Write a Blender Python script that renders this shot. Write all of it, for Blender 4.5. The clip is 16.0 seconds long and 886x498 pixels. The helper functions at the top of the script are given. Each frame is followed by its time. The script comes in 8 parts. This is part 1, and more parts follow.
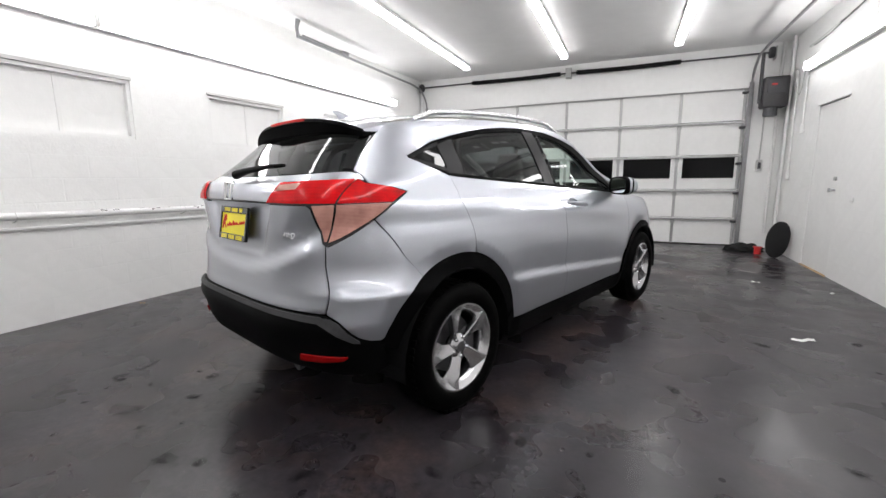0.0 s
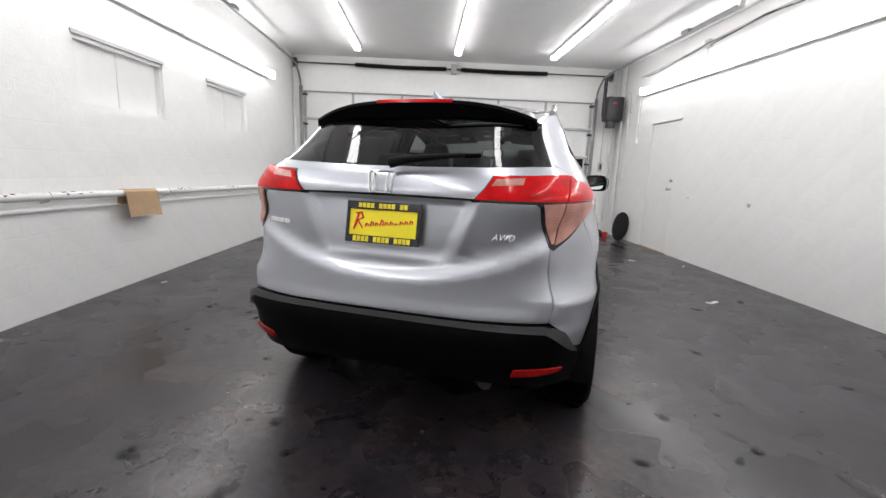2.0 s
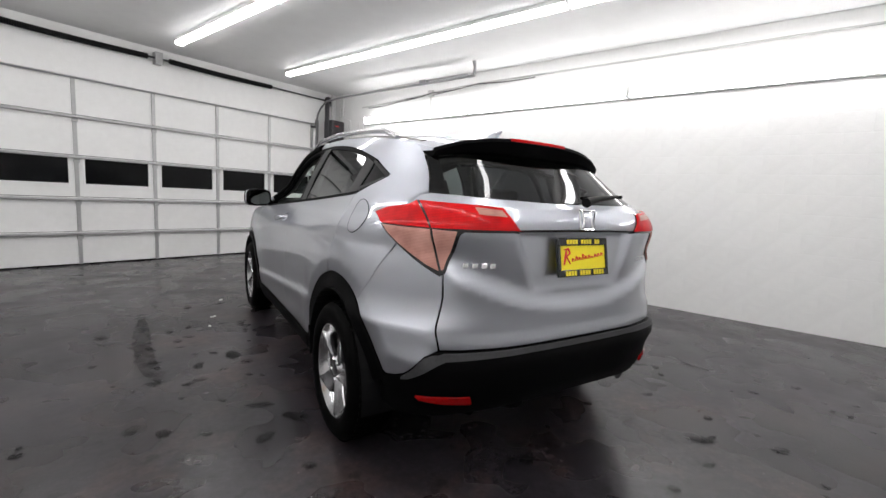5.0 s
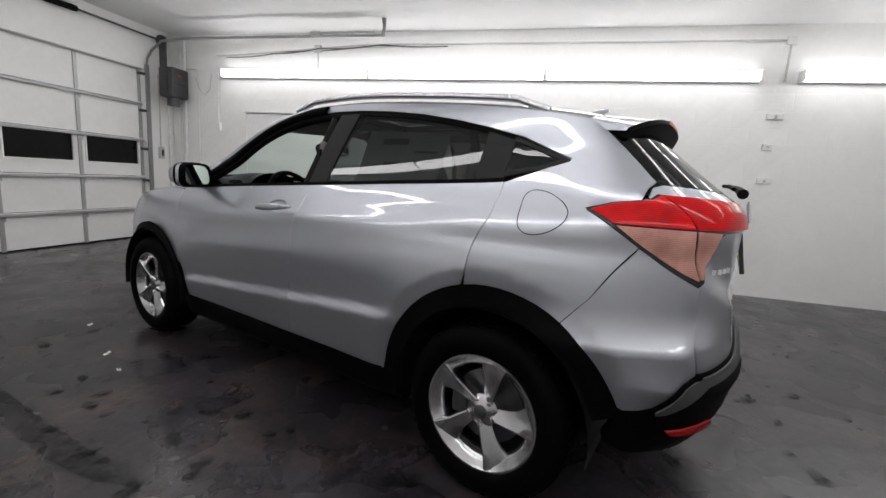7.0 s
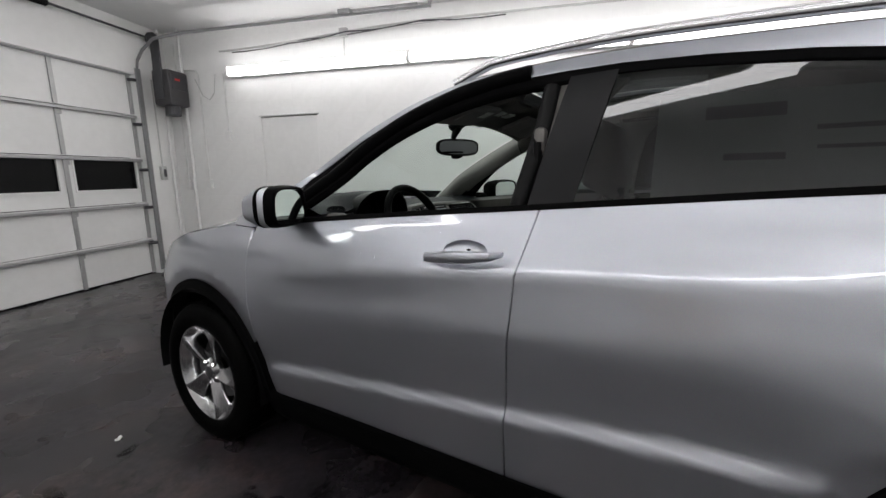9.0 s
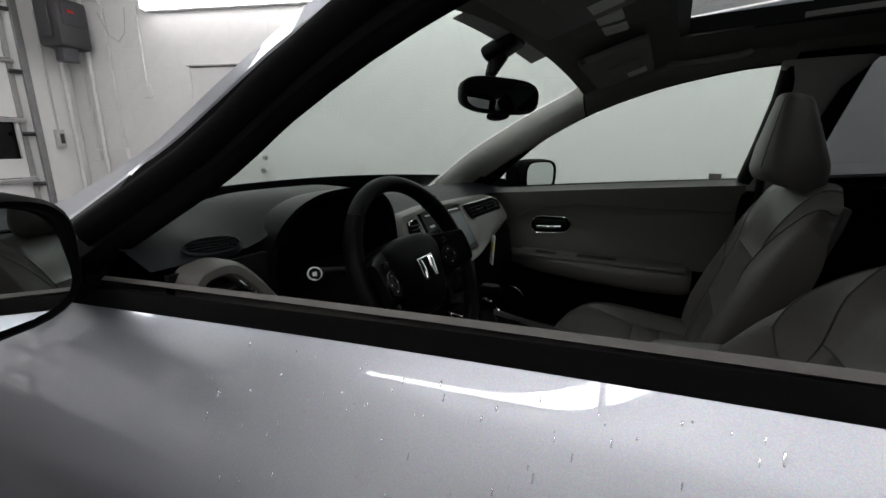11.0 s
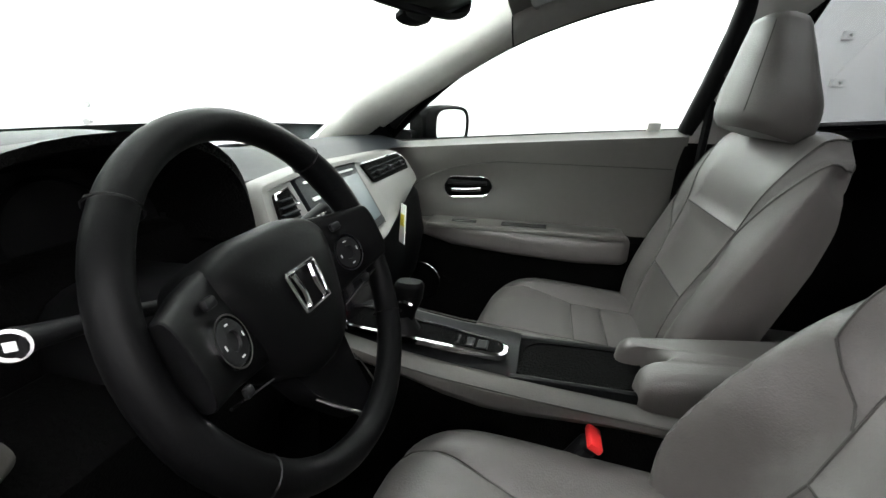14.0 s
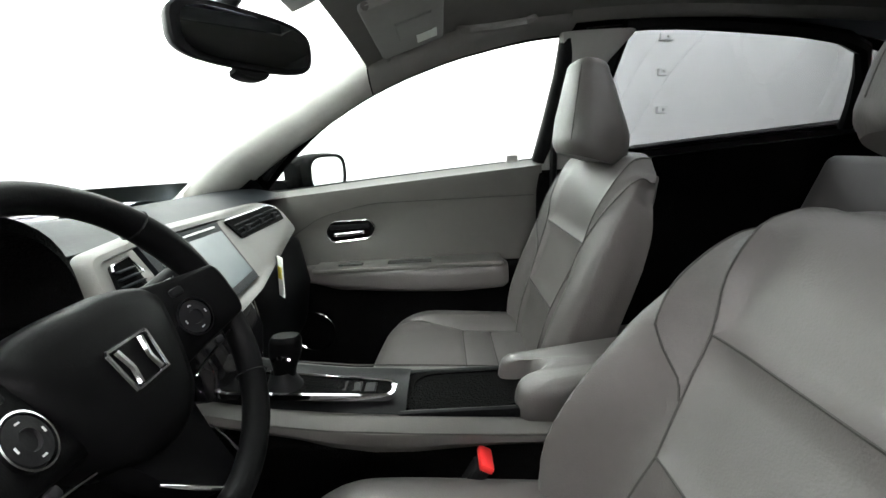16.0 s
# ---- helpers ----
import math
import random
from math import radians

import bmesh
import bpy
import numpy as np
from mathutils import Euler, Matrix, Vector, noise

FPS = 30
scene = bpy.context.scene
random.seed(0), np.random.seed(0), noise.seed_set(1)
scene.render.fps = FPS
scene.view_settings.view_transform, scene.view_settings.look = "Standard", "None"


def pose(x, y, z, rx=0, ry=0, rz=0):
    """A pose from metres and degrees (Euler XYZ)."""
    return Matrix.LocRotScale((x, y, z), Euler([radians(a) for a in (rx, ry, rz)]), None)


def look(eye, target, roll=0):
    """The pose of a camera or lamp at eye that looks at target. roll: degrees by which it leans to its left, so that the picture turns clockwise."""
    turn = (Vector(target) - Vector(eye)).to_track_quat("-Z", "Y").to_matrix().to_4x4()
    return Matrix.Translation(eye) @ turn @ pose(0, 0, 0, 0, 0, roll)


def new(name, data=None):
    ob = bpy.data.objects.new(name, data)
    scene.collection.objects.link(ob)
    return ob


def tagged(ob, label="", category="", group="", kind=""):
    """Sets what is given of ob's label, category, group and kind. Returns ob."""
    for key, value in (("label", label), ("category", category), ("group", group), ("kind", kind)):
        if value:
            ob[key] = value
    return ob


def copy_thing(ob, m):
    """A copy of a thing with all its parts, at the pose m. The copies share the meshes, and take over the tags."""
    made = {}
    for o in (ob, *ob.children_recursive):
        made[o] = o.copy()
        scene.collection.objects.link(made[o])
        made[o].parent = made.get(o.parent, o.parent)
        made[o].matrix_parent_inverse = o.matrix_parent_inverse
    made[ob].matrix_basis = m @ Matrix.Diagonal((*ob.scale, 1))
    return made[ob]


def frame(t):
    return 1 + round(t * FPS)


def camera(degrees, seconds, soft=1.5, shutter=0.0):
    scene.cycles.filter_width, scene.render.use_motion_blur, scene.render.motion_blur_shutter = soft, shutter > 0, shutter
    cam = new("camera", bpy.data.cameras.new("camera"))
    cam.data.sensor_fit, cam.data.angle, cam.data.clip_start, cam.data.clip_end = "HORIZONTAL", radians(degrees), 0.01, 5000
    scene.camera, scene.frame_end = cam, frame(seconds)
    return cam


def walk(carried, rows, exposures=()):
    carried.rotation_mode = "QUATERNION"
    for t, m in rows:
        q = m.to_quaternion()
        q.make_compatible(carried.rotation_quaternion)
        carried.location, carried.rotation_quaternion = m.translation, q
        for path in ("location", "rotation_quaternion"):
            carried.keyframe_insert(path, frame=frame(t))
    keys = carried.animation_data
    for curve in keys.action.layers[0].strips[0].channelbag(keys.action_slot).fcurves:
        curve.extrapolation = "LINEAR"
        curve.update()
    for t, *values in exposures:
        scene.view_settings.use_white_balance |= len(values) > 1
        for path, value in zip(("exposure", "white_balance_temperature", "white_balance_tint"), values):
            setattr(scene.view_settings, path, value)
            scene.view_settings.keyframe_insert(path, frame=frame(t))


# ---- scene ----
cam = camera(92.1, 16.0)

PATH = [
    (0, (2.177, -2.881, 1.179), (0.837, -1.433, 0.853), -0.6),
    (0.5, (1.849, -3.128, 1.19), (0.672, -1.549, 0.845), -0.9),
    (1, (1.478, -3.282, 1.189), (0.468, -1.587, 0.857), -0.2),
    (1.5, (1.104, -3.478, 1.203), (0.311, -1.681, 0.828), -0.7),
    (2, (0.702, -3.56, 1.191), (0.144, -1.676, 0.82), 2.1),
    (2.5, (0.306, -3.684, 1.204), (0.055, -1.733, 0.84), 0.4),
    (3, (-0.083, -3.702, 1.178), (-0.115, -1.734, 0.824), 1.0),
    (3.5, (-0.484, -3.673, 1.207), (-0.185, -1.718, 0.911), 1.2),
    (4, (-0.863, -3.606, 1.203), (-0.317, -1.702, 0.922), 1.9),
    (4.5, (-1.199, -3.432, 1.202), (-0.449, -1.599, 0.919), 1.3),
    (4.7, (-1.326, -3.376, 1.198), (-0.432, -1.605, 0.938), 1.9),
    (6.8, (-2.119, -2.095, 1.186), (-0.524, -0.933, 0.861), 4.5),
    (7, (-2.187, -1.96, 1.183), (-0.526, -0.891, 0.866), 3.7),
    (7.5, (-2.249, -1.642, 1.196), (-0.637, -0.514, 0.836), 3.3),
    (8, (-2.142, -1.311, 1.212), (-0.557, -0.14, 0.869), 2.3),
    (8.5, (-2.018, -0.934, 1.213), (-0.377, 0.16, 0.886), 0.5),
    (10.8, (-1.064, 0.006, 1.22), (0.647, 0.968, 0.832), -2.2),
    (11, (-1.003, 0.049, 1.233), (0.715, 0.961, 0.768), -0.2),
    (11.5, (-0.865, 0.151, 1.216), (0.888, 0.968, 0.707), 0.6),
    (12, (-0.771, 0.209, 1.198), (0.912, 1.111, 0.605), 1.1),
    (12.5, (-0.723, 0.245, 1.184), (0.972, 1.083, 0.533), 1.9),
    (13, (-0.702, 0.262, 1.179), (0.992, 1.077, 0.499), 2.5),
    (13.5, (-0.687, 0.244, 1.185), (1.091, 0.875, 0.523), 2.6),
    (14, (-0.682, 0.219, 1.187), (1.16, 0.651, 0.54), 1.0),
    (14.5, (-0.679, 0.2, 1.187), (1.202, 0.434, 0.548), 0.4),
    (15, (-0.683, 0.169, 1.188), (1.216, 0.2, 0.559), -0.6),
    (15.5, (-0.686, 0.151, 1.186), (1.217, 0.074, 0.576), -0.8),
    (16, (-0.69, 0.152, 1.19), (1.252, 0.164, 0.711), -3.2),
]
EXPOSURES = [(0, 0.05), (4.5, -0.02), (7.0, -0.48), (8.5, -0.52), (10.8, -0.45), (11.6, -0.35), (12.0, 0.08), (12.5, 0.58), (13.0, 1.0), (13.5, 1.75), (14.5, 2.2), (16.0, 2.3)]
walk(cam, [(t, look(eye, target, roll)) for t, eye, target, roll in PATH],
     exposures=EXPOSURES)
import mathutils

# ---- light ----
world = bpy.data.worlds.new("night")
scene.world = world
world.use_nodes = True
world.node_tree.nodes["Background"].inputs[0].default_value = (0.012, 0.013, 0.016, 1)
world.node_tree.nodes["Background"].inputs[1].default_value = 0.3
TUBE_POWER = 15.0


# ---- materials ----
def material(name, color, rough=0.5, metal=0.0, coat=0.0, vary=0.0, scale=8.0, bump=0.0, bump_scale=60.0, spec=0.5,
             rough_vary=0.0, emit=0.0, coat_rough=0.03, random_piece=0.0):
    m = bpy.data.materials.new(name)
    m.use_nodes = True
    t = m.node_tree
    b = t.nodes["Principled BSDF"]
    b.inputs["Base Color"].default_value = (*color, 1)
    b.inputs["Roughness"].default_value = rough
    b.inputs["Metallic"].default_value = metal
    b.inputs["Coat Weight"].default_value = coat
    b.inputs["Coat Roughness"].default_value = coat_rough
    b.inputs["Specular IOR Level"].default_value = spec
    co = t.nodes.new("ShaderNodeTexCoord")
    if vary or rough_vary:
        n1, n2 = t.nodes.new("ShaderNodeTexNoise"), t.nodes.new("ShaderNodeTexNoise")
        n1.inputs["Scale"].default_value, n2.inputs["Scale"].default_value = scale, scale * 7
        n1.inputs["Detail"].default_value = n2.inputs["Detail"].default_value = 4
        mx = t.nodes.new("ShaderNodeMath")
        mx.operation = "ADD"
        for n, k in ((n1, 0), (n2, 1)):
            t.links.new(co.outputs["Object"], n.inputs["Vector"])
            t.links.new(n.outputs["Fac"], mx.inputs[k])
        if vary:
            mr = t.nodes.new("ShaderNodeMapRange")
            mr.inputs["From Min"].default_value, mr.inputs["From Max"].default_value = 0.6, 1.4
            mr.inputs["To Min"].default_value, mr.inputs["To Max"].default_value = 1 - vary, 1 + vary
            t.links.new(mx.outputs[0], mr.inputs["Value"])
            hs = t.nodes.new("ShaderNodeHueSaturation")
            hs.inputs["Color"].default_value = (*color, 1)
            last = mr.outputs[0]
            if random_piece:
                oi = t.nodes.new("ShaderNodeObjectInfo")
                r = t.nodes.new("ShaderNodeMapRange")
                r.inputs["To Min"].default_value, r.inputs["To Max"].default_value = 1 - random_piece, 1 + random_piece
                t.links.new(oi.outputs["Random"], r.inputs["Value"])
                mu = t.nodes.new("ShaderNodeMath")
                mu.operation = "MULTIPLY"
                t.links.new(last, mu.inputs[0])
                t.links.new(r.outputs[0], mu.inputs[1])
                last = mu.outputs[0]
            t.links.new(last, hs.inputs["Value"])
            t.links.new(hs.outputs[0], b.inputs["Base Color"])
        if rough_vary:
            rr = t.nodes.new("ShaderNodeMapRange")
            rr.inputs["From Min"].default_value, rr.inputs["From Max"].default_value = 0.6, 1.4
            rr.inputs["To Min"].default_value, rr.inputs["To Max"].default_value = max(0.02, rough - rough_vary), rough + rough_vary
            t.links.new(mx.outputs[0], rr.inputs["Value"])
            t.links.new(rr.outputs[0], b.inputs["Roughness"])
    if bump:
        nb = t.nodes.new("ShaderNodeTexNoise")
        nb.inputs["Scale"].default_value, nb.inputs["Detail"].default_value = bump_scale, 5
        t.links.new(co.outputs["Object"], nb.inputs["Vector"])
        bp = t.nodes.new("ShaderNodeBump")
        bp.inputs["Strength"].default_value, bp.inputs["Distance"].default_value = bump, 0.01
        t.links.new(nb.outputs["Fac"], bp.inputs["Height"])
        t.links.new(bp.outputs[0], b.inputs["Normal"])
    if emit:
        b.inputs["Emission Color"].default_value = (*color, 1)
        b.inputs["Emission Strength"].default_value = emit
    return m


def glass(name, tint, rough=0.0, base=0.05, edge=0.9):
    m = bpy.data.materials.new(name)
    m.use_nodes = True
    t = m.node_tree
    t.nodes.remove(t.nodes["Principled BSDF"])
    out = t.nodes["Material Output"]
    tr, gl, mix, lw, pw, ma = (t.nodes.new("ShaderNode" + k) for k in ("BsdfTransparent", "BsdfGlossy", "MixShader", "LayerWeight", "Math", "Math"))
    tr.inputs[0].default_value = (*tint, 1)
    gl.inputs["Roughness"].default_value = rough
    lw.inputs["Blend"].default_value = 0.5
    pw.operation, ma.operation = "POWER", "MULTIPLY_ADD"
    pw.inputs[1].default_value = 5.0
    ma.inputs[1].default_value, ma.inputs[2].default_value = edge, base
    t.links.new(lw.outputs["Facing"], pw.inputs[0])
    t.links.new(pw.outputs[0], ma.inputs[0])
    for a, bb in ((ma.outputs[0], mix.inputs[0]), (tr.outputs[0], mix.inputs[1]), (gl.outputs[0], mix.inputs[2]), (mix.outputs[0], out.inputs[0])):
        t.links.new(a, bb)
    return m


def floor_material():
    """Dark painted concrete: broad worn patches, dark oil stains, pale scuffs, damp sheen."""
    m = bpy.data.materials.new("painted_concrete_floor")
    m.use_nodes = True
    t = m.node_tree
    b = t.nodes["Principled BSDF"]
    co = t.nodes.new("ShaderNodeTexCoord")

    def tex(scale, detail=5.0, rough=0.6):
        n = t.nodes.new("ShaderNodeTexNoise")
        n.inputs["Scale"].default_value, n.inputs["Detail"].default_value, n.inputs["Roughness"].default_value = scale, detail, rough
        t.links.new(co.outputs["Object"], n.inputs["Vector"])
        return n.outputs["Fac"]

    def ramp(src, stops):
        r = t.nodes.new("ShaderNodeValToRGB")
        e = r.color_ramp.elements
        while len(e) < len(stops):
            e.new(0.5)
        for k, (p, c) in zip(e, stops):
            k.position, k.color = p, (*c, 1)
        t.links.new(src, r.inputs[0])
        return r.outputs[0]

    def mix(kind, fac, a, c):
        x = t.nodes.new("ShaderNodeMix")
        x.data_type, x.blend_type = "RGBA", kind
        x.inputs[0].default_value = fac
        t.links.new(a, x.inputs[6])
        t.links.new(c, x.inputs[7])
        return x.outputs[2]
    base = ramp(tex(0.9), [(0.3, (0.0170, 0.0146, 0.0176)), (0.5, (0.029, 0.0256, 0.0302)), (0.72, (0.047, 0.0420, 0.0495))])
    # wear gathers in the bay where cars stand
    sep = t.nodes.new("ShaderNodeSeparateXYZ")
    t.links.new(t.nodes.new("ShaderNodeNewGeometry").outputs["Position"], sep.inputs[0])

    def calc(kind, a, c):
        n = t.nodes.new("ShaderNodeMath")
        n.operation = kind
        for k, v in enumerate((a, c)):
            if isinstance(v, float):
                n.inputs[k].default_value = v
            else:
                t.links.new(v, n.inputs[k])
        return n.outputs[0]
    off = calc("ADD", calc("ABSOLUTE", calc("ADD", sep.outputs[0], 0.35), 0.0), calc("MULTIPLY", tex(1.1, 4), 1.6))
    bay = t.nodes.new("ShaderNodeMapRange")
    bay.interpolation_type = "SMOOTHSTEP"
    bay.inputs["From Min"].default_value, bay.inputs["From Max"].default_value = 3.0, 2.1
    t.links.new(off, bay.inputs["Value"])

    def worn_in(c, least, most):
        """Lets a wear layer act fully in the bay and faintly elsewhere."""
        x = t.nodes.new("ShaderNodeMix")
        x.data_type, x.blend_type = "RGBA", "MIX"
        t.links.new(calc("ADD", calc("MULTIPLY", bay.outputs[0], most - least), least), x.inputs[0])
        x.inputs[6].default_value = (1, 1, 1, 1)
        t.links.new(c, x.inputs[7])
        return x.outputs[2]
    fine = ramp(tex(9.0, 8), [(0.25, (0.70, 0.68, 0.68)), (0.52, (1, 1, 1)), (0.80, (1.32, 1.27, 1.26))])
    stain = ramp(tex(2.3, 7, 0.7), [(0.30, (0.45, 0.45, 0.45)), (0.50, (0.92, 0.92, 0.92)), (0.62, (1, 1, 1)), (0.80, (1.9, 1.7, 1.6))])
    drips = worn_in(ramp(tex(6.5, 7, 0.68), [(0.345, (0.14, 0.14, 0.15)), (0.375, (0.55, 0.55, 0.55)), (0.43, (1, 1, 1))]), 0.15, 1.0)
    grit = worn_in(ramp(tex(24.0, 6, 0.7), [(0.32, (0.45, 0.44, 0.44)), (0.52, (1, 1, 1)), (0.72, (1.7, 1.6, 1.55))]), 0.2, 0.9)
    rust = worn_in(ramp(tex(1.9, 7, 0.72), [(0.49, (1, 1, 1)), (0.62, (1.75, 1.38, 1.12)), (0.74, (2.3, 1.7, 1.3))]), 0.25, 1.0)
    specks = ramp(tex(38.0, 3, 0.5), [(0.70, (1, 1, 1)), (0.76, (3.2, 3.0, 2.9))])
    b.inputs["Base Color"].default_value = (0.05, 0.05, 0.055, 1)
    col = mix("MULTIPLY", 0.85, mix("MULTIPLY", 0.8, base, fine), stain)
    col = mix("MULTIPLY", 0.9, mix("MULTIPLY", 0.9, mix("MULTIPLY", 1.0, mix("MULTIPLY", 0.9, col, grit), drips), rust), specks)
    t.links.new(col, b.inputs["Base Color"])
    b.inputs["Specular IOR Level"].default_value = 0.42
    rg = t.nodes.new("ShaderNodeMapRange")
    rg.inputs["From Min"].default_value, rg.inputs["From Max"].default_value = 0.3, 0.7
    rg.inputs["To Min"].default_value, rg.inputs["To Max"].default_value = 0.20, 0.36
    t.links.new(tex(2.2, 2), rg.inputs["Value"])
    t.links.new(rg.outputs[0], b.inputs["Roughness"])
    bp = t.nodes.new("ShaderNodeBump")
    bp.inputs["Strength"].default_value, bp.inputs["Distance"].default_value = 0.05, 0.01
    t.links.new(tex(14.0, 6), bp.inputs["Height"])
    t.links.new(bp.outputs[0], b.inputs["Normal"])
    return m


def paint_material():
    """Silver metallic car paint: metal flake under a clear coat."""
    m = material("silver_metallic_paint", (0.455, 0.474, 0.525), rough=0.37, metal=0.93, coat=1.0, coat_rough=0.01)
    t = m.node_tree
    b = t.nodes["Principled BSDF"]
    b.inputs["Coat IOR"].default_value = 1.7
    co, vo = t.nodes.new("ShaderNodeTexCoord"), t.nodes.new("ShaderNodeTexVoronoi")
    vo.inputs["Scale"].default_value = 1600
    hs = t.nodes.new("ShaderNodeMix")
    hs.data_type = "RGBA"
    hs.inputs[0].default_value = 0.10
    hs.inputs[6].default_value = (0.455, 0.474, 0.525, 1)
    t.links.new(co.outputs["Object"], vo.inputs["Vector"])
    t.links.new(vo.outputs["Color"], hs.inputs[7])
    t.links.new(hs.outputs[2], b.inputs["Base Color"])
    return m


def lens_material(name, color, deep, ribs):
    """Moulded lamp lens: optic ribs and reflector cells under a clear, smooth face."""
    m = material(name, color, rough=0.28, coat=0.32, coat_rough=0.01, spec=0.06)
    t = m.node_tree
    b = t.nodes["Principled BSDF"]
    co, wv, ns, mx, bp = (t.nodes.new("ShaderNode" + k) for k in ("TexCoord", "TexWave", "TexNoise", "Mix", "Bump"))
    wv.bands_direction = "Z"
    wv.inputs["Scale"].default_value, wv.inputs["Distortion"].default_value = 55.0, 0.4
    ns.inputs["Scale"].default_value, ns.inputs["Detail"].default_value = 14.0, 3
    mx.data_type = "RGBA"
    mx.inputs[6].default_value, mx.inputs[7].default_value = (*deep, 1), (*color, 1)
    ad = t.nodes.new("ShaderNodeMath")
    ad.operation = "MULTIPLY_ADD"
    ad.inputs[1].default_value = ribs
    t.links.new(co.outputs["Object"], wv.inputs["Vector"])
    t.links.new(co.outputs["Object"], ns.inputs["Vector"])
    t.links.new(wv.outputs["Fac"], ad.inputs[0])
    t.links.new(ns.outputs["Fac"], ad.inputs[2])
    t.links.new(ad.outputs[0], mx.inputs[0])
    t.links.new(mx.outputs[2], b.inputs["Base Color"])
    bp.inputs["Strength"].default_value, bp.inputs["Distance"].default_value = 0.07, 0.003
    t.links.new(wv.outputs["Fac"], bp.inputs["Height"])
    t.links.new(bp.outputs[0], b.inputs["Normal"])
    return m


M_WALL = material("white_block_paint", (0.80, 0.80, 0.79), rough=0.42, vary=0.035, scale=1.6, bump=0.12, bump_scale=45, random_piece=0.008)
M_MORTAR = material("painted_mortar", (0.80, 0.80, 0.79), rough=0.55, vary=0.04, scale=3, bump=0.2, bump_scale=60)
M_CEIL = material("white_ceiling", (0.74, 0.74, 0.735), rough=0.6, vary=0.04, scale=0.7, bump=0.06, bump_scale=30)
M_FLOOR = floor_material()
M_DOOR = material("white_steel_door", (0.78, 0.78, 0.77), rough=0.38, vary=0.04, scale=2.0, bump=0.03, bump_scale=90)
M_STRUT = material("galvanised_steel", (0.42, 0.42, 0.42), rough=0.45, metal=0.6, vary=0.12, scale=6)
M_TRACK = material("dull_track_steel", (0.27, 0.27, 0.275), rough=0.5, metal=0.5, vary=0.2, scale=6)
M_DULL = material("grey_painted_pipe", (0.50, 0.50, 0.49), rough=0.5, vary=0.1, scale=5, bump=0.05)
M_WPIPE = material("white_wrapped_pipe", (0.72, 0.72, 0.71), rough=0.5, vary=0.1, scale=9, bump=0.2, bump_scale=40)
M_DARKMET = material("dark_steel", (0.055, 0.055, 0.06), rough=0.45, metal=0.4, vary=0.2, scale=12)
M_BLACK = material("black_plastic", (0.006, 0.006, 0.0065), rough=0.5, vary=0.15, scale=20, bump=0.06, bump_scale=350, spec=0.10)
M_TRIMBLK = material("gloss_black_trim", (0.010, 0.010, 0.011), rough=0.14, coat=0.4)
M_SEAL = material("dull_black_rubber", (0.0022, 0.0022, 0.0024), rough=0.55, vary=0.15, scale=16, bump=0.05, bump_scale=200, spec=0.025)
# cladding black raised to grey: lamp light on the upward-facing ledge, as colour
M_LEDGE = material("lit_black_ledge", (0.050, 0.050, 0.053), rough=0.45, vary=0.2, scale=12, bump=0.10, bump_scale=400, spec=0.25)
M_SATIN = material("satin_black_film", (0.008, 0.008, 0.009), rough=0.34, vary=0.1, scale=10, bump=0.03, bump_scale=300, spec=0.15)
M_CLAD = material("grained_black_cladding", (0.0026, 0.0026, 0.0028), rough=0.48, vary=0.12, scale=14, bump=0.12, bump_scale=420, spec=0.035)
M_RUBBER = material("tyre_rubber", (0.002, 0.002, 0.002), rough=0.6, vary=0.2, scale=10, bump=0.1, bump_scale=120, spec=0.03)
M_DISC = material("brake_disc_steel", (0.10, 0.10, 0.105), rough=0.4, metal=0.8, vary=0.2, scale=20)
M_NIGHT = material("dark_night_glass", (0.003, 0.003, 0.0035), rough=0.12, spec=0.2)
M_PAINT = paint_material()
M_ALLOY = material("machined_alloy", (0.60, 0.60, 0.61), rough=0.20, metal=1.0, vary=0.06, scale=30)
M_ALLOYD = material("dark_alloy_pocket", (0.10, 0.10, 0.105), rough=0.35, metal=0.7)
M_CHROME = material("chrome", (0.86, 0.86, 0.87), rough=0.06, metal=1.0)
M_RED = lens_material("red_lamp_lens", (0.80, 0.006, 0.010), (0.10, 0.001, 0.002), 0.3)
M_CLEAR = lens_material("pale_lamp_lens", (0.72, 0.40, 0.33), (0.16, 0.035, 0.03), 0.22)
M_REFL = material("red_reflector", (0.26, 0.004, 0.004), rough=0.25, coat=0.15, spec=0.15, vary=0.2, scale=60)
M_PLATE = material("yellow_plate", (0.92, 0.78, 0.015), rough=0.4, vary=0.03, scale=10)
M_PRED = material("red_print", (0.70, 0.03, 0.02), rough=0.4)
M_PYEL = material("yellow_print", (0.80, 0.66, 0.02), rough=0.4)
M_TINT = glass("privacy_glass", (0.14, 0.15, 0.155))
M_REARGL = glass("tinted_rear_glass", (0.16, 0.17, 0.175))
M_GLASS = glass("clear_glass", (0.76, 0.84, 0.795), 0.0, 0.03, 0.3)
M_MIRROR = material("mirror", (0.88, 0.92, 0.91), rough=0.01, metal=1.0)
M_TUBE = material("fluorescent_diffuser", (1.0, 0.985, 0.992), rough=0.4, emit=TUBE_POWER)
M_FIXT = material("white_fixture", (0.78, 0.78, 0.77), rough=0.4, vary=0.02)
M_CARD = material("brown_cardboard", (0.42, 0.29, 0.17), rough=0.8, vary=0.12, scale=9, bump=0.1)
M_PAPER = material("white_paper", (0.78, 0.80, 0.76), rough=0.7, vary=0.03)
M_SHEET = material("grey_green_paper", (0.34, 0.37, 0.34), rough=0.7, vary=0.05)
M_BAR = material("dark_print", (0.03, 0.03, 0.035), rough=0.6)
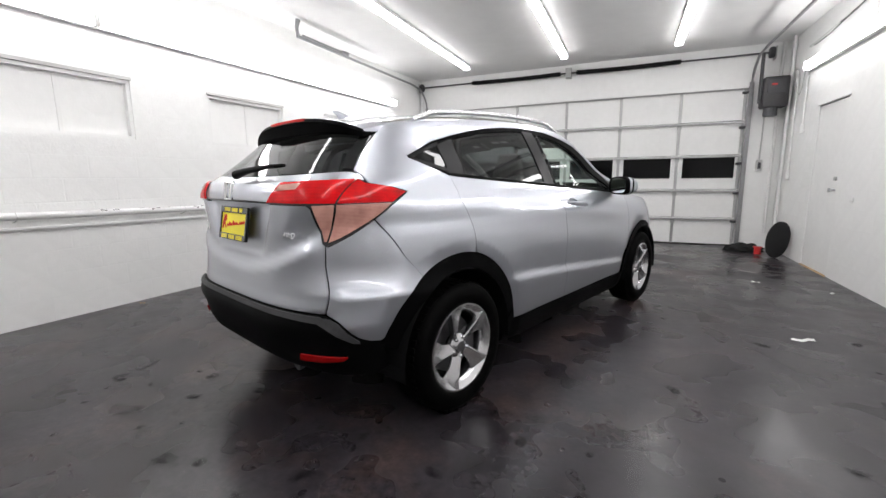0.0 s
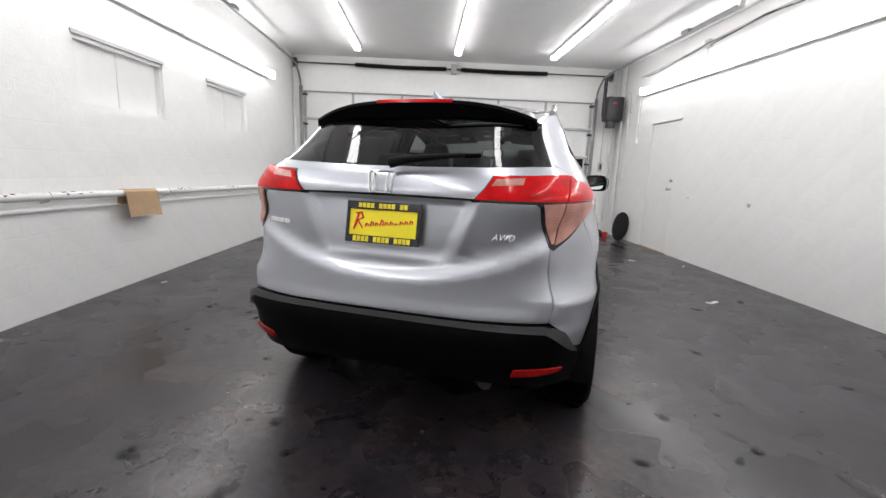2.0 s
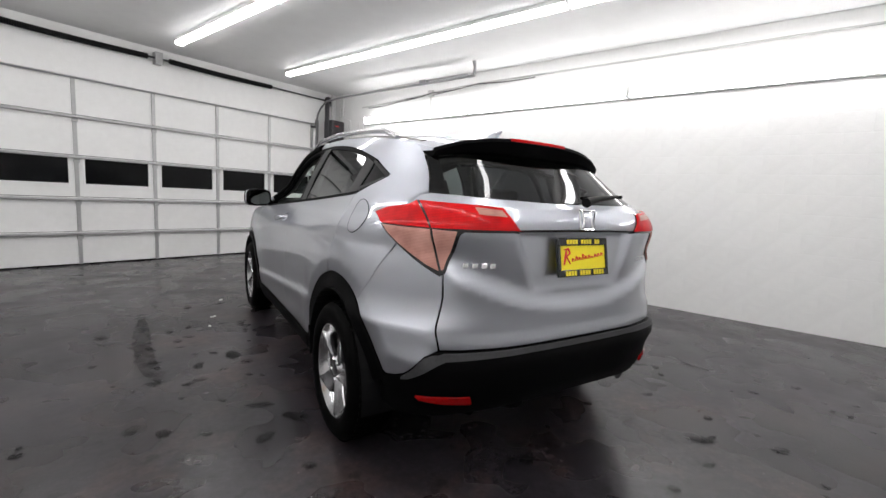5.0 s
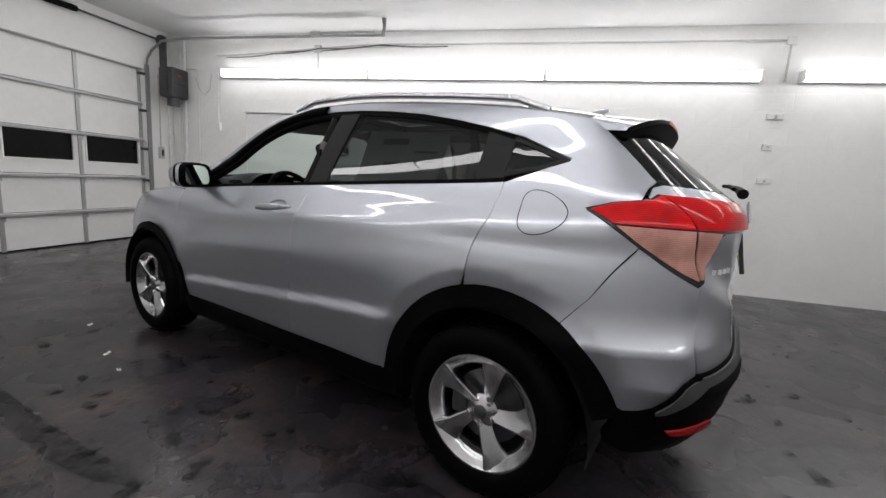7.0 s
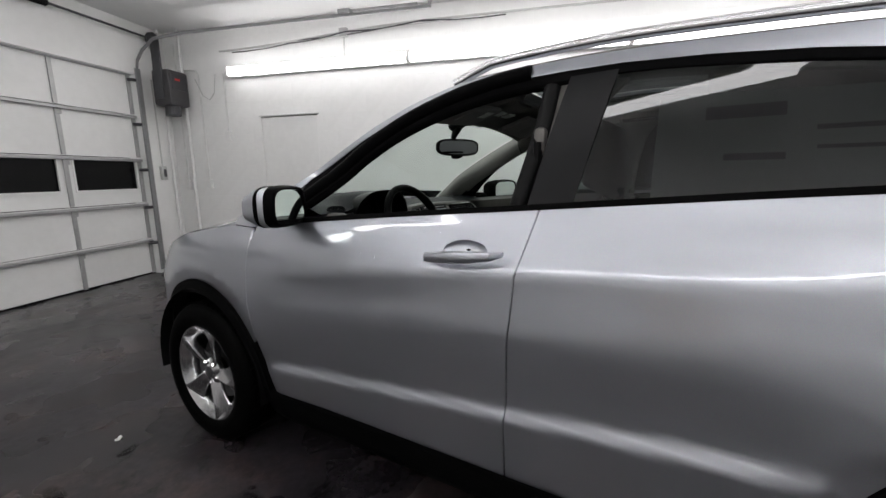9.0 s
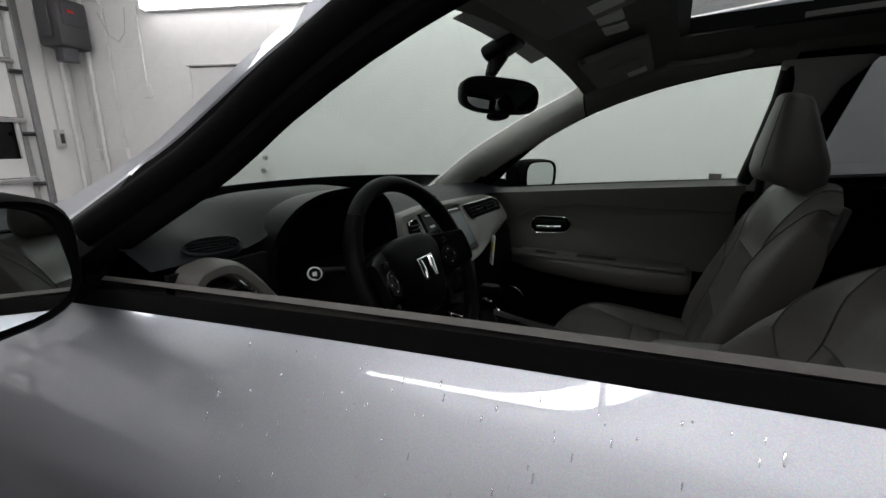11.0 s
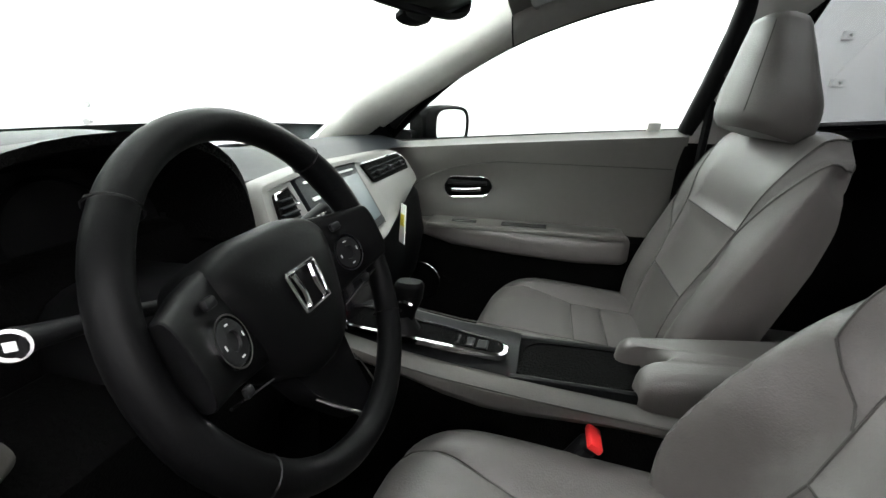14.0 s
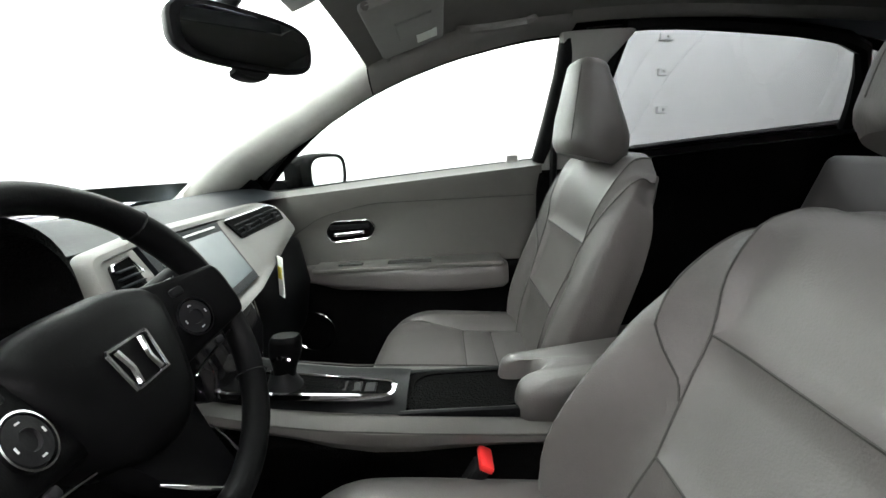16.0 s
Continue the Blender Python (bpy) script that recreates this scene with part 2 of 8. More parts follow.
M_MOTOR = material("grey_motor_housing", (0.045, 0.043, 0.046), rough=0.5, vary=0.15, scale=12)
M_REDBOX = material("red_plastic", (0.55, 0.02, 0.02), rough=0.4)
M_SCUFF = material("dark_scuff", (0.05, 0.05, 0.05), rough=0.7, vary=0.3, scale=30)


# ---- mesh helpers ----
def part(name, bm, mat, parent=None, label="", smooth=False, m=None):
    me = bpy.data.meshes.new(name)
    bmesh.ops.recalc_face_normals(bm, faces=bm.faces)
    if smooth:
        for f in bm.faces:
            f.smooth = True
    bm.to_mesh(me)
    bm.free()
    me.materials.append(mat)
    ob = new(name, me)
    if smooth:
        me.set_sharp_from_angle(angle=radians(38))
    if parent:
        ob.parent = parent
    if m is not None:
        ob.matrix_basis = m
    if label:
        tagged(ob, label)
    return ob


def box(bm, x0, x1, y0, y1, z0, z1, bev=0.0, seg=2, m=None):
    geo = bmesh.ops.create_cube(bm, size=1)
    vs = geo["verts"]
    for v in vs:
        v.co = Vector(((x0 + x1) / 2 + v.co.x * (x1 - x0), (y0 + y1) / 2 + v.co.y * (y1 - y0), (z0 + z1) / 2 + v.co.z * (z1 - z0)))
    if bev:
        es = list({e for v in vs for e in v.link_edges})
        r = bmesh.ops.bevel(bm, geom=es, offset=bev, segments=seg, profile=0.5, affect="EDGES")
        vs = list({v for f in r["faces"] for v in f.verts} | {v for v in vs if v.is_valid})
    if m is not None:
        bmesh.ops.transform(bm, matrix=m, verts=vs)
    return vs


def boxed(x0, x1, y0, y1, z0, z1, bev=0.0, seg=2, m=None):
    bm = bmesh.new()
    box(bm, x0, x1, y0, y1, z0, z1, bev, seg, m)
    return bm


def rings(bm, rows, closed=True, caps=True):
    """Skin between rows of points of equal number."""
    vv = [[bm.verts.new(p) for p in r] for r in rows]
    n = len(vv[0])
    for a, b in zip(vv, vv[1:]):
        for i in range(n if closed else n - 1):
            j = (i + 1) % n
            bm.faces.new((a[i], a[j], b[j], b[i]))
    if caps and closed:
        bm.faces.new(vv[0][::-1])
        bm.faces.new(vv[-1])
    return vv


def tube(bm, pts, r, seg=8, caps=True):
    """A round bar along a line of points."""
    pts = [Vector(p) for p in pts]
    rows = []
    up = Vector((0.031, 0.047, 1)).normalized()
    for i, p in enumerate(pts):
        d = (pts[min(i + 1, len(pts) - 1)] - pts[max(i - 1, 0)]).normalized()
        a = d.cross(up if abs(d.dot(up)) < 0.95 else Vector((1, 0.1, 0))).normalized()
        b = d.cross(a)
        rr = r[i] if isinstance(r, (list, tuple)) else r
        rows.append([p + rr * (math.cos(k) * a + math.sin(k) * b) for k in [2 * math.pi * j / seg for j in range(seg)]])
    rings(bm, rows, True, caps)


def tubed(pts, r, seg=8):
    bm = bmesh.new()
    tube(bm, pts, r, seg)
    return bm


def lathe(bm, prof, seg=48, m=None):
    """prof: rows of (radius, x) turned about the x axis."""
    rows = [[Vector((x, r * math.cos(a), r * math.sin(a))) for a in [2 * math.pi * j / seg for j in range(seg)]] for r, x in prof]
    if m is not None:
        rows = [[m @ p for p in r] for r in rows]
    return rings(bm, rows, True, False)


def oval(c, ax, ay, a, b, n=2.6, seg=24):
    """A superellipse ring about c with the axes ax, ay and half sizes a, b."""
    c, ax, ay = Vector(c), Vector(ax), Vector(ay)
    out = []
    for j in range(seg):
        t = 2 * math.pi * (j + 0.5) / seg
        co, si = math.cos(t), math.sin(t)
        out.append(c + ax * a * math.copysign(abs(co) ** (2 / n), co) + ay * b * math.copysign(abs(si) ** (2 / n), si))
    return out


def pillow(bm, secs, ax, ay, n=2.8, seg=24, end=0.55):
    """A cushioned solid: ovals (centre, a, b) in line, its ends rounded off."""
    rows = []
    c0, a0, b0 = secs[0]
    c1, a1, b1 = secs[-1]
    d0 = (Vector(secs[0][0]) - Vector(secs[1][0])).normalized()
    d1 = (Vector(secs[-1][0]) - Vector(secs[-2][0])).normalized()
    e0, e1 = end * min(a0, b0), end * min(a1, b1)
    for k in (0.25, 0.6, 0.87):
        s = math.sqrt(1 - (1 - k) ** 2)
        rows.append(oval(Vector(c0) + d0 * e0 * (1 - k), ax, ay, a0 - e0 * (1 - s), b0 - e0 * (1 - s), n, seg))
    for c, a, b in secs:
        rows.append(oval(c, ax, ay, a, b, n, seg))
    for k in (0.87, 0.6, 0.25):
        s = math.sqrt(1 - (1 - k) ** 2)
        rows.append(oval(Vector(c1) + d1 * e1 * (1 - k), ax, ay, a1 - e1 * (1 - s), b1 - e1 * (1 - s), n, seg))
    rings(bm, rows)


def pillowed(secs, ax, ay, n=2.8, seg=24, end=0.55):
    bm = bmesh.new()
    pillow(bm, secs, ax, ay, n, seg, end)
    return bm


def curve(*pts):
    """A smooth function through (t, value) rows, t rising."""
    ts, vs = np.array([p[0] for p in pts], float), np.array([p[1] for p in pts], float)
    sl = np.diff(vs) / np.diff(ts)
    mm = np.concatenate([[sl[0]], [0.0 if a * b <= 0 else 2 * a * b / (a + b) for a, b in zip(sl, sl[1:])], [sl[-1]]])

    def f(t):
        t = min(max(t, ts[0]), ts[-1])
        i = min(max(int(np.searchsorted(ts, t)) - 1, 0), len(ts) - 2)
        h = ts[i + 1] - ts[i]
        s = (t - ts[i]) / h
        return ((2 * s ** 3 - 3 * s ** 2 + 1) * vs[i] + (s ** 3 - 2 * s ** 2 + s) * h * mm[i] + (3 * s ** 2 - 2 * s ** 3) * vs[i + 1] + (s ** 3 - s ** 2) * h * mm[i + 1])
    return f


# ---- the garage ----
ROOM = pose(0, 0, 0, 0, 0, 19.3)
LEFT, RIGHT, FRONT, BACK, TOP = -3.15, 3.25, 5.05, -7.2, 3.18


LEFT_SIDE = ROOM @ Matrix.Translation((-3.06, 4.5, 0)) @ pose(0, 0, 0, 0, 0, -3) @ Matrix.Translation((3.15, -4.5, 0))   # the left wall stands slightly out of square


def fixed(name, bm, mat, label="", category="", kind="structure", smooth=False, group="", base=ROOM):
    return tagged(part(name, bm, mat, None, "", smooth, base), label, category, group, kind)


def thing(name, label, category, group="", at=(0, 0, 0), kind="", base=ROOM):
    e = new(name)
    e.matrix_basis = base @ Matrix.Translation(at)
    return tagged(e, label, category, group, kind)


floor = fixed("floor", boxed(LEFT - 0.9, RIGHT + 0.2, BACK - 0.2, FRONT + 0.25, -0.2, 0), M_FLOOR, "dark grey painted concrete floor with stains", "floor")
ceiling = fixed("ceiling", boxed(LEFT - 0.9, RIGHT + 0.2, BACK - 0.2, FRONT + 0.25, TOP, TOP + 0.2), M_CEIL, "smooth white painted garage ceiling", "ceiling")
wall_back = fixed("wall_back", boxed(LEFT - 0.9, RIGHT + 0.2, BACK - 0.2, BACK, 0, TOP), M_WALL, "white painted block wall", "wall")

# left wall with three blanked-off window openings
WINDOWS = [(-1.82, -0.70), (0.10, 1.185), (2.01, 3.03)]
WZ0, WZ1 = 1.585, 2.135


def left_wall():
    bm = bmesh.new()
    x0, x1 = LEFT - 0.2, LEFT - 0.006
    box(bm, x0, x1, BACK, FRONT + 0.25, 0, WZ0)
    box(bm, x0, x1, BACK, FRONT + 0.25, WZ1, TOP)
    qs = [BACK] + [q for w in WINDOWS for q in w] + [FRONT + 0.25]
    for a, b in zip(qs[::2], qs[1::2]):
        box(bm, x0, x1, a, b, WZ0, WZ1)
    return bm


wall_left = fixed("wall_left", left_wall(), M_MORTAR, "white painted concrete block wall with window openings", "wall", base=LEFT_SIDE)
for i, (a, b) in enumerate(WINDOWS):
    w = fixed("window_%d" % (i + 1), boxed(LEFT - 0.12, LEFT - 0.075, a, b, WZ0, WZ1), M_WALL, "blanked-off garage window painted white", "window", base=LEFT_SIDE)
    fr = bmesh.new()
    for s in ((a, b, WZ1 - 0.035, WZ1 - 0.002), (a, a + 0.03, WZ0, WZ1), (b - 0.03, b, WZ0, WZ1), (a, b, WZ0, WZ0 + 0.03)):
        box(fr, LEFT - 0.075, LEFT - 0.02, *s)
    part("window_frame", fr, M_DOOR, w)
    part("mullion", boxed(LEFT - 0.075, LEFT - 0.068, (a + b) / 2 - 0.015, (a + b) / 2 + 0.015, WZ0 + 0.03, WZ1 - 0.035), M_DOOR, w)
    part("window_head", boxed(LEFT - 0.07, LEFT + 0.006, a - 0.01, b + 0.01, WZ1 - 0.004, WZ1 + 0.025), M_DULL, w, "shadowed grey steel lintel edge")

# right wall with a flush personnel door
DQ0, DQ1, DZ = 2.80, 3.60, 2.03
bm = bmesh.new()
box(bm, RIGHT + 0.006, RIGHT + 0.2, BACK, DQ0, 0, TOP)
box(bm, RIGHT + 0.006, RIGHT + 0.2, DQ1, FRONT + 0.25, 0, TOP)
box(bm, RIGHT + 0.006, RIGHT + 0.2, DQ0, DQ1, DZ, TOP)
wall_right = fixed("wall_right", bm, M_MORTAR, "white painted concrete block wall", "wall")
door_1 = fixed("door_1", boxed(RIGHT + 0.012, RIGHT + 0.06, DQ0 + 0.004, DQ1 - 0.004, 0.012, DZ - 0.012), M_DOOR, "closed flush white steel door", "door")
part("door_handle", tubed([(RIGHT + 0.012, DQ0 + 0.07, 1.0), (RIGHT - 0.03, DQ0 + 0.07, 1.0), (RIGHT - 0.05, DQ0 + 0.07, 1.0)], [0.012, 0.014, 0.028], 12), M_STRUT, door_1, "round steel knob", smooth=True)
part("deadbolt", tubed([(RIGHT + 0.012, DQ0 + 0.07, 1.13), (RIGHT - 0.012, DQ0 + 0.07, 1.13)], 0.022, 12), M_STRUT, door_1)
part("threshold", boxed(RIGHT - 0.01, RIGHT + 0.1, DQ0, DQ1, 0, 0.012), M_CARD, door_1, "worn brown threshold strip")
part("drip_cap", boxed(RIGHT - 0.012, RIGHT + 0.012, DQ0 - 0.03, DQ1 + 0.02, DZ, DZ + 0.012), M_DULL, door_1)

# front wall round the sectional overhead door
GP0, GP1, GZ = -2.86, 2.76, 2.58
bm = bmesh.new()
box(bm, LEFT, GP0, FRONT - 0.06, FRONT + 0.2, 0, TOP)
box(bm, GP1, RIGHT, FRONT - 0.06, FRONT + 0.2, 0, TOP)
box(bm, GP0, GP1, FRONT - 0.06, FRONT + 0.2, GZ - 0.03, TOP)
wall_front = fixed("wall_front", bm, M_WALL, "white painted wall above the garage door", "wall")
garage_door = thing("garage_door", "white sectional overhead garage door with dark window row", "garage door", at=(0, FRONT, 0), kind="structure")
ROWS = [0.0, 0.47, 0.95, 1.52, 2.06, 2.58]
COLS = 6
cw = (GP1 - GP0) / COLS
for r, (z0, z1) in enumerate(zip(ROWS, ROWS[1:])):
    sec = part("door_section", boxed(GP0 + 0.005, GP1 - 0.005, 0.03, 0.06, z0 + 0.004, z1 - 0.004) if r != 2 else bmesh.new(), M_DOOR, garage_door)
    if r == 2:
        bm = bmesh.new()
        box(bm, GP0 + 0.005, GP1 - 0.005, 0.03, 0.06, z0 + 0.004, 1.13)
        box(bm, GP0 + 0.005, GP1 - 0.005, 0.03, 0.06, 1.49, z1 - 0.004)
        for c in range(COLS + 1):
            x = GP0 + c * cw
            box(bm, max(GP0 + 0.005, x - 0.085), min(GP1 - 0.005, x + 0.085), 0.03, 0.06, 1.13, 1.49)
        bm.to_mesh(sec.data)
        bm.free()
        for c in range(COLS):
            x = GP0 + c * cw
            part("pane", boxed(x + 0.085, x + cw - 0.085, 0.048, 0.054, 1.13, 1.49), M_NIGHT, sec, "dark window pane")
            fr = bmesh.new()
            for s in ((x + 0.07, x + cw - 0.07, 1.115, 1.135), (x + 0.07, x + cw - 0.07, 1.485, 1.505), (x + 0.07, x + 0.09, 1.135, 1.485), (x + cw - 0.09, x + cw - 0.07, 1.135, 1.485)):
                box(fr, s[0], s[1], 0.018, 0.03, s[2], s[3])
            part("window_frame", fr, M_DOOR, sec)
    # horizontal stiffener along the top of the section
    part("strut", boxed(GP0 + 0.01, GP1 - 0.01, -0.02, 0.03, z1 - 0.045, z1 - 0.012, 0.006), M_STRUT, sec, "grey steel stiffening strut")
    for c in range(COLS + 1):
        x = min(max(GP0 + c * cw, GP0 + 0.03), GP1 - 0.03)
        part("stile", boxed(x - 0.022, x + 0.022, 0.012, 0.03, z0 + 0.01, z1 - 0.046), M_STRUT, sec)
        if 0 < c < COLS and r < 4:
            part("hinge", boxed(x - 0.035, x + 0.035, -0.004, 0.012, z1 - 0.10, z1 - 0.05, 0.004), M_STRUT, sec)
part("bottom_seal", boxed(GP0, GP1, 0.025, 0.07, 0.0, 0.02), M_BLACK, garage_door)
for s, x in ((-1, GP0 - 0.02), (1, GP1 + 0.02)):
    tr = bmesh.new()
    box(tr, x - 0.03, x + 0.03, -0.10, -0.075, 0.05, 2.62)
    box(tr, x + s * 0.025 - 0.004, x + s * 0.025 + 0.004, -0.10, -0.03, 0.05, 2.62)
    part("track", tr, M_TRACK, garage_door)
    part("track_curve", tubed([(x, -0.08, 2.6), (x, -0.11, 2.72), (x, -0.20, 2.83), (x, -0.38, 2.95), (x, -0.8, 2.98), (x, -2.3, 2.98), (x, -3.9, 2.98)], 0.019, 6), M_TRACK, garage_door)
    part("track_hanger", tubed([(x, -3.88, 2.98), (x, -3.9, 3.08), (x - s * 0.03, -3.9, TOP)], [0.02, 0.022, 0.032], 6), M_TRACK, garage_door)
    part("track_brace", boxed(x - 0.05, x + 0.05, -3.0, -2.86, 2.985, 3.03, 0.004), M_TRACK, garage_door)
    part("track_brace", boxed(x + s * 0.02, x + s * 0.045, -3.75, -2.9, 3.015, 3.04, 0.004), M_TRACK, garage_door)
    for k in range(5):
        z = ROWS[k] + 0.42
        part("roller", tubed([(x - s * 0.10, -0.02, z), (x, -0.085, z)], 0.02, 8), M_DARKMET, garage_door)
torsion = thing("torsion_spring", "black torsion springs on a shaft above the garage door", "garage door spring", at=(0, FRONT, 0))
part("shaft", tubed([(-2.98, -0.16, 3.02), (3.02, -0.16, 3.02)], 0.014, 8), M_DARKMET, torsion)
for a, b in ((-1.85, -0.16), (0.12, 1.76)):
    bm = bmesh.new()
    n = int((b - a) / 0.022)
    tube(bm, [(a + (b - a) * k / (n * 2), -0.16, 3.02 - 0.012 * math.sin(math.pi * k / (n * 2))) for k in range(n * 2 + 1)], [0.034 + 0.006 * (k % 2) for k in range(n * 2 + 1)], 10)
    part("spring", bm, M_BLACK, torsion)
for x in (-2.95, 2.98):
    bm = bmesh.new()
    lathe(bm, [(0.0, -0.03), (0.075, -0.03), (0.085, 0.0), (0.075, 0.03), (0.0, 0.03)], 20, pose(x, -0.16, 3.02))
    part("cable_drum", bm, M_DARKMET, torsion)
    part("bearing_plate", boxed(x + 0.04 * (1 if x > 0 else -1), x + 0.05 * (1 if x > 0 else -1), -0.22, -0.06, 2.92, 3.10), M_STRUT, torsion)
part("center_bracket", boxed(-0.07, 0.03, -0.19, -0.06, 2.94, 3.11, 0.005), M_STRUT, torsion)
opener = thing("door_opener", "grey jackshaft garage door opener on the wall", "door opener", at=(3.02, 4.72, 2.36))
part("housing", boxed(-0.16, 0.16, -0.13, 0.13, -0.18, 0.26, 0.03), M_MOTOR, opener, smooth=True)
part("motor", tubed([(-0.03, -0.02, -0.18), (-0.03, -0.02, -0.30)], 0.09, 16), M_DARKMET, opener)
part("cover_panel", boxed(-0.12, 0.12, -0.14, -0.128, 0.02, 0.22, 0.004), M_DARKMET, opener)
part("drive_chain", boxed(-0.19, -0.165, -0.06, 0.06, -0.10, 0.62, 0.004), M_DARKMET, opener)
part("label_strip", boxed(-0.07, 0.0, -0.146, -0.14, 0.13, 0.155), M_REDBOX, opener)


# lamps
def strip_lamp(x, q0, q1, z, wall=0):
    if wall:
        e = thing("wall_lamp", "long white fluorescent wrap lamp on the wall", "wall lamp", "wall lamps", (x, (q0 + q1) / 2, z), base=LEFT_SIDE if x < 0 else ROOM)
        h = (q1 - q0) / 2 - 0.012
        bm = bmesh.new()
        box(bm, min(0, wall * 0.06), max(0, wall * 0.06), -h, h, -0.062, 0.062, 0.004)
        part("housing", bm, M_FIXT, e)
        prof = [(wall * 0.062, -0.056), (wall * 0.100, -0.050), (wall * 0.120, -0.026), (wall * 0.120, 0.026), (wall * 0.100, 0.050), (wall * 0.062, 0.056)]
        bm = bmesh.new()
        rings(bm, [[Vector((a, y, b)) for a, b in prof] for y in (-h + 0.02, h - 0.02)])
        part("diffuser", bm, M_TUBE, e, "glowing white diffuser")
        for s in (-1, 1):
            part("end_cap", boxed(min(0, wall * 0.128), max(0, wall * 0.124), s * h - 0.015, s * h + 0.008, -0.062, 0.062, 0.004), M_FIXT, e)
    else:
        e = thing("ceiling_lamp", "long white fluorescent strip lamp on the ceiling", "ceiling lamp", "ceiling lamps", (x, (q0 + q1) / 2, z))
        h = (q1 - q0) / 2 - 0.006
        part("housing", boxed(-0.06, 0.06, -h, h, -0.045, 0.0, 0.004), M_FIXT, e)
        prof = [(-0.055, -0.046), (-0.05, -0.075), (-0.03, -0.09), (0.03, -0.09), (0.05, -0.075), (0.055, -0.046)]
        bm = bmesh.new()
        rings(bm, [[Vector((a, y, b)) for a, b in prof] for y in (-h + 0.015, h - 0.015)])
        part("diffuser", bm, M_TUBE, e, "glowing white diffuser")
        for s in (-1, 1):
            part("end_cap", boxed(-0.062, 0.062, s * h - 0.012, s * h + 0.004, -0.094, 0, 0.004), M_FIXT, e)


# lamps behind every view are unseen, added to carry the rows on
for x in (-1.70, 0.0, 1.66):
    for k in range(4):
        strip_lamp(x, 4.18 - 2.45 * (k + 1), 4.18 - 2.45 * k, TOP)
for k in range(3):
    strip_lamp(RIGHT, 3.97 - 2.44 * (k + 1), 3.97 - 2.44 * k, 2.60, -1)
    strip_lamp(LEFT, 3.88 - 2.42 * (k + 1), 3.88 - 2.42 * k, 2.58, 1)
strip_lamp(RIGHT, -6.18, -3.74, 2.60, -1)
strip_lamp(LEFT, -6.20, -3.78, 2.58, 1)


# ---- the car: its outer surface ----
NE = 3.8
YC = -1.0
half_width = curve((0.16, 0.70), (0.24, 0.785), (0.34, 0.822), (0.46, 0.838), (0.60, 0.848), (0.75, 0.847), (0.86, 0.842), (0.93, 0.833), (0.97, 0.822), (1.01, 0.804), (1.06, 0.779), (1.11, 0.752), (1.18, 0.724), (1.28, 0.688), (1.38, 0.644), (1.46, 0.605), (1.54, 0.555))
rear_end = curve((0.16, -1.80), (0.26, -1.93), (0.34, -2.01), (0.45, -2.065), (0.56, -2.080), (0.62, -2.050), (0.68, -2.032), (0.78, -2.026), (0.90, -2.030), (1.00, -2.034), (1.09, -2.034), (1.16, -2.009), (1.20, -1.956), (1.30, -1.832), (1.42, -1.695), (1.54, -1.60))
nose_end = curve((0.16, 1.95), (0.30, 2.10), (0.50, 2.17), (0.70, 2.17), (0.85, 2.08), (1.0, 1.85), (1.1, 1.55), (1.54, 1.2))
_th = (np.linspace(0, 1, 1500) ** 2) * (math.pi / 2)
_th = np.concatenate([_th / 2, math.pi / 2 - _th[::-1][1:] / 2])
_ax, _ay = 0.83 * np.sin(_th) ** (2 / NE), 1.06 * np.cos(_th) ** (2 / NE)
_ul = np.concatenate([[0], np.cumsum(np.hypot(np.diff(_ax), np.diff(_ay)))])
U1 = float(_ul[-1])
UF = U1 + 2.0
U2 = UF + U1


def smooth(a, b, t):
    t = min(max((t - a) / (b - a), 0.0), 1.0)
    return t * t * (3 - 2 * t)


def relief(y, z):
    """Swage lines and wheel-arch bulges of the body side, in metres outwards."""
    d = 0.0
    for cy, edge in ((-1.305, 0.545), (1.305, 0.505)):
        r = math.hypot(y - cy, z - 0.335)
        k = math.exp(-((r - edge) / 0.20) ** 2) if r > edge else 1 - 1.3 * min((edge - r) / 0.075, 1.0)
        d += 0.0095 * k * (1 if z < 1.0 else math.exp(-((z - 1.0) / 0.08) ** 2))
    if -0.95 < y < 0.95 and z < 1.05:
        k = smooth(-0.95, -0.70, y) * (1 - smooth(0.70, 0.95, y))
        zc = 0.545 - 0.083 * y                                 # lower swage: a hollow over a ledge that faces up
        d -= k * 0.015 * smooth(zc + 0.26, zc + 0.026, z) * (1 - smooth(zc + 0.026, zc - 0.024, z))
        d += k * 0.004 * smooth(zc + 0.02, zc - 0.03, z) * (1 - smooth(zc - 0.03, zc - 0.12, z))
    zs = 0.945 - 0.085 * y - 0.02 * y * y                      # shoulder line
    if y < 0.95:
        d += 0.006 * math.exp(-((z - zs) / 0.035) ** 2) * smooth(0.95, 0.4, y) * smooth(-1.75, -1.45, y)
        d -= 0.003 * math.exp(-((z - zs + 0.09) / 0.05) ** 2) * smooth(0.95, 0.4, y) * smooth(-1.5, -1.0, y)
    return d


def plate_recess(x, z):
    zt = smooth(0.83, 0.875, z) * (1 - smooth(1.070, 1.082, z))
    xw = 0.25 + 0.10 * (z - 0.83) / 0.25
    return (0.010 + 0.028 * smooth(0.83, 1.12, z)) * zt * (1 - smooth(xw - 0.03, xw + 0.035, abs(x)))


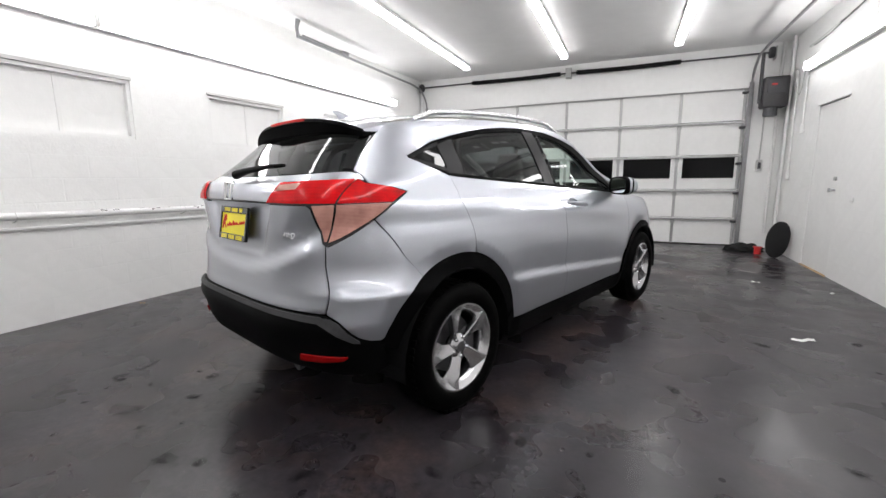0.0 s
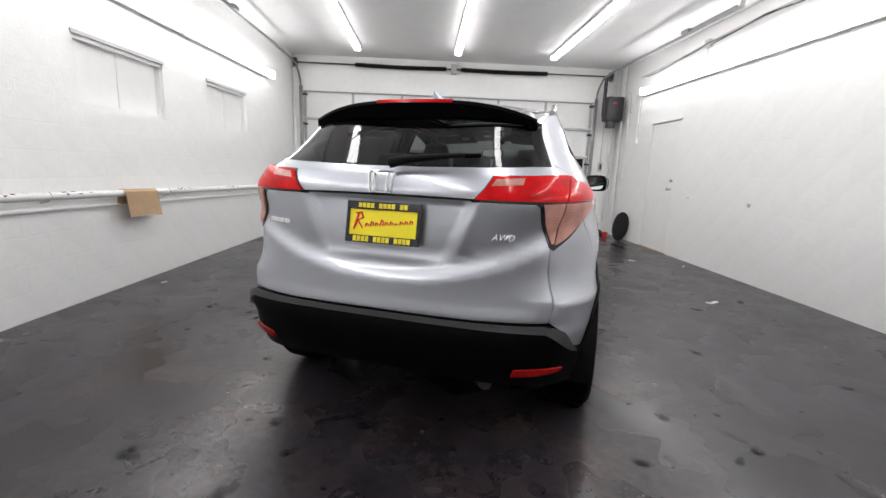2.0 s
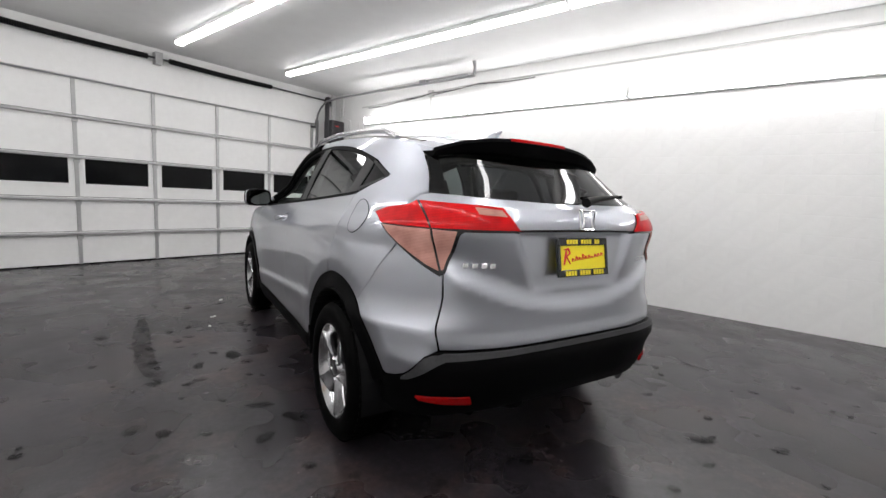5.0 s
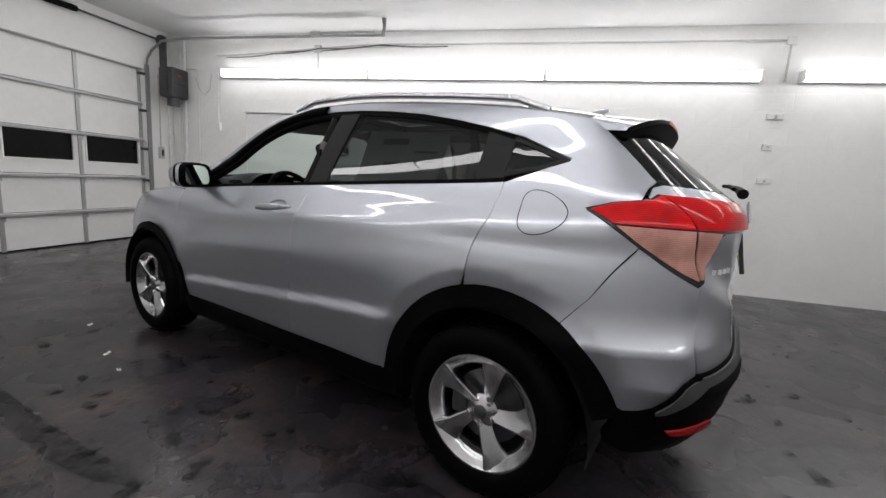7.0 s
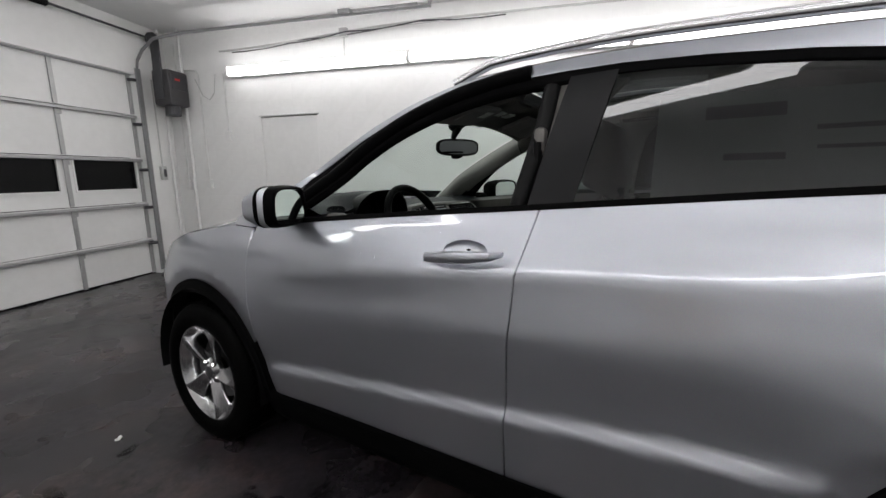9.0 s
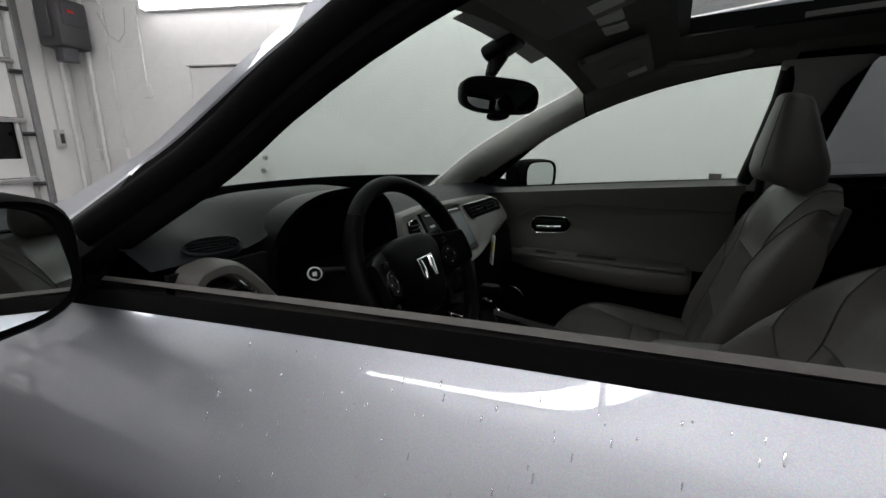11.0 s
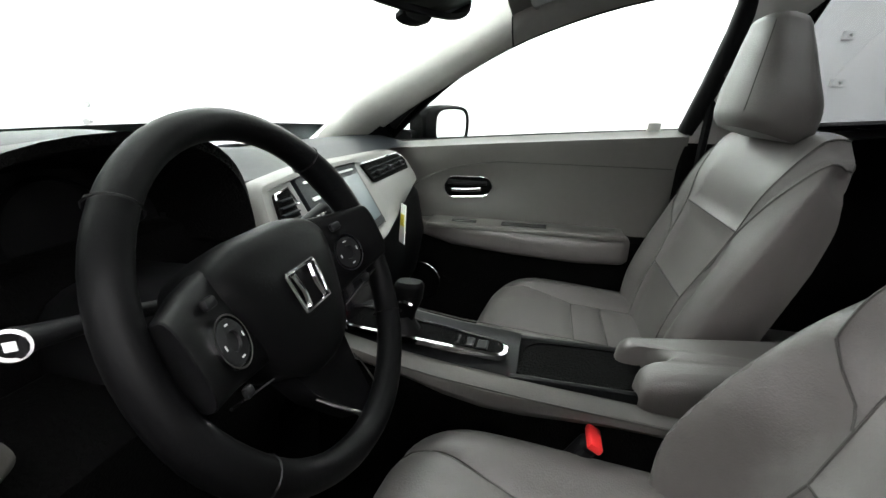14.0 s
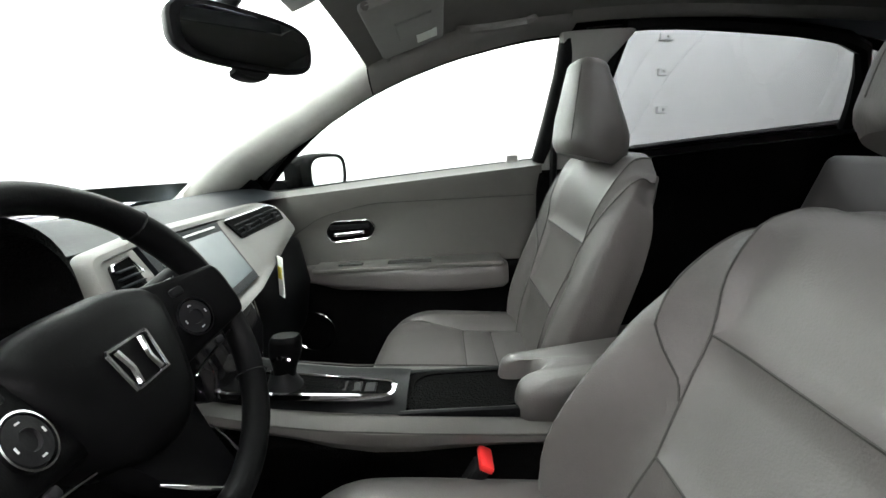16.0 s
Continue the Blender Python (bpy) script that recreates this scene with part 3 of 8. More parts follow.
def lid_crease(x, z):
    """The curved ledge across the tailgate, low in the middle and rising to the lamps."""
    zc = 0.748 + 0.165 * min(abs(x) / 0.647, 1.1) ** 2.2
    return 0.024 * (1 - smooth(zc - 0.012, zc + 0.075, z)) * smooth(0.57, 0.66, z) - 0.003 * math.exp(-((z - zc - 0.085) / 0.05) ** 2)


def taper(y, z):
    """The cabin narrows towards the windscreen."""
    return 1 - 0.13 * smooth(-0.1, 0.95, y) * smooth(1.06, 1.26, z) + 0.05 * smooth(-0.5, -1.3, y) * smooth(0.97, 1.10, z) * (1 - smooth(1.14, 1.34, z))


def wide(y, z):
    return half_width(z) * taper(y, z) if y > YC else skin_point(by_y(y, z), z).x


def squareness(z):
    """The rear corners are tighter at the height of the tail lamps."""
    return NE + 0.7 * math.exp(-((z - 1.10) / 0.10) ** 2)


def skin_point(u, z):
    """The body's surface at the way u round it from the middle of the tail, at height z. Negative u: the left side."""
    sg = -1 if u < 0 else 1
    u = abs(u)
    w = half_width(z)
    if u <= U1:
        th = float(np.interp(u, _ul, _th))
        y = YC - (YC - rear_end(z)) * max(math.cos(th), 0) ** (2 / squareness(z))
        x = w * taper(y, z) * math.sin(th) ** (2 / squareness(z))
        y += plate_recess(x, z) if u < 0.6 else 0
        y -= lid_crease(x, z) * (1 - smooth(0.60, 0.80, u))
    elif u <= UF:
        y = YC + (u - U1)
        x = w * taper(y, z)
    else:
        th = math.pi / 2 - float(np.interp(U2 - u, _ul, _th))
        x = w * max(math.cos(th), 0) ** (2 / 3.0)
        y = YC + 2.0 + (nose_end(z) - YC - 2.0) * math.sin(th) ** (2 / 3.0)
    if 0.45 < u < 1.5:                                          # bumper corners stand out below the swage
        zc = 0.692 + 0.12 * max(0.0, 0.74 - u)
        k = 1.15 * (min(max((zc + 0.125 - z) / 0.125, 0.0), 1.0) ** 1.9 - 0.5 * smooth(zc + 0.01, 0.50, z)) * smooth(0.45, 0.72, u) * (1 - smooth(1.05, 1.35, u))
        x, y = x + 0.030 * k, y - 0.010 * k * (1 - smooth(0.75, 1.0, u))
    if u > 0.75:
        x += relief(y, z) * smooth(0.75, 0.95, u)
    return Vector((sg * x, y, z))


def by_y(y, z):
    if y >= YC + 2.0:
        t = min((y - YC - 2.0) / (nose_end(z) - YC - 2.0), 1.0)
        return U2 - float(np.interp(math.acos(min(t ** 1.5, 1)), _th, _ul))
    if y >= YC:
        return U1 + y - YC
    t = min((YC - y) / (YC - rear_end(z)), 1.0)
    return float(np.interp(math.acos(t ** (squareness(z) / 2)), _th, _ul))


def by_x(x, z):
    return math.copysign(float(np.interp(math.asin(min(abs(x) / half_width(z), 1.0) ** (squareness(z) / 2)), _th, _ul)), x)


def Y(*pts):
    return [(by_y(y, z), z) for y, z in pts]


def X(*pts):
    return [(by_x(x, z), z) for x, z in pts]


def dense(poly, step):
    out = []
    for (a, b), (c, d) in zip(poly, poly[1:] + poly[:1]):
        n = max(1, int(math.hypot(c - a, d - b) / step))
        out += [(a + (c - a) * k / n, b + (d - b) * k / n) for k in range(n)]
    return out


def inside(poly, px, pz):
    hit = np.zeros(px.shape, bool)
    for (a, b), (c, d) in zip(poly, poly[1:] + poly[:1]):
        if b == d:
            continue
        cross = ((b > pz) != (d > pz)) & (px < (c - a) * (pz - b) / (d - b) + a)
        hit ^= cross
    return hit


def edge_far(poly, px, pz):
    best = np.full(px.shape, 9.0)
    for (a, b), (c, d) in zip(poly, poly[1:] + poly[:1]):
        l2 = (c - a) ** 2 + (d - b) ** 2 + 1e-12
        t = np.clip(((px - a) * (c - a) + (pz - b) * (d - b)) / l2, 0, 1)
        best = np.minimum(best, np.hypot(px - a - t * (c - a), pz - b - t * (d - b)))
    return best


def skin(name, poly, mat, parent, label="", step=0.03, off=0.0, deep=0.014, sides=(1,), surface=skin_point, hole=()):
    """Panels of the body: an outline on the surface, filled, and turned in along its edge. One object a side."""
    obs = []
    ring = dense(poly, step)
    xs, zs = np.arange(min(p[0] for p in ring), max(p[0] for p in ring), step), np.arange(min(p[1] for p in ring), max(p[1] for p in ring), step)
    gx, gz = np.meshgrid(xs, zs)
    gx[::2] += step / 2
    gx, gz = gx.ravel(), gz.ravel()
    ok = inside(ring, gx, gz)
    gx, gz = gx[ok], gz[ok]
    ok = edge_far(ring, gx, gz) > step * 0.45
    pts = [Vector(p) for p in ring] + [Vector((a, b)) for a, b in zip(gx[ok], gz[ok])]
    n, h = len(ring), len(hole)
    lines = [(i, (i + 1) % n) for i in range(n)] + [(len(pts) + i, len(pts) + (i + 1) % h) for i in range(h)]
    pts += [Vector(p) for p in hole]
    vs, es, fs, *_ = mathutils.geometry.delaunay_2d_cdt(pts, lines, [list(range(n))], 1, 1e-6)
    if hole:
        mid = np.array([[sum(vs[k][a] for k in f) / len(f) for a in (0, 1)] for f in fs])
        fs = [f for f, k in zip(fs, inside(list(hole), mid[:, 0], mid[:, 1])) if not k]
    base, nor = [], []
    h = 0.004
    for v in vs:
        p = surface(v.x, v.y)
        a, b = surface(v.x + h, v.y) - surface(v.x - h, v.y), surface(v.x, v.y + h) - surface(v.x, v.y - h)
        nn = a.cross(b)
        nn.normalize()
        o = off(v.x, v.y) if callable(off) else off
        base.append(p + nn * o)
        nor.append(nn)
    count = {}
    for f in fs:
        for a, b in zip(f, f[1:] + f[:1]):
            count[(a, b)] = 1
    rim = [(a, b) for (a, b) in count if (b, a) not in count]
    used = sorted({a for e in rim for a in e})
    idx = {a: len(base) + k for k, a in enumerate(used)}
    idy = {a: len(base) + len(used) + k for k, a in enumerate(used)}
    co = base + [base[a] for a in used] + [base[a] - nor[a] * deep for a in used]
    faces = [list(f) for f in fs] + [[idx[b], idx[a], idy[a], idy[b]] for a, b in rim]
    for sg in sides:
        me = bpy.data.meshes.new(name)
        fl = [f if sg > 0 else f[::-1] for f in faces]
        me.from_pydata([(sg * c.x, c.y, c.z) for c in co], [], fl)
        me.materials.append(mat)
        for p in me.polygons:
            p.use_smooth = True
        vn = [(sg * k.x, k.y, k.z) for k in nor]
        for a in used:
            vn.append(vn[a])
        vn += [(0, 0, 0)] * len(used)
        me.normals_split_custom_set_from_vertices(vn)
        ob = new(name, me)
        ob.parent = parent
        if label:
            tagged(ob, label)
        obs.append(ob)
    return obs[0] if len(obs) == 1 else obs


def arc(cy, cz, r, a0, a1, n=16):
    """Points of a circle from a0 to a1, degrees; 0 points to the nose, 90 up."""
    return [(cy + r * math.cos(radians(a0 + (a1 - a0) * k / n)), cz + r * math.sin(radians(a0 + (a1 - a0) * k / n))) for k in range(n + 1)]


car = tagged(new("car"), "silver compact crossover car with open driver's window", "car")

belt = curve((-1.48, 1.215), (-1.2, 1.186), (-0.7, 1.152), (-0.2, 1.117), (0.2, 1.090), (0.62, 1.058), (0.95, 1.03))
roof_edge = curve((-1.66, 1.405), (-1.5, 1.440), (-1.2, 1.482), (-0.8, 1.516), (-0.35, 1.535), (0.05, 1.515), (0.2, 1.482), (0.38, 1.422), (0.52, 1.358), (0.72, 1.252), (0.97, 1.107), (1.08, 1.040))
RA = 0.482
AR = (-1.305, 0.335)
AF = (1.305, 0.335)
BOTH = (-1, 1)

# doors
def cup_ring(k):
    return Y(*[(-0.045 + 0.070 * k * math.cos(a), 1.003 + 0.031 * k * math.sin(a)) for a in np.linspace(0, 2 * math.pi, 33)[:-1]])


front_doors = skin("front_door", Y(*[(y, belt(y)) for y in np.linspace(-0.236, 0.90, 9)], (0.918, 0.97), (0.925, 0.87), (0.925, 0.72), (0.895, 0.58), (0.85, 0.45), (0.825, 0.362), (-0.172, 0.358), (-0.176, 0.5), (-0.184, 0.75), (-0.20, 0.95)), M_PAINT, car, sides=BOTH, step=0.02, hole=cup_ring(1))
rear_doors = skin("rear_door", Y((-0.242, belt(-0.24)), (-0.206, 0.95), (-0.190, 0.75), (-0.182, 0.5), (-0.178, 0.358), (-0.80, 0.362), *arc(*AR, RA + 0.004, 2, 75, 14), (-1.195, 0.86), (-1.235, 1.02), (-1.262, 1.12), (-1.275, belt(-1.275)), *[(y, belt(y)) for y in (-1.1, -0.9, -0.7, -0.5)]), M_PAINT, car, sides=BOTH, step=0.02)
# front wings
skin("front_wing", Y((0.931, 1.025), (0.924, 0.97), (0.931, 0.87), (0.931, 0.72), (0.901, 0.58), *arc(*AF, 0.445, 150, 28, 16), (1.78, 0.62), (1.85, 0.80), (1.72, 0.90), (1.45, 0.972), (1.2, 1.012), (1.06, 1.03)), M_PAINT, car, sides=BOTH)
LAMP_B, LAMP_T = by_x(0.650, 0.905), by_y(-1.588, 1.122)


def LAMP_U(z):
    """Where the lower edge of the tail lamp runs."""
    return LAMP_B + (LAMP_T - LAMP_B) * (z - 0.905) / 0.217


# body side frame: windscreen pillar, roof rail, rear quarter
w_top = curve((-1.30, 1.338), (-1.13, 1.388), (-1.0, 1.415), (-0.8, 1.448), (-0.4, 1.478), (-0.15, 1.470), (0.05, 1.440), (0.2, 1.400), (0.33, 1.352), (0.45, 1.290), (0.55, 1.228), (0.66, 1.150), (0.75, 1.075), (0.78, 1.048))
lip = curve((-1.3, 0.02), (-0.5, 0.022), (0.0, 0.030), (0.2, 0.046), (0.35, 0.070), (0.5, 0.086), (0.62, 0.100), (0.72, 0.128), (0.8, 0.15))
frame_low = [(0.90, belt(0.90) + 0.004), (0.835, 1.125)] + [(y, w_top(y) + lip(y)) for y in (0.75, 0.6, 0.5, 0.36, 0.2, 0.05, -0.1, -0.25, -0.4, -0.6, -0.8, -1.0, -1.15)]
skin("body_side", Y(*frame_low, (-1.30, 1.368), (-1.495, 1.290), (-1.49, 1.276), (-1.38, 1.232), (-1.281, 1.190), (-1.268, 1.12), (-1.241, 1.02), (-1.201, 0.86), *arc(*AR, RA + 0.004, 77, 122, 8), (-1.642, 0.84)) + [(LAMP_U(1.014) + 0.001, 1.014)] + Y((-1.585, 1.12), (-1.60, 1.135)) + Y((-1.66, 1.150), (-1.74, 1.163)) + X((0.661, 1.181), (0.632, 1.206), (0.605, 1.2225), (0.581, 1.284), (0.564, 1.337), (0.550, 1.392), (0.548, 1.42)) + Y(*[(y, roof_edge(y)) for y in (-1.5, -1.3, -1.1, -0.9, -0.7, -0.5, -0.3, -0.1, 0.1, 0.3, 0.45, 0.6, 0.75, 0.86, 0.98)], (1.05, 1.06), (1.05, 1.034), (0.935, 1.03)), M_PAINT, car, sides=BOTH, step=0.025)
# painted rear bumper; its lower edge sweeps down round the corner to the arch
CORNER = [(0.67, 0.606), (0.70, 0.590), (0.73, 0.566), (0.76, 0.537), (0.79, 0.512), (0.83, 0.496), (0.875, 0.488)]
skin("rear_bumper", X((0.643, 0.905)) + [(LAMP_U(1.010), 1.010)] + Y((-1.6455, 0.84), *arc(*AR, RA + 0.004, 122.4, 160, 8)) + [(u, z + 0.005) for u, z in CORNER[::-1]] + X((0.64, 0.625), (0.647, 0.72), (0.642, 0.82)), M_PAINT, car, sides=BOTH)
# tailgate
tailgate = skin("tailgate", X((0, 0.632), (0.3, 0.632), (0.634, 0.628), (0.641, 0.72), (0.636, 0.82), (0.638, 0.93), (0.64, 1.06), (0.656, 1.18), (0.629, 1.203), (0.601, 1.212), (0.4, 1.200), (0.2, 1.195), (0, 1.193), (-0.2, 1.195), (-0.4, 1.200), (-0.601, 1.212), (-0.629, 1.203), (-0.656, 1.18), (-0.64, 1.06), (-0.638, 0.93), (-0.636, 0.82), (-0.641, 0.72), (-0.634, 0.628), (-0.3, 0.632)), M_PAINT, car, step=0.022)
skin("rear_window", X((0, 1.199), (0.2, 1.201), (0.4, 1.206), (0.598, 1.216), (0.602, 1.225), (0.575, 1.285), (0.558, 1.34), (0.543, 1.40), (0.3, 1.42), (0, 1.425), (-0.3, 1.42), (-0.543, 1.40), (-0.558, 1.34), (-0.575, 1.285), (-0.602, 1.225), (-0.598, 1.216), (-0.4, 1.206), (-0.2, 1.201)), M_REARGL, tailgate, "dark tinted rear window", deep=0.004)
# dark joint between the lamps, over the plate
seam_low = X(*[(x, 1.077 + 0.004 * (1 - (x / 0.36) ** 2)) for x in np.linspace(-0.345, 0.345, 15)])
skin("lid_joint", seam_low + [(u, z + 0.0075) for u, z in seam_low[::-1]], M_TRIMBLK, tailgate, "dark joint line", step=0.02, off=0.002, deep=0.004)
# opaque black border of the rear window
for s in BOTH:
    skin("window_border", X((s * 0.600, 1.228), (s * 0.574, 1.285), (s * 0.557, 1.34), (s * 0.542, 1.40), (s * 0.505, 1.40), (s * 0.520, 1.34), (s * 0.535, 1.285), (s * 0.56, 1.24))[::s], M_TRIMBLK, tailgate, off=-0.006, deep=0.002)


# lamps
def lamp(s):
    e = new("tail_lamp")
    e.parent = car
    tagged(e, "red and clear wraparound tail lamp")
    low = lambda z, d=0.0: (s * (LAMP_U(z) - d), z)
    for nm, pl, mt, o in (
        ("bezel", X((s * 0.648, 0.900)) + [(s * u, z) for u, z in Y((-1.586, 1.124), (-1.66, 1.147), (-1.76, 1.163))] + X((s * 0.6475, 1.180), (s * 0.6475, 1.05)), M_TRIMBLK, 0.004),
        ("red_lens", X((s * 0.651, 1.082)) + [low(1.082, 0.020), low(1.119, 0.012)] + [(s * u, z) for u, z in Y((-1.67, 1.141), (-1.77, 1.156))] + X((s * 0.651, 1.172)), M_RED, 0.014),
        ("clear_lens", X((s * 0.651, 1.077), (s * 0.651, 0.922)) + [low(0.940, 0.022), low(1.077, 0.020)], M_CLEAR, 0.012),
        ("inner_bezel", X((s * 0.330, 1.074), (s * 0.398, 1.168), (s * 0.6465, 1.180), (s * 0.6465, 0.903), (s * 0.632, 0.915), (s * 0.572, 1.060), (s * 0.555, 1.072)), M_TRIMBLK, 0.004),
        ("inner_red_lens", X((s * 0.346, 1.084), (s * 0.402, 1.160), (s * 0.645, 1.172), (s * 0.645, 1.082), (s * 0.56, 1.083)), M_RED, 0.014),
        ("inner_clear_lens", X((s * 0.578, 1.074), (s * 0.644, 1.077), (s * 0.644, 0.925), (s * 0.638, 0.925)), M_CLEAR, 0.012),
        ("reverse_lens", X((s * 0.398, 1.128), (s * 0.412, 1.150), (s * 0.505, 1.157), (s * 0.500, 1.134)), M_CLEAR, 0.017),
    ):
        area = sum(a * d - c * b for (a, b), (c, d) in zip(pl, pl[1:] + pl[:1]))
        skin(nm, pl if area > 0 else pl[::-1], mt, e, step=0.02, off=o, deep=0.012)
    return e


for s in BOTH:
    lamp(s)


# black cladding
def band(pl):
    area = sum(a * d - c * b for (a, b), (c, d) in zip(pl, pl[1:] + pl[:1]))
    return pl if area > 0 else pl[::-1]


skin("wheel_arch_trim", band(Y(*arc(*AR, RA, 3, 164, 30), *arc(*AR, 0.405, 166, 0, 30))), M_CLAD, car, "black plastic wheel arch trim", sides=BOTH, off=0.004, deep=0.05)
skin("wheel_arch_trim", band(Y(*arc(*AF, 0.442, 8, 180, 30), *arc(*AF, 0.385, 182, 6, 30))), M_CLAD, car, "black plastic wheel arch trim", sides=BOTH, off=0.012, deep=0.05)
skin("side_skirt", band(Y((0.90, 0.36), (0.82, 0.355), (-0.172, 0.352), (-0.82, 0.356), (-0.84, 0.43), (-0.905, 0.36), (-0.90, 0.235), (-0.3, 0.225), (0.5, 0.225), (0.90, 0.235))), M_CLAD, car, "black plastic sill cladding", sides=BOTH, off=0.014, deep=0.06)
low = X((0, 0.622), (0.3, 0.622), (0.63, 0.617)) + [(u, z - 0.002) for u, z in CORNER] + Y((-1.762, 0.47), (-1.725, 0.37), (-1.78, 0.335)) + X((0.62, 0.345), (0.5, 0.365), (0.3, 0.382), (0.12, 0.386), (0, 0.386))
bumper = skin("bumper_cladding", band(low + [(-u, z) for u, z in low[::-1]]), M_CLAD, car, "black textured lower rear bumper", step=0.028, off=lambda u, z: 0.008 + 0.016 * smooth(0.64, 0.60, z) * smooth(0.50, 0.57, z) * (1 if abs(u) < 1.0 else 0.3), deep=0.05)
# strip along the cladding's top edge, its lit look put into the colour
ledge_top = X((0.0, 0.6235), (0.3, 0.6235), (0.62, 0.619)) + CORNER[:5]
ledge_low = [(u, z - w) for (u, z), w in zip(ledge_top, (0.024, 0.024, 0.032, 0.040, 0.043, 0.038, 0.026, 0.008))]
skin("bumper_ledge", band([(u, z) for u, z in ledge_top] + ledge_low[::-1][:-1] + [(-u, z) for u, z in ledge_low[1:]] + [(-u, z) for u, z in ledge_top[::-1]][:-1]), M_LEDGE, bumper, "upper ledge, coloured grey for the light on it", step=0.02, off=lambda u, z: 0.012 + 0.016 * smooth(0.64, 0.60, z) * (1 if abs(u) < 1.0 else 0.3), deep=0.01)
for s in BOTH:
    skin("reflector", band(X((s * 0.525, 0.418), (s * 0.62, 0.420), (s * 0.680, 0.426), (s * 0.692, 0.438), (s * 0.61, 0.444), (s * 0.535, 0.444))), M_REFL, bumper, "red reflector", step=0.02, off=0.02, deep=0.012)
part("exhaust_tip", tubed([(0.43, -1.70, 0.350), (0.43, -1.92, 0.352), (0.43, -1.985, 0.346)], [0.027, 0.027, 0.028], 14), M_DARKMET, car, smooth=True)
# front end, bonnet
low = Y((1.60, 0.235), (1.72, 0.335), (1.765, 0.47), (1.80, 0.60), (1.86, 0.80)) + [(U2 - 0.3, 0.86), (U2, 0.86), (U2, 0.22), (U2 - 0.4, 0.22)]
skin("front_bumper", band(low), M_PAINT, car, sides=BOTH, step=0.05)


def hood(a, y):
    w = skin_point(by_y(min(y, 1.9), 0.95), curve((0.98, 1.04), (1.2, 1.012), (1.45, 0.972), (1.72, 0.90), (1.86, 0.80), (2.1, 0.74))(y)).x if y < 1.86 else 0.62
    z = curve((0.98, 1.036), (1.2, 1.012), (1.45, 0.972), (1.72, 0.90), (1.9, 0.83), (2.1, 0.74))(y)
    return Vector((a * w, y + 0.0 * a, z + 0.065 * (1 - abs(a) ** 2.6)))


bm = bmesh.new()
rings(bm, [[hood(a, y) for a in np.linspace(-0.985, 0.985, 25)] for y in np.linspace(1.0, 2.08, 15)], False)
part("bonnet", bm, M_PAINT, car, smooth=True)


# roof and windscreen between the side frames
def top_point(a, y):
    z = roof_edge(y)
    x = wide(y, z)
    f = 1 - abs(a) ** 2.2
    ws = smooth(0.15, 1.0, y)
    return Vector((a * (x - 0.002), y + f * 0.20 * ws, z + f * (0.068 * (1 - ws) + 0.02 * ws)))


def sheet(name, y0, y1, a0, a1, mat, label="", ny=14, na=25, lift=0.0, thick=0.0, parent=None):
    bm = bmesh.new()
    rings(bm, [[top_point(a, y) + Vector((0, 0, lift)) for a in np.linspace(a0, a1, na)] for y in np.linspace(y0, y1, ny)], False)
    if thick:
        g = bmesh.ops.extrude_face_region(bm, geom=bm.faces[:])
        for v in g["geom"]:
            if isinstance(v, bmesh.types.BMVert):
                v.co.z -= thick
    return part(name, bm, mat, parent or car, label, True)


sheet("roof_front", 0.10, 0.28, -1, 1, M_PAINT, ny=6, thick=0.012)
sheet("roof_rear", -1.55, -0.62, -1, 1, M_PAINT, ny=14, thick=0.012)
for a in ((-1, -0.66), (0.66, 1)):
    sheet("roof_side", -0.62, 0.10, a[0], a[1], M_PAINT, ny=10, na=8, thick=0.012)
sunroof = sheet("sunroof", -0.61, 0.09, -0.655, 0.655, M_TINT, "dark glass sunroof", lift=0.003)
windscreen = sheet("windscreen", 0.285, 1.06, -0.985, 0.985, M_GLASS, "clear windscreen", ny=16)
bm = bmesh.new()
rings(bm, [[top_point(a, y) + Vector((0, 0, 0.003)) for a in np.linspace(-0.98, 0.98, 25)] for y in np.linspace(0.97, 1.075, 4)], False)
part("wiper_cowl", bm, M_BLACK, car)

# roof rails
for s in BOTH:
    bm = bmesh.new()
    pts = []
    for y in np.linspace(0.12, -1.36, 24):
        e = smooth(0.12, -0.02, y) * (1 - smooth(-1.22, -1.36, y))
        z = roof_edge(y)
        pts.append((s * (wide(y, z) - 0.015), y, z + 0.008 + 0.030 * e))
    tube(bm, pts, 0.015, 10)
    part("roof_rail", bm, M_ALLOY, car, "silver roof rail", True)

# spoiler with its brake light
def spoiler_point(a, k):
    f = 1 - abs(a) ** 3.0
    g = 1 - abs(a) ** 5.0
    return (Vector((a * 0.552, -1.505, 1.438 + 0.058 * f)), Vector((a * 0.535, -1.640 - 0.085 * f, 1.408 + 0.074 * f)), Vector((a * 0.530, -1.650 - 0.085 * f, 1.396 + 0.070 * f)),
            Vector((a * 0.535, -1.640 - 0.062 * f, 1.372 + 0.028 * f + 0.004 * g)), Vector((a * 0.535, -1.62 - 0.04 * f, 1.376 + 0.028 * f)), Vector((a * 0.548, -1.545, 1.400 + 0.04 * f)))[k]


AA = [math.sin(t * math.pi / 2) for t in np.linspace(-1, 1, 33)]
bm = bmesh.new()
rings(bm, [[spoiler_point(a, k) for a in AA] for k in (0, 1)], False)
for a in BOTH:
    p, q = spoiler_point(a, 0), spoiler_point(a, 1)
    bm.faces.new([bm.verts.new(v) for v in (p, q, q + Vector((0.001 * a, 0.006, -0.010)), Vector((a * 0.5545, -1.575, 1.398)), p + Vector((0.004 * a, 0, -0.030)))])
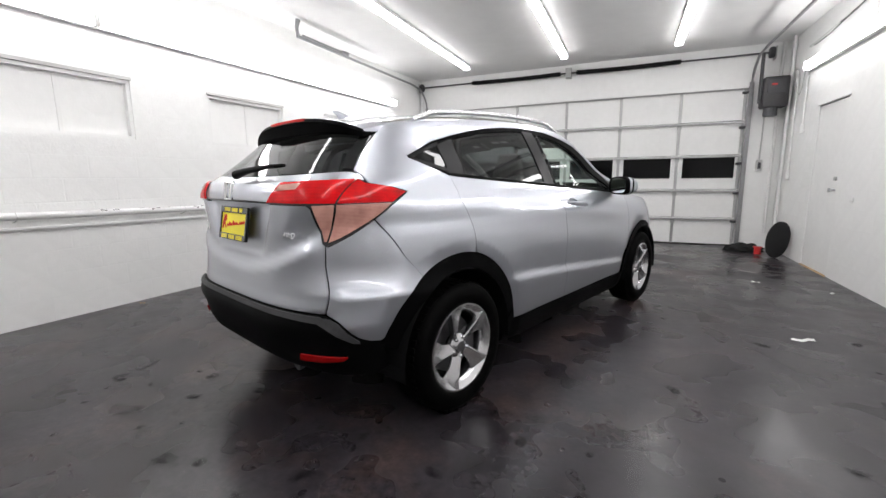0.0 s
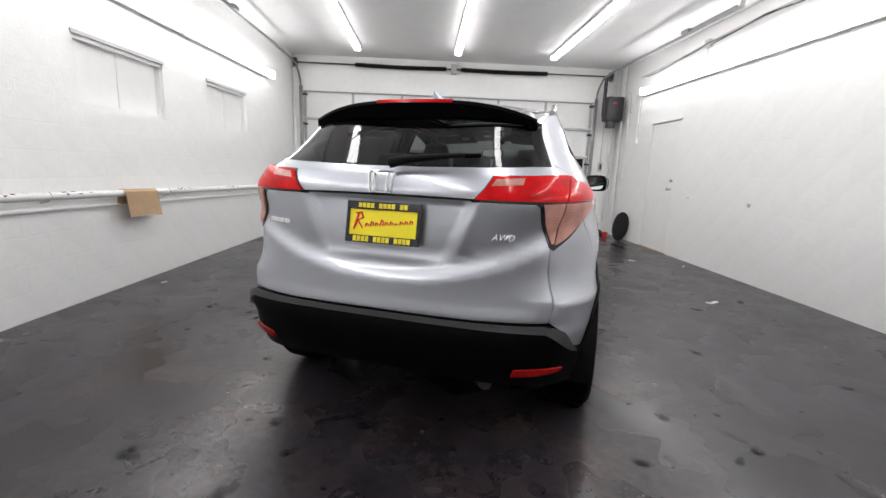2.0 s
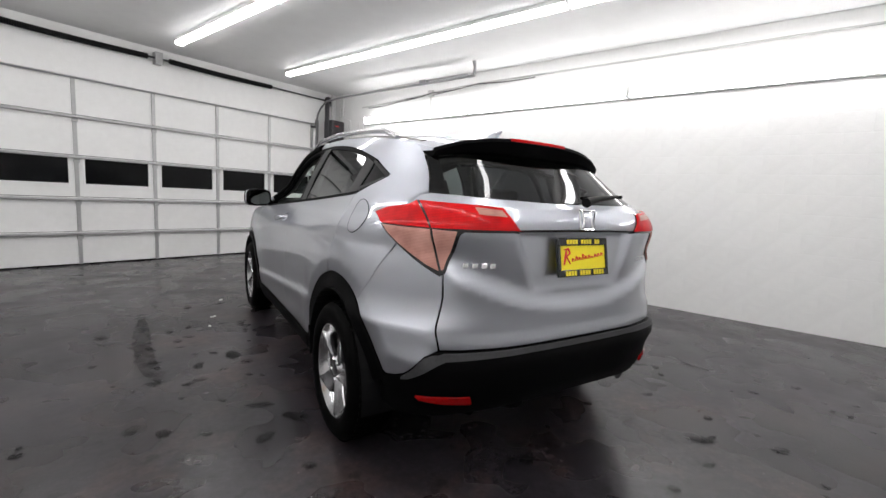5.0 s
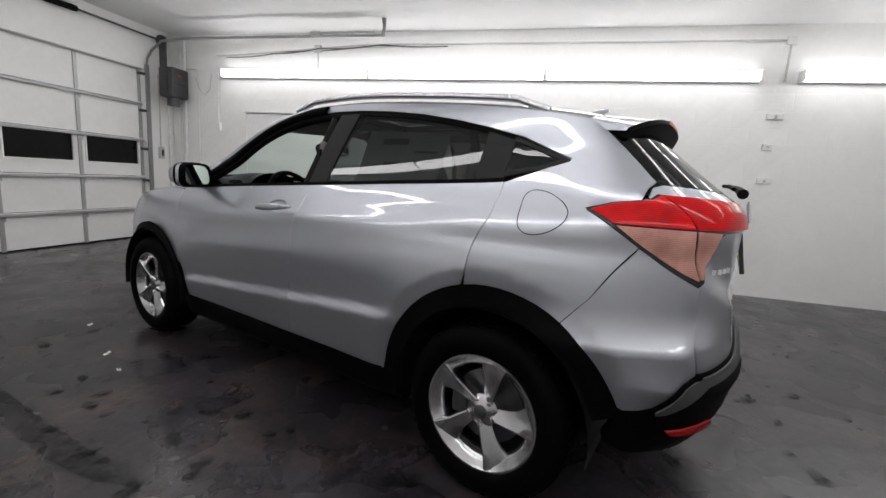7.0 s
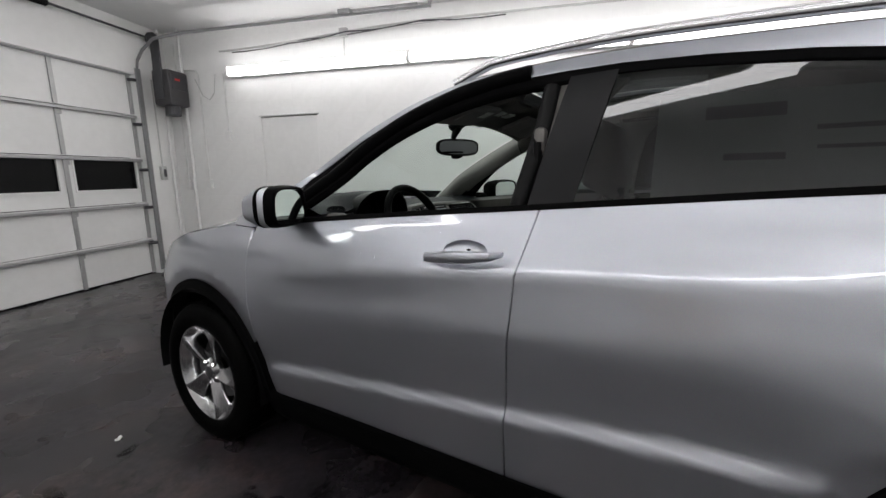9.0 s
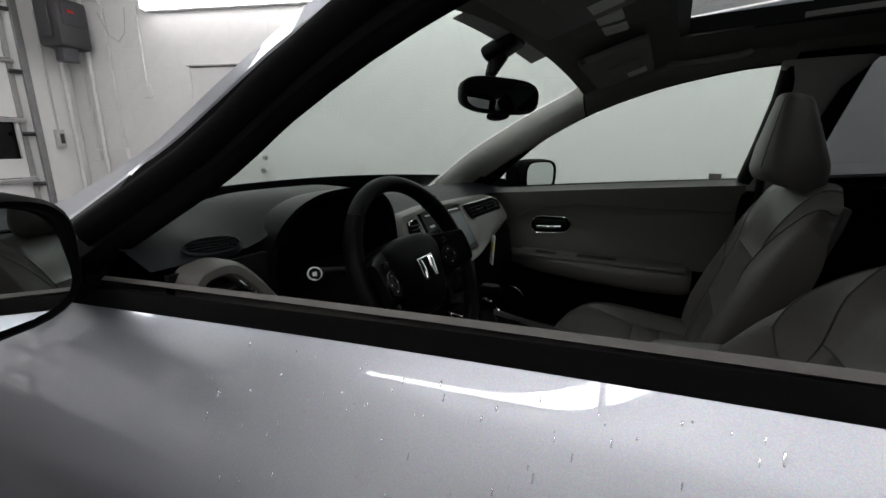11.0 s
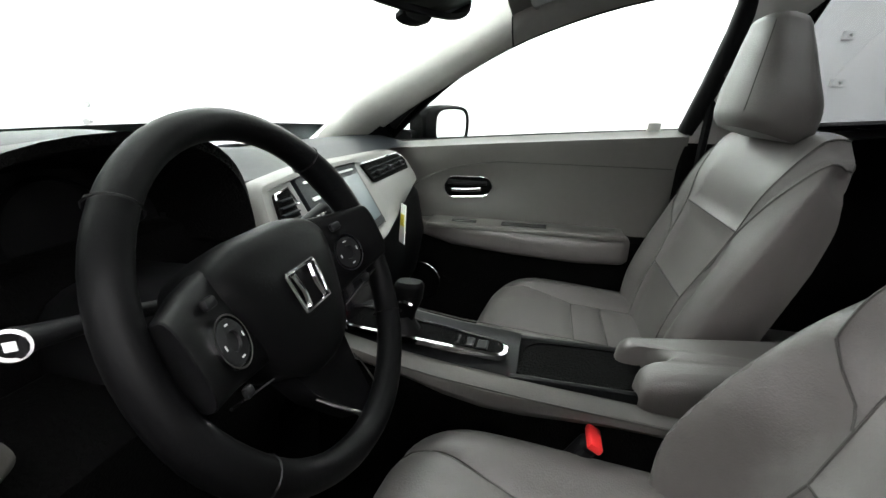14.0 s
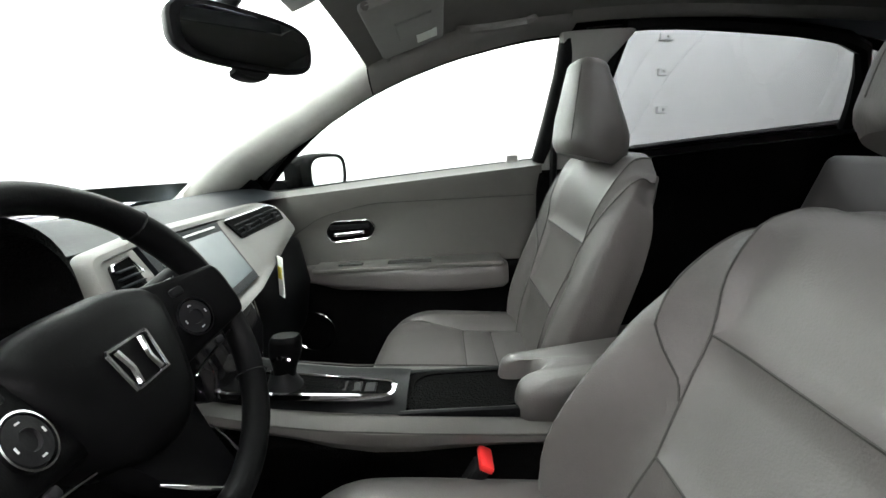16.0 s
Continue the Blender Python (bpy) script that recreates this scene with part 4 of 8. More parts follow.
spoiler = part("roof_spoiler", bm, M_PAINT, car, "silver roof spoiler with black underside", True)
bm = bmesh.new()
rings(bm, [[spoiler_point(a, k) for a in AA] for k in (1, 2, 3, 4, 5)], False)
for a in (-1, 1):
    bm.faces.new([bm.verts.new(spoiler_point(a, k)) for k in range(6)])
part("spoiler_underside", bm, M_SEAL, spoiler, "black underside", True)
bm = bmesh.new()
rings(bm, [[spoiler_point(a, 1) + Vector((0, -0.004 + d, dz)) for a in np.linspace(-0.33, 0.33, 9)] for d, dz in ((0.03, 0.003), (-0.002, 0.002), (-0.003, -0.014), (0.01, -0.016))], False)
part("brake_light", bm, M_RED, spoiler, "red high brake light", True)
bm = bmesh.new()
tube(bm, [(0, -1.36, 1.525), (0, -1.41, 1.555), (0, -1.44, 1.562)], [0.03, 0.014, 0.005], 8)
part("antenna_fin", bm, M_PAINT, car, smooth=True)

# rear wiper, emblem, plate
wiper = part("rear_wiper", tubed([(0.02, -2.02, 1.205), (0.10, -2.005, 1.222), (0.30, -1.965, 1.243)], [0.022, 0.016, 0.008], 10), M_BLACK, car, "black rear wiper", True)
part("wiper_blade", tubed([(0.03, -1.985, 1.224), (0.2, -1.975, 1.236), (0.36, -1.945, 1.243)], 0.009, 6), M_RUBBER, wiper)


def shield(c, ax, ay, w, h, bar, parent, mat, name, bulge):
    """The maker's mark as a plain raised shape: a rounded frame with an upright pair and a crossbar."""
    c, ax, ay = Vector(c), Vector(ax), Vector(ay)
    nz = ax.cross(ay)
    bm = bmesh.new()
    pt = lambda a, b: c + ax * a + ay * b + nz * bulge
    fr = [(-w * 0.86, -h), (w * 0.86, -h), (w, h * 0.9), (w * 0.95, h), (-w * 0.95, h), (-w, h * 0.9)]
    tube(bm, [pt(*p) for p in fr + fr[:1]], bar * 0.7, 6)
    for s in (-1, 1):
        tube(bm, [pt(s * w * 0.62, h * 0.85), pt(s * w * 0.46, -h * 0.1), pt(s * w * 0.58, -h * 0.85)], bar, 6)
    return part(name, bm, mat, parent, "raised chrome badge", True)


shield((0, -2.050, 1.132), (1, 0, 0), (0, 0.15, 1), 0.05, 0.04, 0.007, car, M_CHROME, "badge", 0.0)


def writing(text, size, m, mat, name, parent, deep=0.001, shear=0.0, label=""):
    cu = bpy.data.curves.new(name, "FONT")
    cu.body, cu.size, cu.extrude, cu.shear, cu.align_x, cu.align_y = text, size, deep, shear, "CENTER", "CENTER"
    tmp = new(name, cu)
    me = bpy.data.meshes.new_from_object(tmp.evaluated_get(bpy.context.evaluated_depsgraph_get()))
    bpy.data.objects.remove(tmp)
    me.materials.clear()
    me.materials.append(mat)
    ob = new(name, me)
    ob.parent = parent
    ob.matrix_basis = m
    if label:
        tagged(ob, label)
    return ob


PM = pose(0.004, -2.040, 0.972, 80, 0, 0)
plate = part("licence_plate", boxed(-0.150, 0.150, -0.075, 0.075, -0.003, 0.004, 0.002, 1), M_PLATE, car, "yellow dealer plate in a black frame", m=PM)
bm = bmesh.new()
for s in ((-0.156, 0.156, 0.050, 0.081), (-0.156, 0.156, -0.081, -0.052), (-0.156, -0.142, -0.052, 0.050), (0.142, 0.156, -0.052, 0.050)):
    box(bm, s[0], s[1], s[2], s[3], -0.006, 0.010, 0.002, 1)
part("plate_frame", bm, M_TRIMBLK, plate)
for y0, y1, x0, n in ((0.058, 0.073, -0.105, 12), (-0.075, -0.058, -0.12, 14)):
    for k in range(n):
        if k not in (4, 9):
            part("print", boxed(x0 + k * 0.0175, x0 + k * 0.0175 + 0.0140, y0 - 0.002, y1 + 0.002, 0.010, 0.0112), M_PYEL, plate)
bm = bmesh.new()
tube(bm, [(-0.122, -0.030, 0.0048), (-0.112, 0.004, 0.0048), (-0.104, 0.034, 0.0048)], [0.004, 0.006, 0.004], 6)
tube(bm, [(-0.118, 0.034, 0.0048), (-0.092, 0.036, 0.0048), (-0.084, 0.018, 0.0048), (-0.106, 0.004, 0.0048), (-0.084, -0.026, 0.0048)], [0.003, 0.005, 0.005, 0.004, 0.003], 6)
for k, h in enumerate((0.013, 0.020, 0.013, 0.024, 0.013, 0.014, 0.005, 0.013, 0.013, 0.014)):
    x, y = -0.072 + k * 0.0205, -0.018 + k * 0.0022
    tube(bm, [(x, y, 0.0046), (x + 0.3 * h, y + h, 0.0046), (x + 0.3 * h + 0.007, y + h * 0.8, 0.0046), (x + 0.012, y + 0.001, 0.0046)], [0.0026, 0.0036, 0.0032, 0.0024], 5)
part("plate_print", bm, M_PRED, plate, "red slanted print strokes")
writing("AWD", 0.034, pose(0.47, skin_point(by_x(0.47, 0.945), 0.945).y - 0.003, 0.945, 84, 0, 7), M_CHROME, "lettering", car, 0.004, 0.3, "chrome lettering")
bm = bmesh.new()
for k in range(4):
    x = -0.575 + k * 0.034
    yb = skin_point(by_x(x + 0.012, 0.945), 0.945).y
    box(bm, x, x + 0.026, yb - 0.006, yb + 0.010, 0.934, 0.956, 0.002, 1)
part("model_badge", bm, M_CHROME, car, "small chrome lettering bars")


# wheels
def wheel(cx, cy, s):
    e = new("wheel")
    e.parent = car
    e.matrix_basis = pose(cx, cy, 0.334) @ Matrix.Diagonal((s, 1, 1, 1))
    tagged(e, "five-spoke alloy wheel with black tyre")
    bm = bmesh.new()
    lathe(bm, [(0.218, -0.05), (0.224, 0.0), (0.235, 0.014), (0.262, 0.022), (0.295, 0.018), (0.318, 0.002), (0.330, -0.02), (0.334, -0.06), (0.334, -0.15), (0.328, -0.18), (0.30, -0.205), (0.24, -0.205), (0.218, -0.19)], 56)
    tyre = part("tyre", bm, M_RUBBER, e, "", True)
    bm = bmesh.new()
    for j in range(56):
        a = 2 * math.pi * j / 56
        for x0, x1, r in ((-0.045, -0.012, 0.3345), (-0.10, -0.055, 0.3355)):
            box(bm, x0, x1, -0.011, 0.011, r - 0.006, r, m=Matrix.Rotation(a + 0.02 * (x0 < -0.05), 4, "X"))
    part("tread_block", bm, M_RUBBER, tyre)
    bm = bmesh.new()
    lathe(bm, [(0.196, -0.19), (0.176, -0.10), (0.176, -0.040), (0.182, -0.022), (0.194, -0.010), (0.212, 0.000), (0.219, 0.006), (0.226, 0.006), (0.228, -0.004), (0.222, -0.02)], 56)
    part("rim", bm, M_ALLOY, e, "", True)
    bm = bmesh.new()
    for k in range(5):
        a = 2 * math.pi * k / 5 + 0.35
        rows = []
        for r, wl, wr, c, x in ((0.040, 0.026, 0.024, 0.0, -0.018), (0.075, 0.025, 0.030, 0.000, -0.013), (0.110, 0.024, 0.040, 0.000, -0.009), (0.145, 0.024, 0.056, 0.002, -0.005), (0.175, 0.026, 0.080, 0.004, -0.001), (0.198, 0.030, 0.104, 0.006, 0.002), (0.216, 0.036, 0.118, 0.008, 0.004)):
            rows.append([Matrix.Rotation(a, 3, "X") @ Vector(p) for p in ((x - 0.014, c - wl, r), (x + 0.002, c - wl * 0.86, r), (x + 0.004, c - wl * 0.62, r), (x - 0.006, c + wr * 0.10, r * 0.998), (x - 0.013, c + wr * 0.55, r * 0.99), (x - 0.018, c + wr * 0.94, r * 0.975), (x - 0.024, c + wr, r * 0.97), (x - 0.036, c + wr * 0.8, r), (x - 0.036, c - wl * 0.8, r))])
        rings(bm, rows)
    part("spoke", bm, M_ALLOY, e, "", True)
    bm = bmesh.new()
    lathe(bm, [(0.0, -0.008), (0.022, -0.008), (0.030, -0.013), (0.050, -0.020), (0.064, -0.028), (0.066, -0.05)], 32)
    part("hub", bm, M_ALLOY, e, "", True)
    bm = bmesh.new()
    lathe(bm, [(0.0, -0.003), (0.02, -0.004), (0.028, -0.009)], 24)
    part("centre_cap", bm, M_ALLOYD, e, "", True)
    for k in range(5):
        a = 2 * math.pi * (k + 0.5) / 5 + 0.35
        y, z = 0.052 * math.cos(a), 0.052 * math.sin(a)
        part("wheel_nut", tubed([(-0.03, y, z), (-0.012, y, z), (-0.006, y, z)], [0.011, 0.011, 0.007], 6), M_CHROME, e)
    bm = bmesh.new()
    lathe(bm, [(0.05, -0.075), (0.145, -0.075), (0.145, -0.095), (0.05, -0.095)], 40)
    part("brake_disc", bm, M_DISC, e, "", True)
    bm = bmesh.new()
    box(bm, -0.10, -0.045, 0.08, 0.15, -0.06, 0.06, 0.012)
    part("brake_caliper", bm, M_DARKMET, e)
    bm = bmesh.new()
    lathe(bm, [(0.0, -0.14), (0.2, -0.14)], 32)
    part("back_plate", bm, M_BLACK, e)


for cx, cy, s in ((-0.848, -1.305, -1), (0.848, -1.305, 1), (-0.848, 1.305, -1), (0.848, 1.305, 1)):
    wheel(cx, cy, s)

# wheel wells, underbody
for cy in (-1.305, 1.305):
    for s in BOTH:
        bm = bmesh.new()
        rows = []
        for x in (0.855, 0.56):
            rows.append([Vector((s * x, y, z)) for y, z in arc(cy, 0.335, 0.40, -8, 188, 20)])
        rings(bm, rows, False)
        f = bm.faces.new([bm.verts.new((s * 0.56, y, z)) for y, z in arc(cy, 0.335, 0.40, -8, 188, 20)])
        part("wheel_well", bm, M_BLACK, car, "black wheel arch liner")
part("underbody", boxed(-0.55, 0.55, -1.72, 2.0, 0.22, 0.32, 0.02), M_BLACK, car)
bm = bmesh.new()
box(bm, -0.74, 0.74, -0.86, 0.86, 0.22, 0.34)
part("floor_pan", bm, M_BLACK, car)


# side glass and window trim
def glass_point(u, z):
    """The even curve of the side glass."""
    p = skin_point(u, z)
    x = (0.752 - 0.36 * (z - 1.11) - 0.18 * (z - 1.11) ** 2) * (1 + 0.045 * smooth(-0.3, -1.5, p.y) * min(max(1 - (z - 1.12) / 0.32, 0), 1.1))
    return Vector((math.copysign(x, p.x), p.y, z))


def pane(name, pts, mat, label, surface=glass_point):
    skin(name, band(Y(*pts)), mat, car, label, sides=BOTH, off=-0.008, deep=0.004, surface=surface)


pane("rear_door_glass", [(-0.315, belt(-0.315) + 0.012), (-1.165, belt(-1.165) + 0.012), *[(y, w_top(y)) for y in (-1.15, -1.0, -0.8, -0.6, -0.45, -0.385)]], M_TINT, "dark privacy glass")
pane("quarter_glass", [(-1.265, 1.232), (-1.40, 1.262), (-1.455, 1.283), (-1.33, 1.328), (-1.27, 1.348)], M_TINT, "dark quarter glass", skin_point)
skin("front_door_glass", band(Y((-0.18, belt(-0.18) + 0.012), *[(y, belt(y) + 0.012) for y in (0.0, 0.2, 0.4)], (0.70, 1.062), (0.735, 1.085), *[(y, w_top(y)) for y in (0.70, 0.66, 0.55, 0.45, 0.33, 0.2, 0.05, -0.1, -0.2)], (-0.25, 1.455))), M_GLASS, car, "clear raised passenger window", sides=(1,), off=-0.010, deep=0.004)
skin("quarter_lining", band(Y((-1.20, 1.20), (-1.40, 1.23), (-1.50, 1.285), (-1.33, 1.36), (-1.22, 1.385))), M_BLACK, car, "black lining behind the quarter glass", sides=BOTH, off=-0.035, deep=0.004)
TR = [("window_trim", [(-0.20, belt(-0.2) + 0.002), (-0.32, belt(-0.32) + 0.002), (-0.395, w_top(-0.4) + 0.005), (-0.27, w_top(-0.27) + 0.004)], "black door pillar trim"),
      ("window_trim", [(-1.16, belt(-1.16) + 0.004), (-1.272, belt(-1.27) + 0.006), (-1.268, 1.352), (-1.145, 1.388)], "black rear door pillar trim"),
      ("window_trim", [(-1.262, 1.212), (-1.39, 1.245), (-1.485, 1.280), (-1.492, 1.286), (-1.33, 1.344), (-1.262, 1.368), (-1.264, 1.352), (-1.33, 1.330), (-1.458, 1.284), (-1.40, 1.262), (-1.264, 1.232)], "black quarter window trim"),
      ("window_trim", [(0.72, belt(0.72) + 0.004), (0.895, belt(0.895) + 0.004), (0.832, 1.123), (0.765, 1.200), (0.757, 1.075)], "black mirror base trim")]
for nm, pts, lb in TR:
    skin(nm, band(Y(*pts)), M_SATIN, car, lb, sides=BOTH, off=-0.003, deep=0.01)
edge = [(y, w_top(y) + lip(y)) for y in np.linspace(0.76, -1.15, 34)] + [(-1.27, 1.372)]
inner = [(y, w_top(y) - 0.004) for y in np.linspace(0.76, -1.15, 34)] + [(-1.27, 1.348)]
skin("window_seal", band(Y(*edge, *inner[::-1])), M_SEAL, car, "black upper window seal", sides=BOTH, off=-0.004, deep=0.03)
lowr = [(y, belt(y) - 0.002) for y in np.linspace(0.74, -1.27, 26)]
skin("belt_seal", band(Y(*lowr, *[(y, z + 0.016) for y, z in lowr[::-1]])), M_SEAL, car, "black rubber belt seal", sides=BOTH, off=0.001, deep=0.022)

# door handles, fuel flap
for s in BOTH:
    p = [(s * (0.842 + d), y, z) for y, z, d in ((0.075, 0.985, -0.01), (0.055, 0.987, 0.018), (0.0, 0.992, 0.028), (-0.08, 0.998, 0.028), (-0.15, 1.004, 0.020), (-0.17, 1.006, -0.01))]
    bm = bmesh.new()
    rings(bm, [oval(c, (s, 0, 0), (0, 0, 1), 0.010, h, 2.4, 10) for c, h in zip(p, (0.008, 0.013, 0.017, 0.017, 0.012, 0.007))])
    part("door_handle", bm, M_PAINT, front_doors[0 if s < 0 else 1], "silver grip handle", True)
    bm = bmesh.new()
    rings(bm, [[skin_point(s * u, z) - Vector((s * d, 0, 0)) for u, z in cup_ring(k)] for k, d in ((1.0, 0.0), (0.96, 0.006), (0.86, 0.013), (0.66, 0.019), (0.35, 0.023), (0.1, 0.024))], True, False)
    part("handle_cup", bm, M_PAINT, front_doors[0 if s < 0 else 1], "", True)
bm = bmesh.new()
n = 40
cc = [(by_y(-1.445 + 0.083 * math.cos(2 * math.pi * k / n), 1.06), 1.096 + 0.075 * math.sin(2 * math.pi * k / n)) for k in range(n)]
skin("fuel_flap", [(-u, z) for u, z in cc][::-1], M_PAINT, car, "round fuel filler flap", step=0.02, off=0.0015, deep=0.004)
tube(bm, [skin_point(-u, z) + Vector((-0.0002, 0, 0)) for u, z in cc + cc[:1]], 0.0022, 5)
part("flap_gap", bm, M_BLACK, car)

# rain drops on the driver's door, under the open window
M_DROP = material("water_drop", (0.55, 0.57, 0.62), rough=0.06, metal=0.8, coat=1.0)
bm = bmesh.new()
rng = random.Random(5)
for k in range(85):
    y = rng.uniform(-0.02, 0.40)
    z = belt(y) - 0.012 - abs(rng.gauss(0, 0.055))
    r, tall = rng.uniform(0.0004, 0.0010), rng.choice((1.0, 1.5, 3.0, 5.0))
    c = skin_point(-by_y(y, z), z)
    o = skin_point(-by_y(y, z - 0.004), z - 0.004)
    down, along_ = (o - c).normalized(), Vector((0, 1, 0))
    out_ = down.cross(along_).normalized()
    out_ = -out_ if out_.x > 0 else out_
    top_ = bm.verts.new(c + out_ * r * 0.7)
    base_ = [bm.verts.new(c + along_ * r * math.cos(a) + down * r * tall * math.sin(a) - out_ * 0.0002) for a in [2 * math.pi * j / 8 for j in range(8)]]
    mid_ = [bm.verts.new(c + (along_ * r * math.cos(a) + down * r * tall * math.sin(a)) * 0.7 + out_ * r * 0.5) for a in [2 * math.pi * j / 8 for j in range(8)]]
    for j in range(8):
        n_ = (j + 1) % 8
        bm.faces.new((base_[j], base_[n_], mid_[n_], mid_[j]))
        bm.faces.new((mid_[j], mid_[n_], top_))
drops = part("rain_drops", bm, M_DROP, front_doors[0], "clear rain drops", True)
drops["kind"] = "stuff"

# door mirrors
for s in BOTH:
    e = new("door_mirror")
    e.parent = car
    e.matrix_basis = pose(0.890 if s > 0 else -0.884, 0.580 if s > 0 else 0.615, 1.108 if s > 0 else 1.121, 0, 0, -28 if s > 0 else 18) @ Matrix.Scale(0.92, 4)
    tagged(e, "silver door mirror with black base")
    bm = bmesh.new()
    pillow(bm, [((s * 0.022, 0.020, 0), 0.088, 0.074), ((s * 0.022, 0.060, 0), 0.086, 0.072), ((s * 0.014, 0.110, -0.002), 0.066, 0.052)], (1, 0, 0), (0, 0, 1), 3.2, 30, 0.5)
    part("shell", bm, M_PAINT, e, "", True)
    bm = bmesh.new()
    pillow(bm, [((0, -0.006, 0), 0.098, 0.066), ((0, 0.044, 0), 0.112, 0.078)], (1, 0, 0), (0, 0, 1), 3.2, 30, 0.2)
    part("rim", bm, M_SEAL, e, "", True)
    bm = bmesh.new()
    bm.faces.new([bm.verts.new(p) for p in oval((0, -0.023, 0.001), (1, 0, 0), (0, -0.03 if s > 0 else 0.08, 1), 0.093, 0.062, 3.4, 30)])
    part("mirror_glass", bm, M_MIRROR, e)
    bm = bmesh.new()
    rings(bm, [oval((0, y, 0.001), (1, 0, 0), (0, -0.03, 1), a, b, 3.4, 30) for y, a, b in ((0.010, 0.111, 0.078), (-0.024, 0.106, 0.074), (-0.030, 0.100, 0.069), (-0.028, 0.094, 0.063), (-0.020, 0.093, 0.062))], True, False)
    part("glass_frame", bm, M_SEAL, e, "", True)
    bm = bmesh.new()
    pillow(bm, [((s * -0.112, 0.050, -0.004), 0.040, 0.060), ((s * -0.090, 0.050, -0.002), 0.052, 0.070), ((s * -0.055, 0.050, 0), 0.054, 0.073)], (0, 1, 0), (0, 0, 1), 3.0, 22, 0.4)
    part("inner_shell", bm, M_SEAL, e, "black inner end of the mirror", True)
    bm = bmesh.new()
    rings(bm, [oval(c, (0, 1, 0), (0, 0, 1), a, b, 2.6, 14) for c, a, b in (((s * -0.155, 0.10, -0.042), 0.06, 0.03), ((s * -0.10, 0.07, -0.04), 0.04, 0.026), ((s * -0.06, 0.06, -0.04), 0.03, 0.02))])
    part("arm", bm, M_SEAL, e, "", True)


# ---- the car: inside ----
M_LEATHER = material("grey_leather", (0.074, 0.068, 0.065), rough=0.42, vary=0.06, scale=6, bump=0.10, bump_scale=320)
M_PERF = material("perforated_leather", (0.066, 0.061, 0.058), rough=0.5, vary=0.10, scale=40, bump=0.22, bump_scale=620)
M_SOFT = material("black_soft_dash", (0.0092, 0.0107, 0.0128), rough=0.5, vary=0.08, scale=9, bump=0.10, bump_scale=380, spec=0.10)
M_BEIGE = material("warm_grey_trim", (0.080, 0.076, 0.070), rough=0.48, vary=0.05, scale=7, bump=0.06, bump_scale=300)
M_HEAD = material("grey_headliner", (0.18, 0.175, 0.165), rough=0.85, vary=0.05, scale=8, bump=0.12, bump_scale=220, spec=0.2)
M_VISOR = material("pale_visor_cloth", (0.25, 0.245, 0.235), rough=0.8, vary=0.05, scale=10, bump=0.1, bump_scale=300, spec=0.2)
# pillar trim made paler for the room light that falls on it
M_PILLAR = material("lit_pillar_trim", (0.30, 0.295, 0.28), rough=0.6, vary=0.05, scale=8, bump=0.08, bump_scale=260)
M_CONS = material("black_console_plastic", (0.0036, 0.0038, 0.0042), rough=0.42, vary=0.1, scale=14, bump=0.06, bump_scale=380, spec=0.09)
# carpet; its near-black also stands in for shade in recesses and low panels
M_CARPET = material("carpet_and_recess_black", (0.002, 0.002, 0.002), rough=0.9, vary=0.3, scale=30, bump=0.5, bump_scale=260, spec=0.05)
M_RIMLTH = material("black_wheel_leather", (0.0024, 0.0024, 0.0026), rough=0.46, vary=0.08, scale=12, bump=0.05, bump_scale=420, spec=0.05)
M_PIANO = material("piano_black", (0.008, 0.008, 0.009), rough=0.08, coat=0.6)
M_SCREEN = material("display_glass", (0.085, 0.105, 0.115), rough=0.22, vary=0.05, scale=4, spec=0.3)
M_SEAM = material("dark_stitching", (0.038, 0.035, 0.033), rough=0.8)
M_BUCKLE = material("red_buckle", (0.75, 0.03, 0.03), rough=0.35)
M_YELLOW = material("yellow_tag_print", (0.75, 0.62, 0.05), rough=0.6)
M_WHITEPR = material("white_print", (0.75, 0.75, 0.75), rough=0.5)
M_SHADE = glass("tinted_roof_glass", (0.22, 0.235, 0.235))
sunroof.data.materials[0] = M_SHADE


def holder(name, label, at=(0, 0, 0), turn=(0, 0, 0), parent=None):
    e = new(name)
    e.parent = parent or car
    e.matrix_basis = pose(*at, *turn)
    return tagged(e, label)


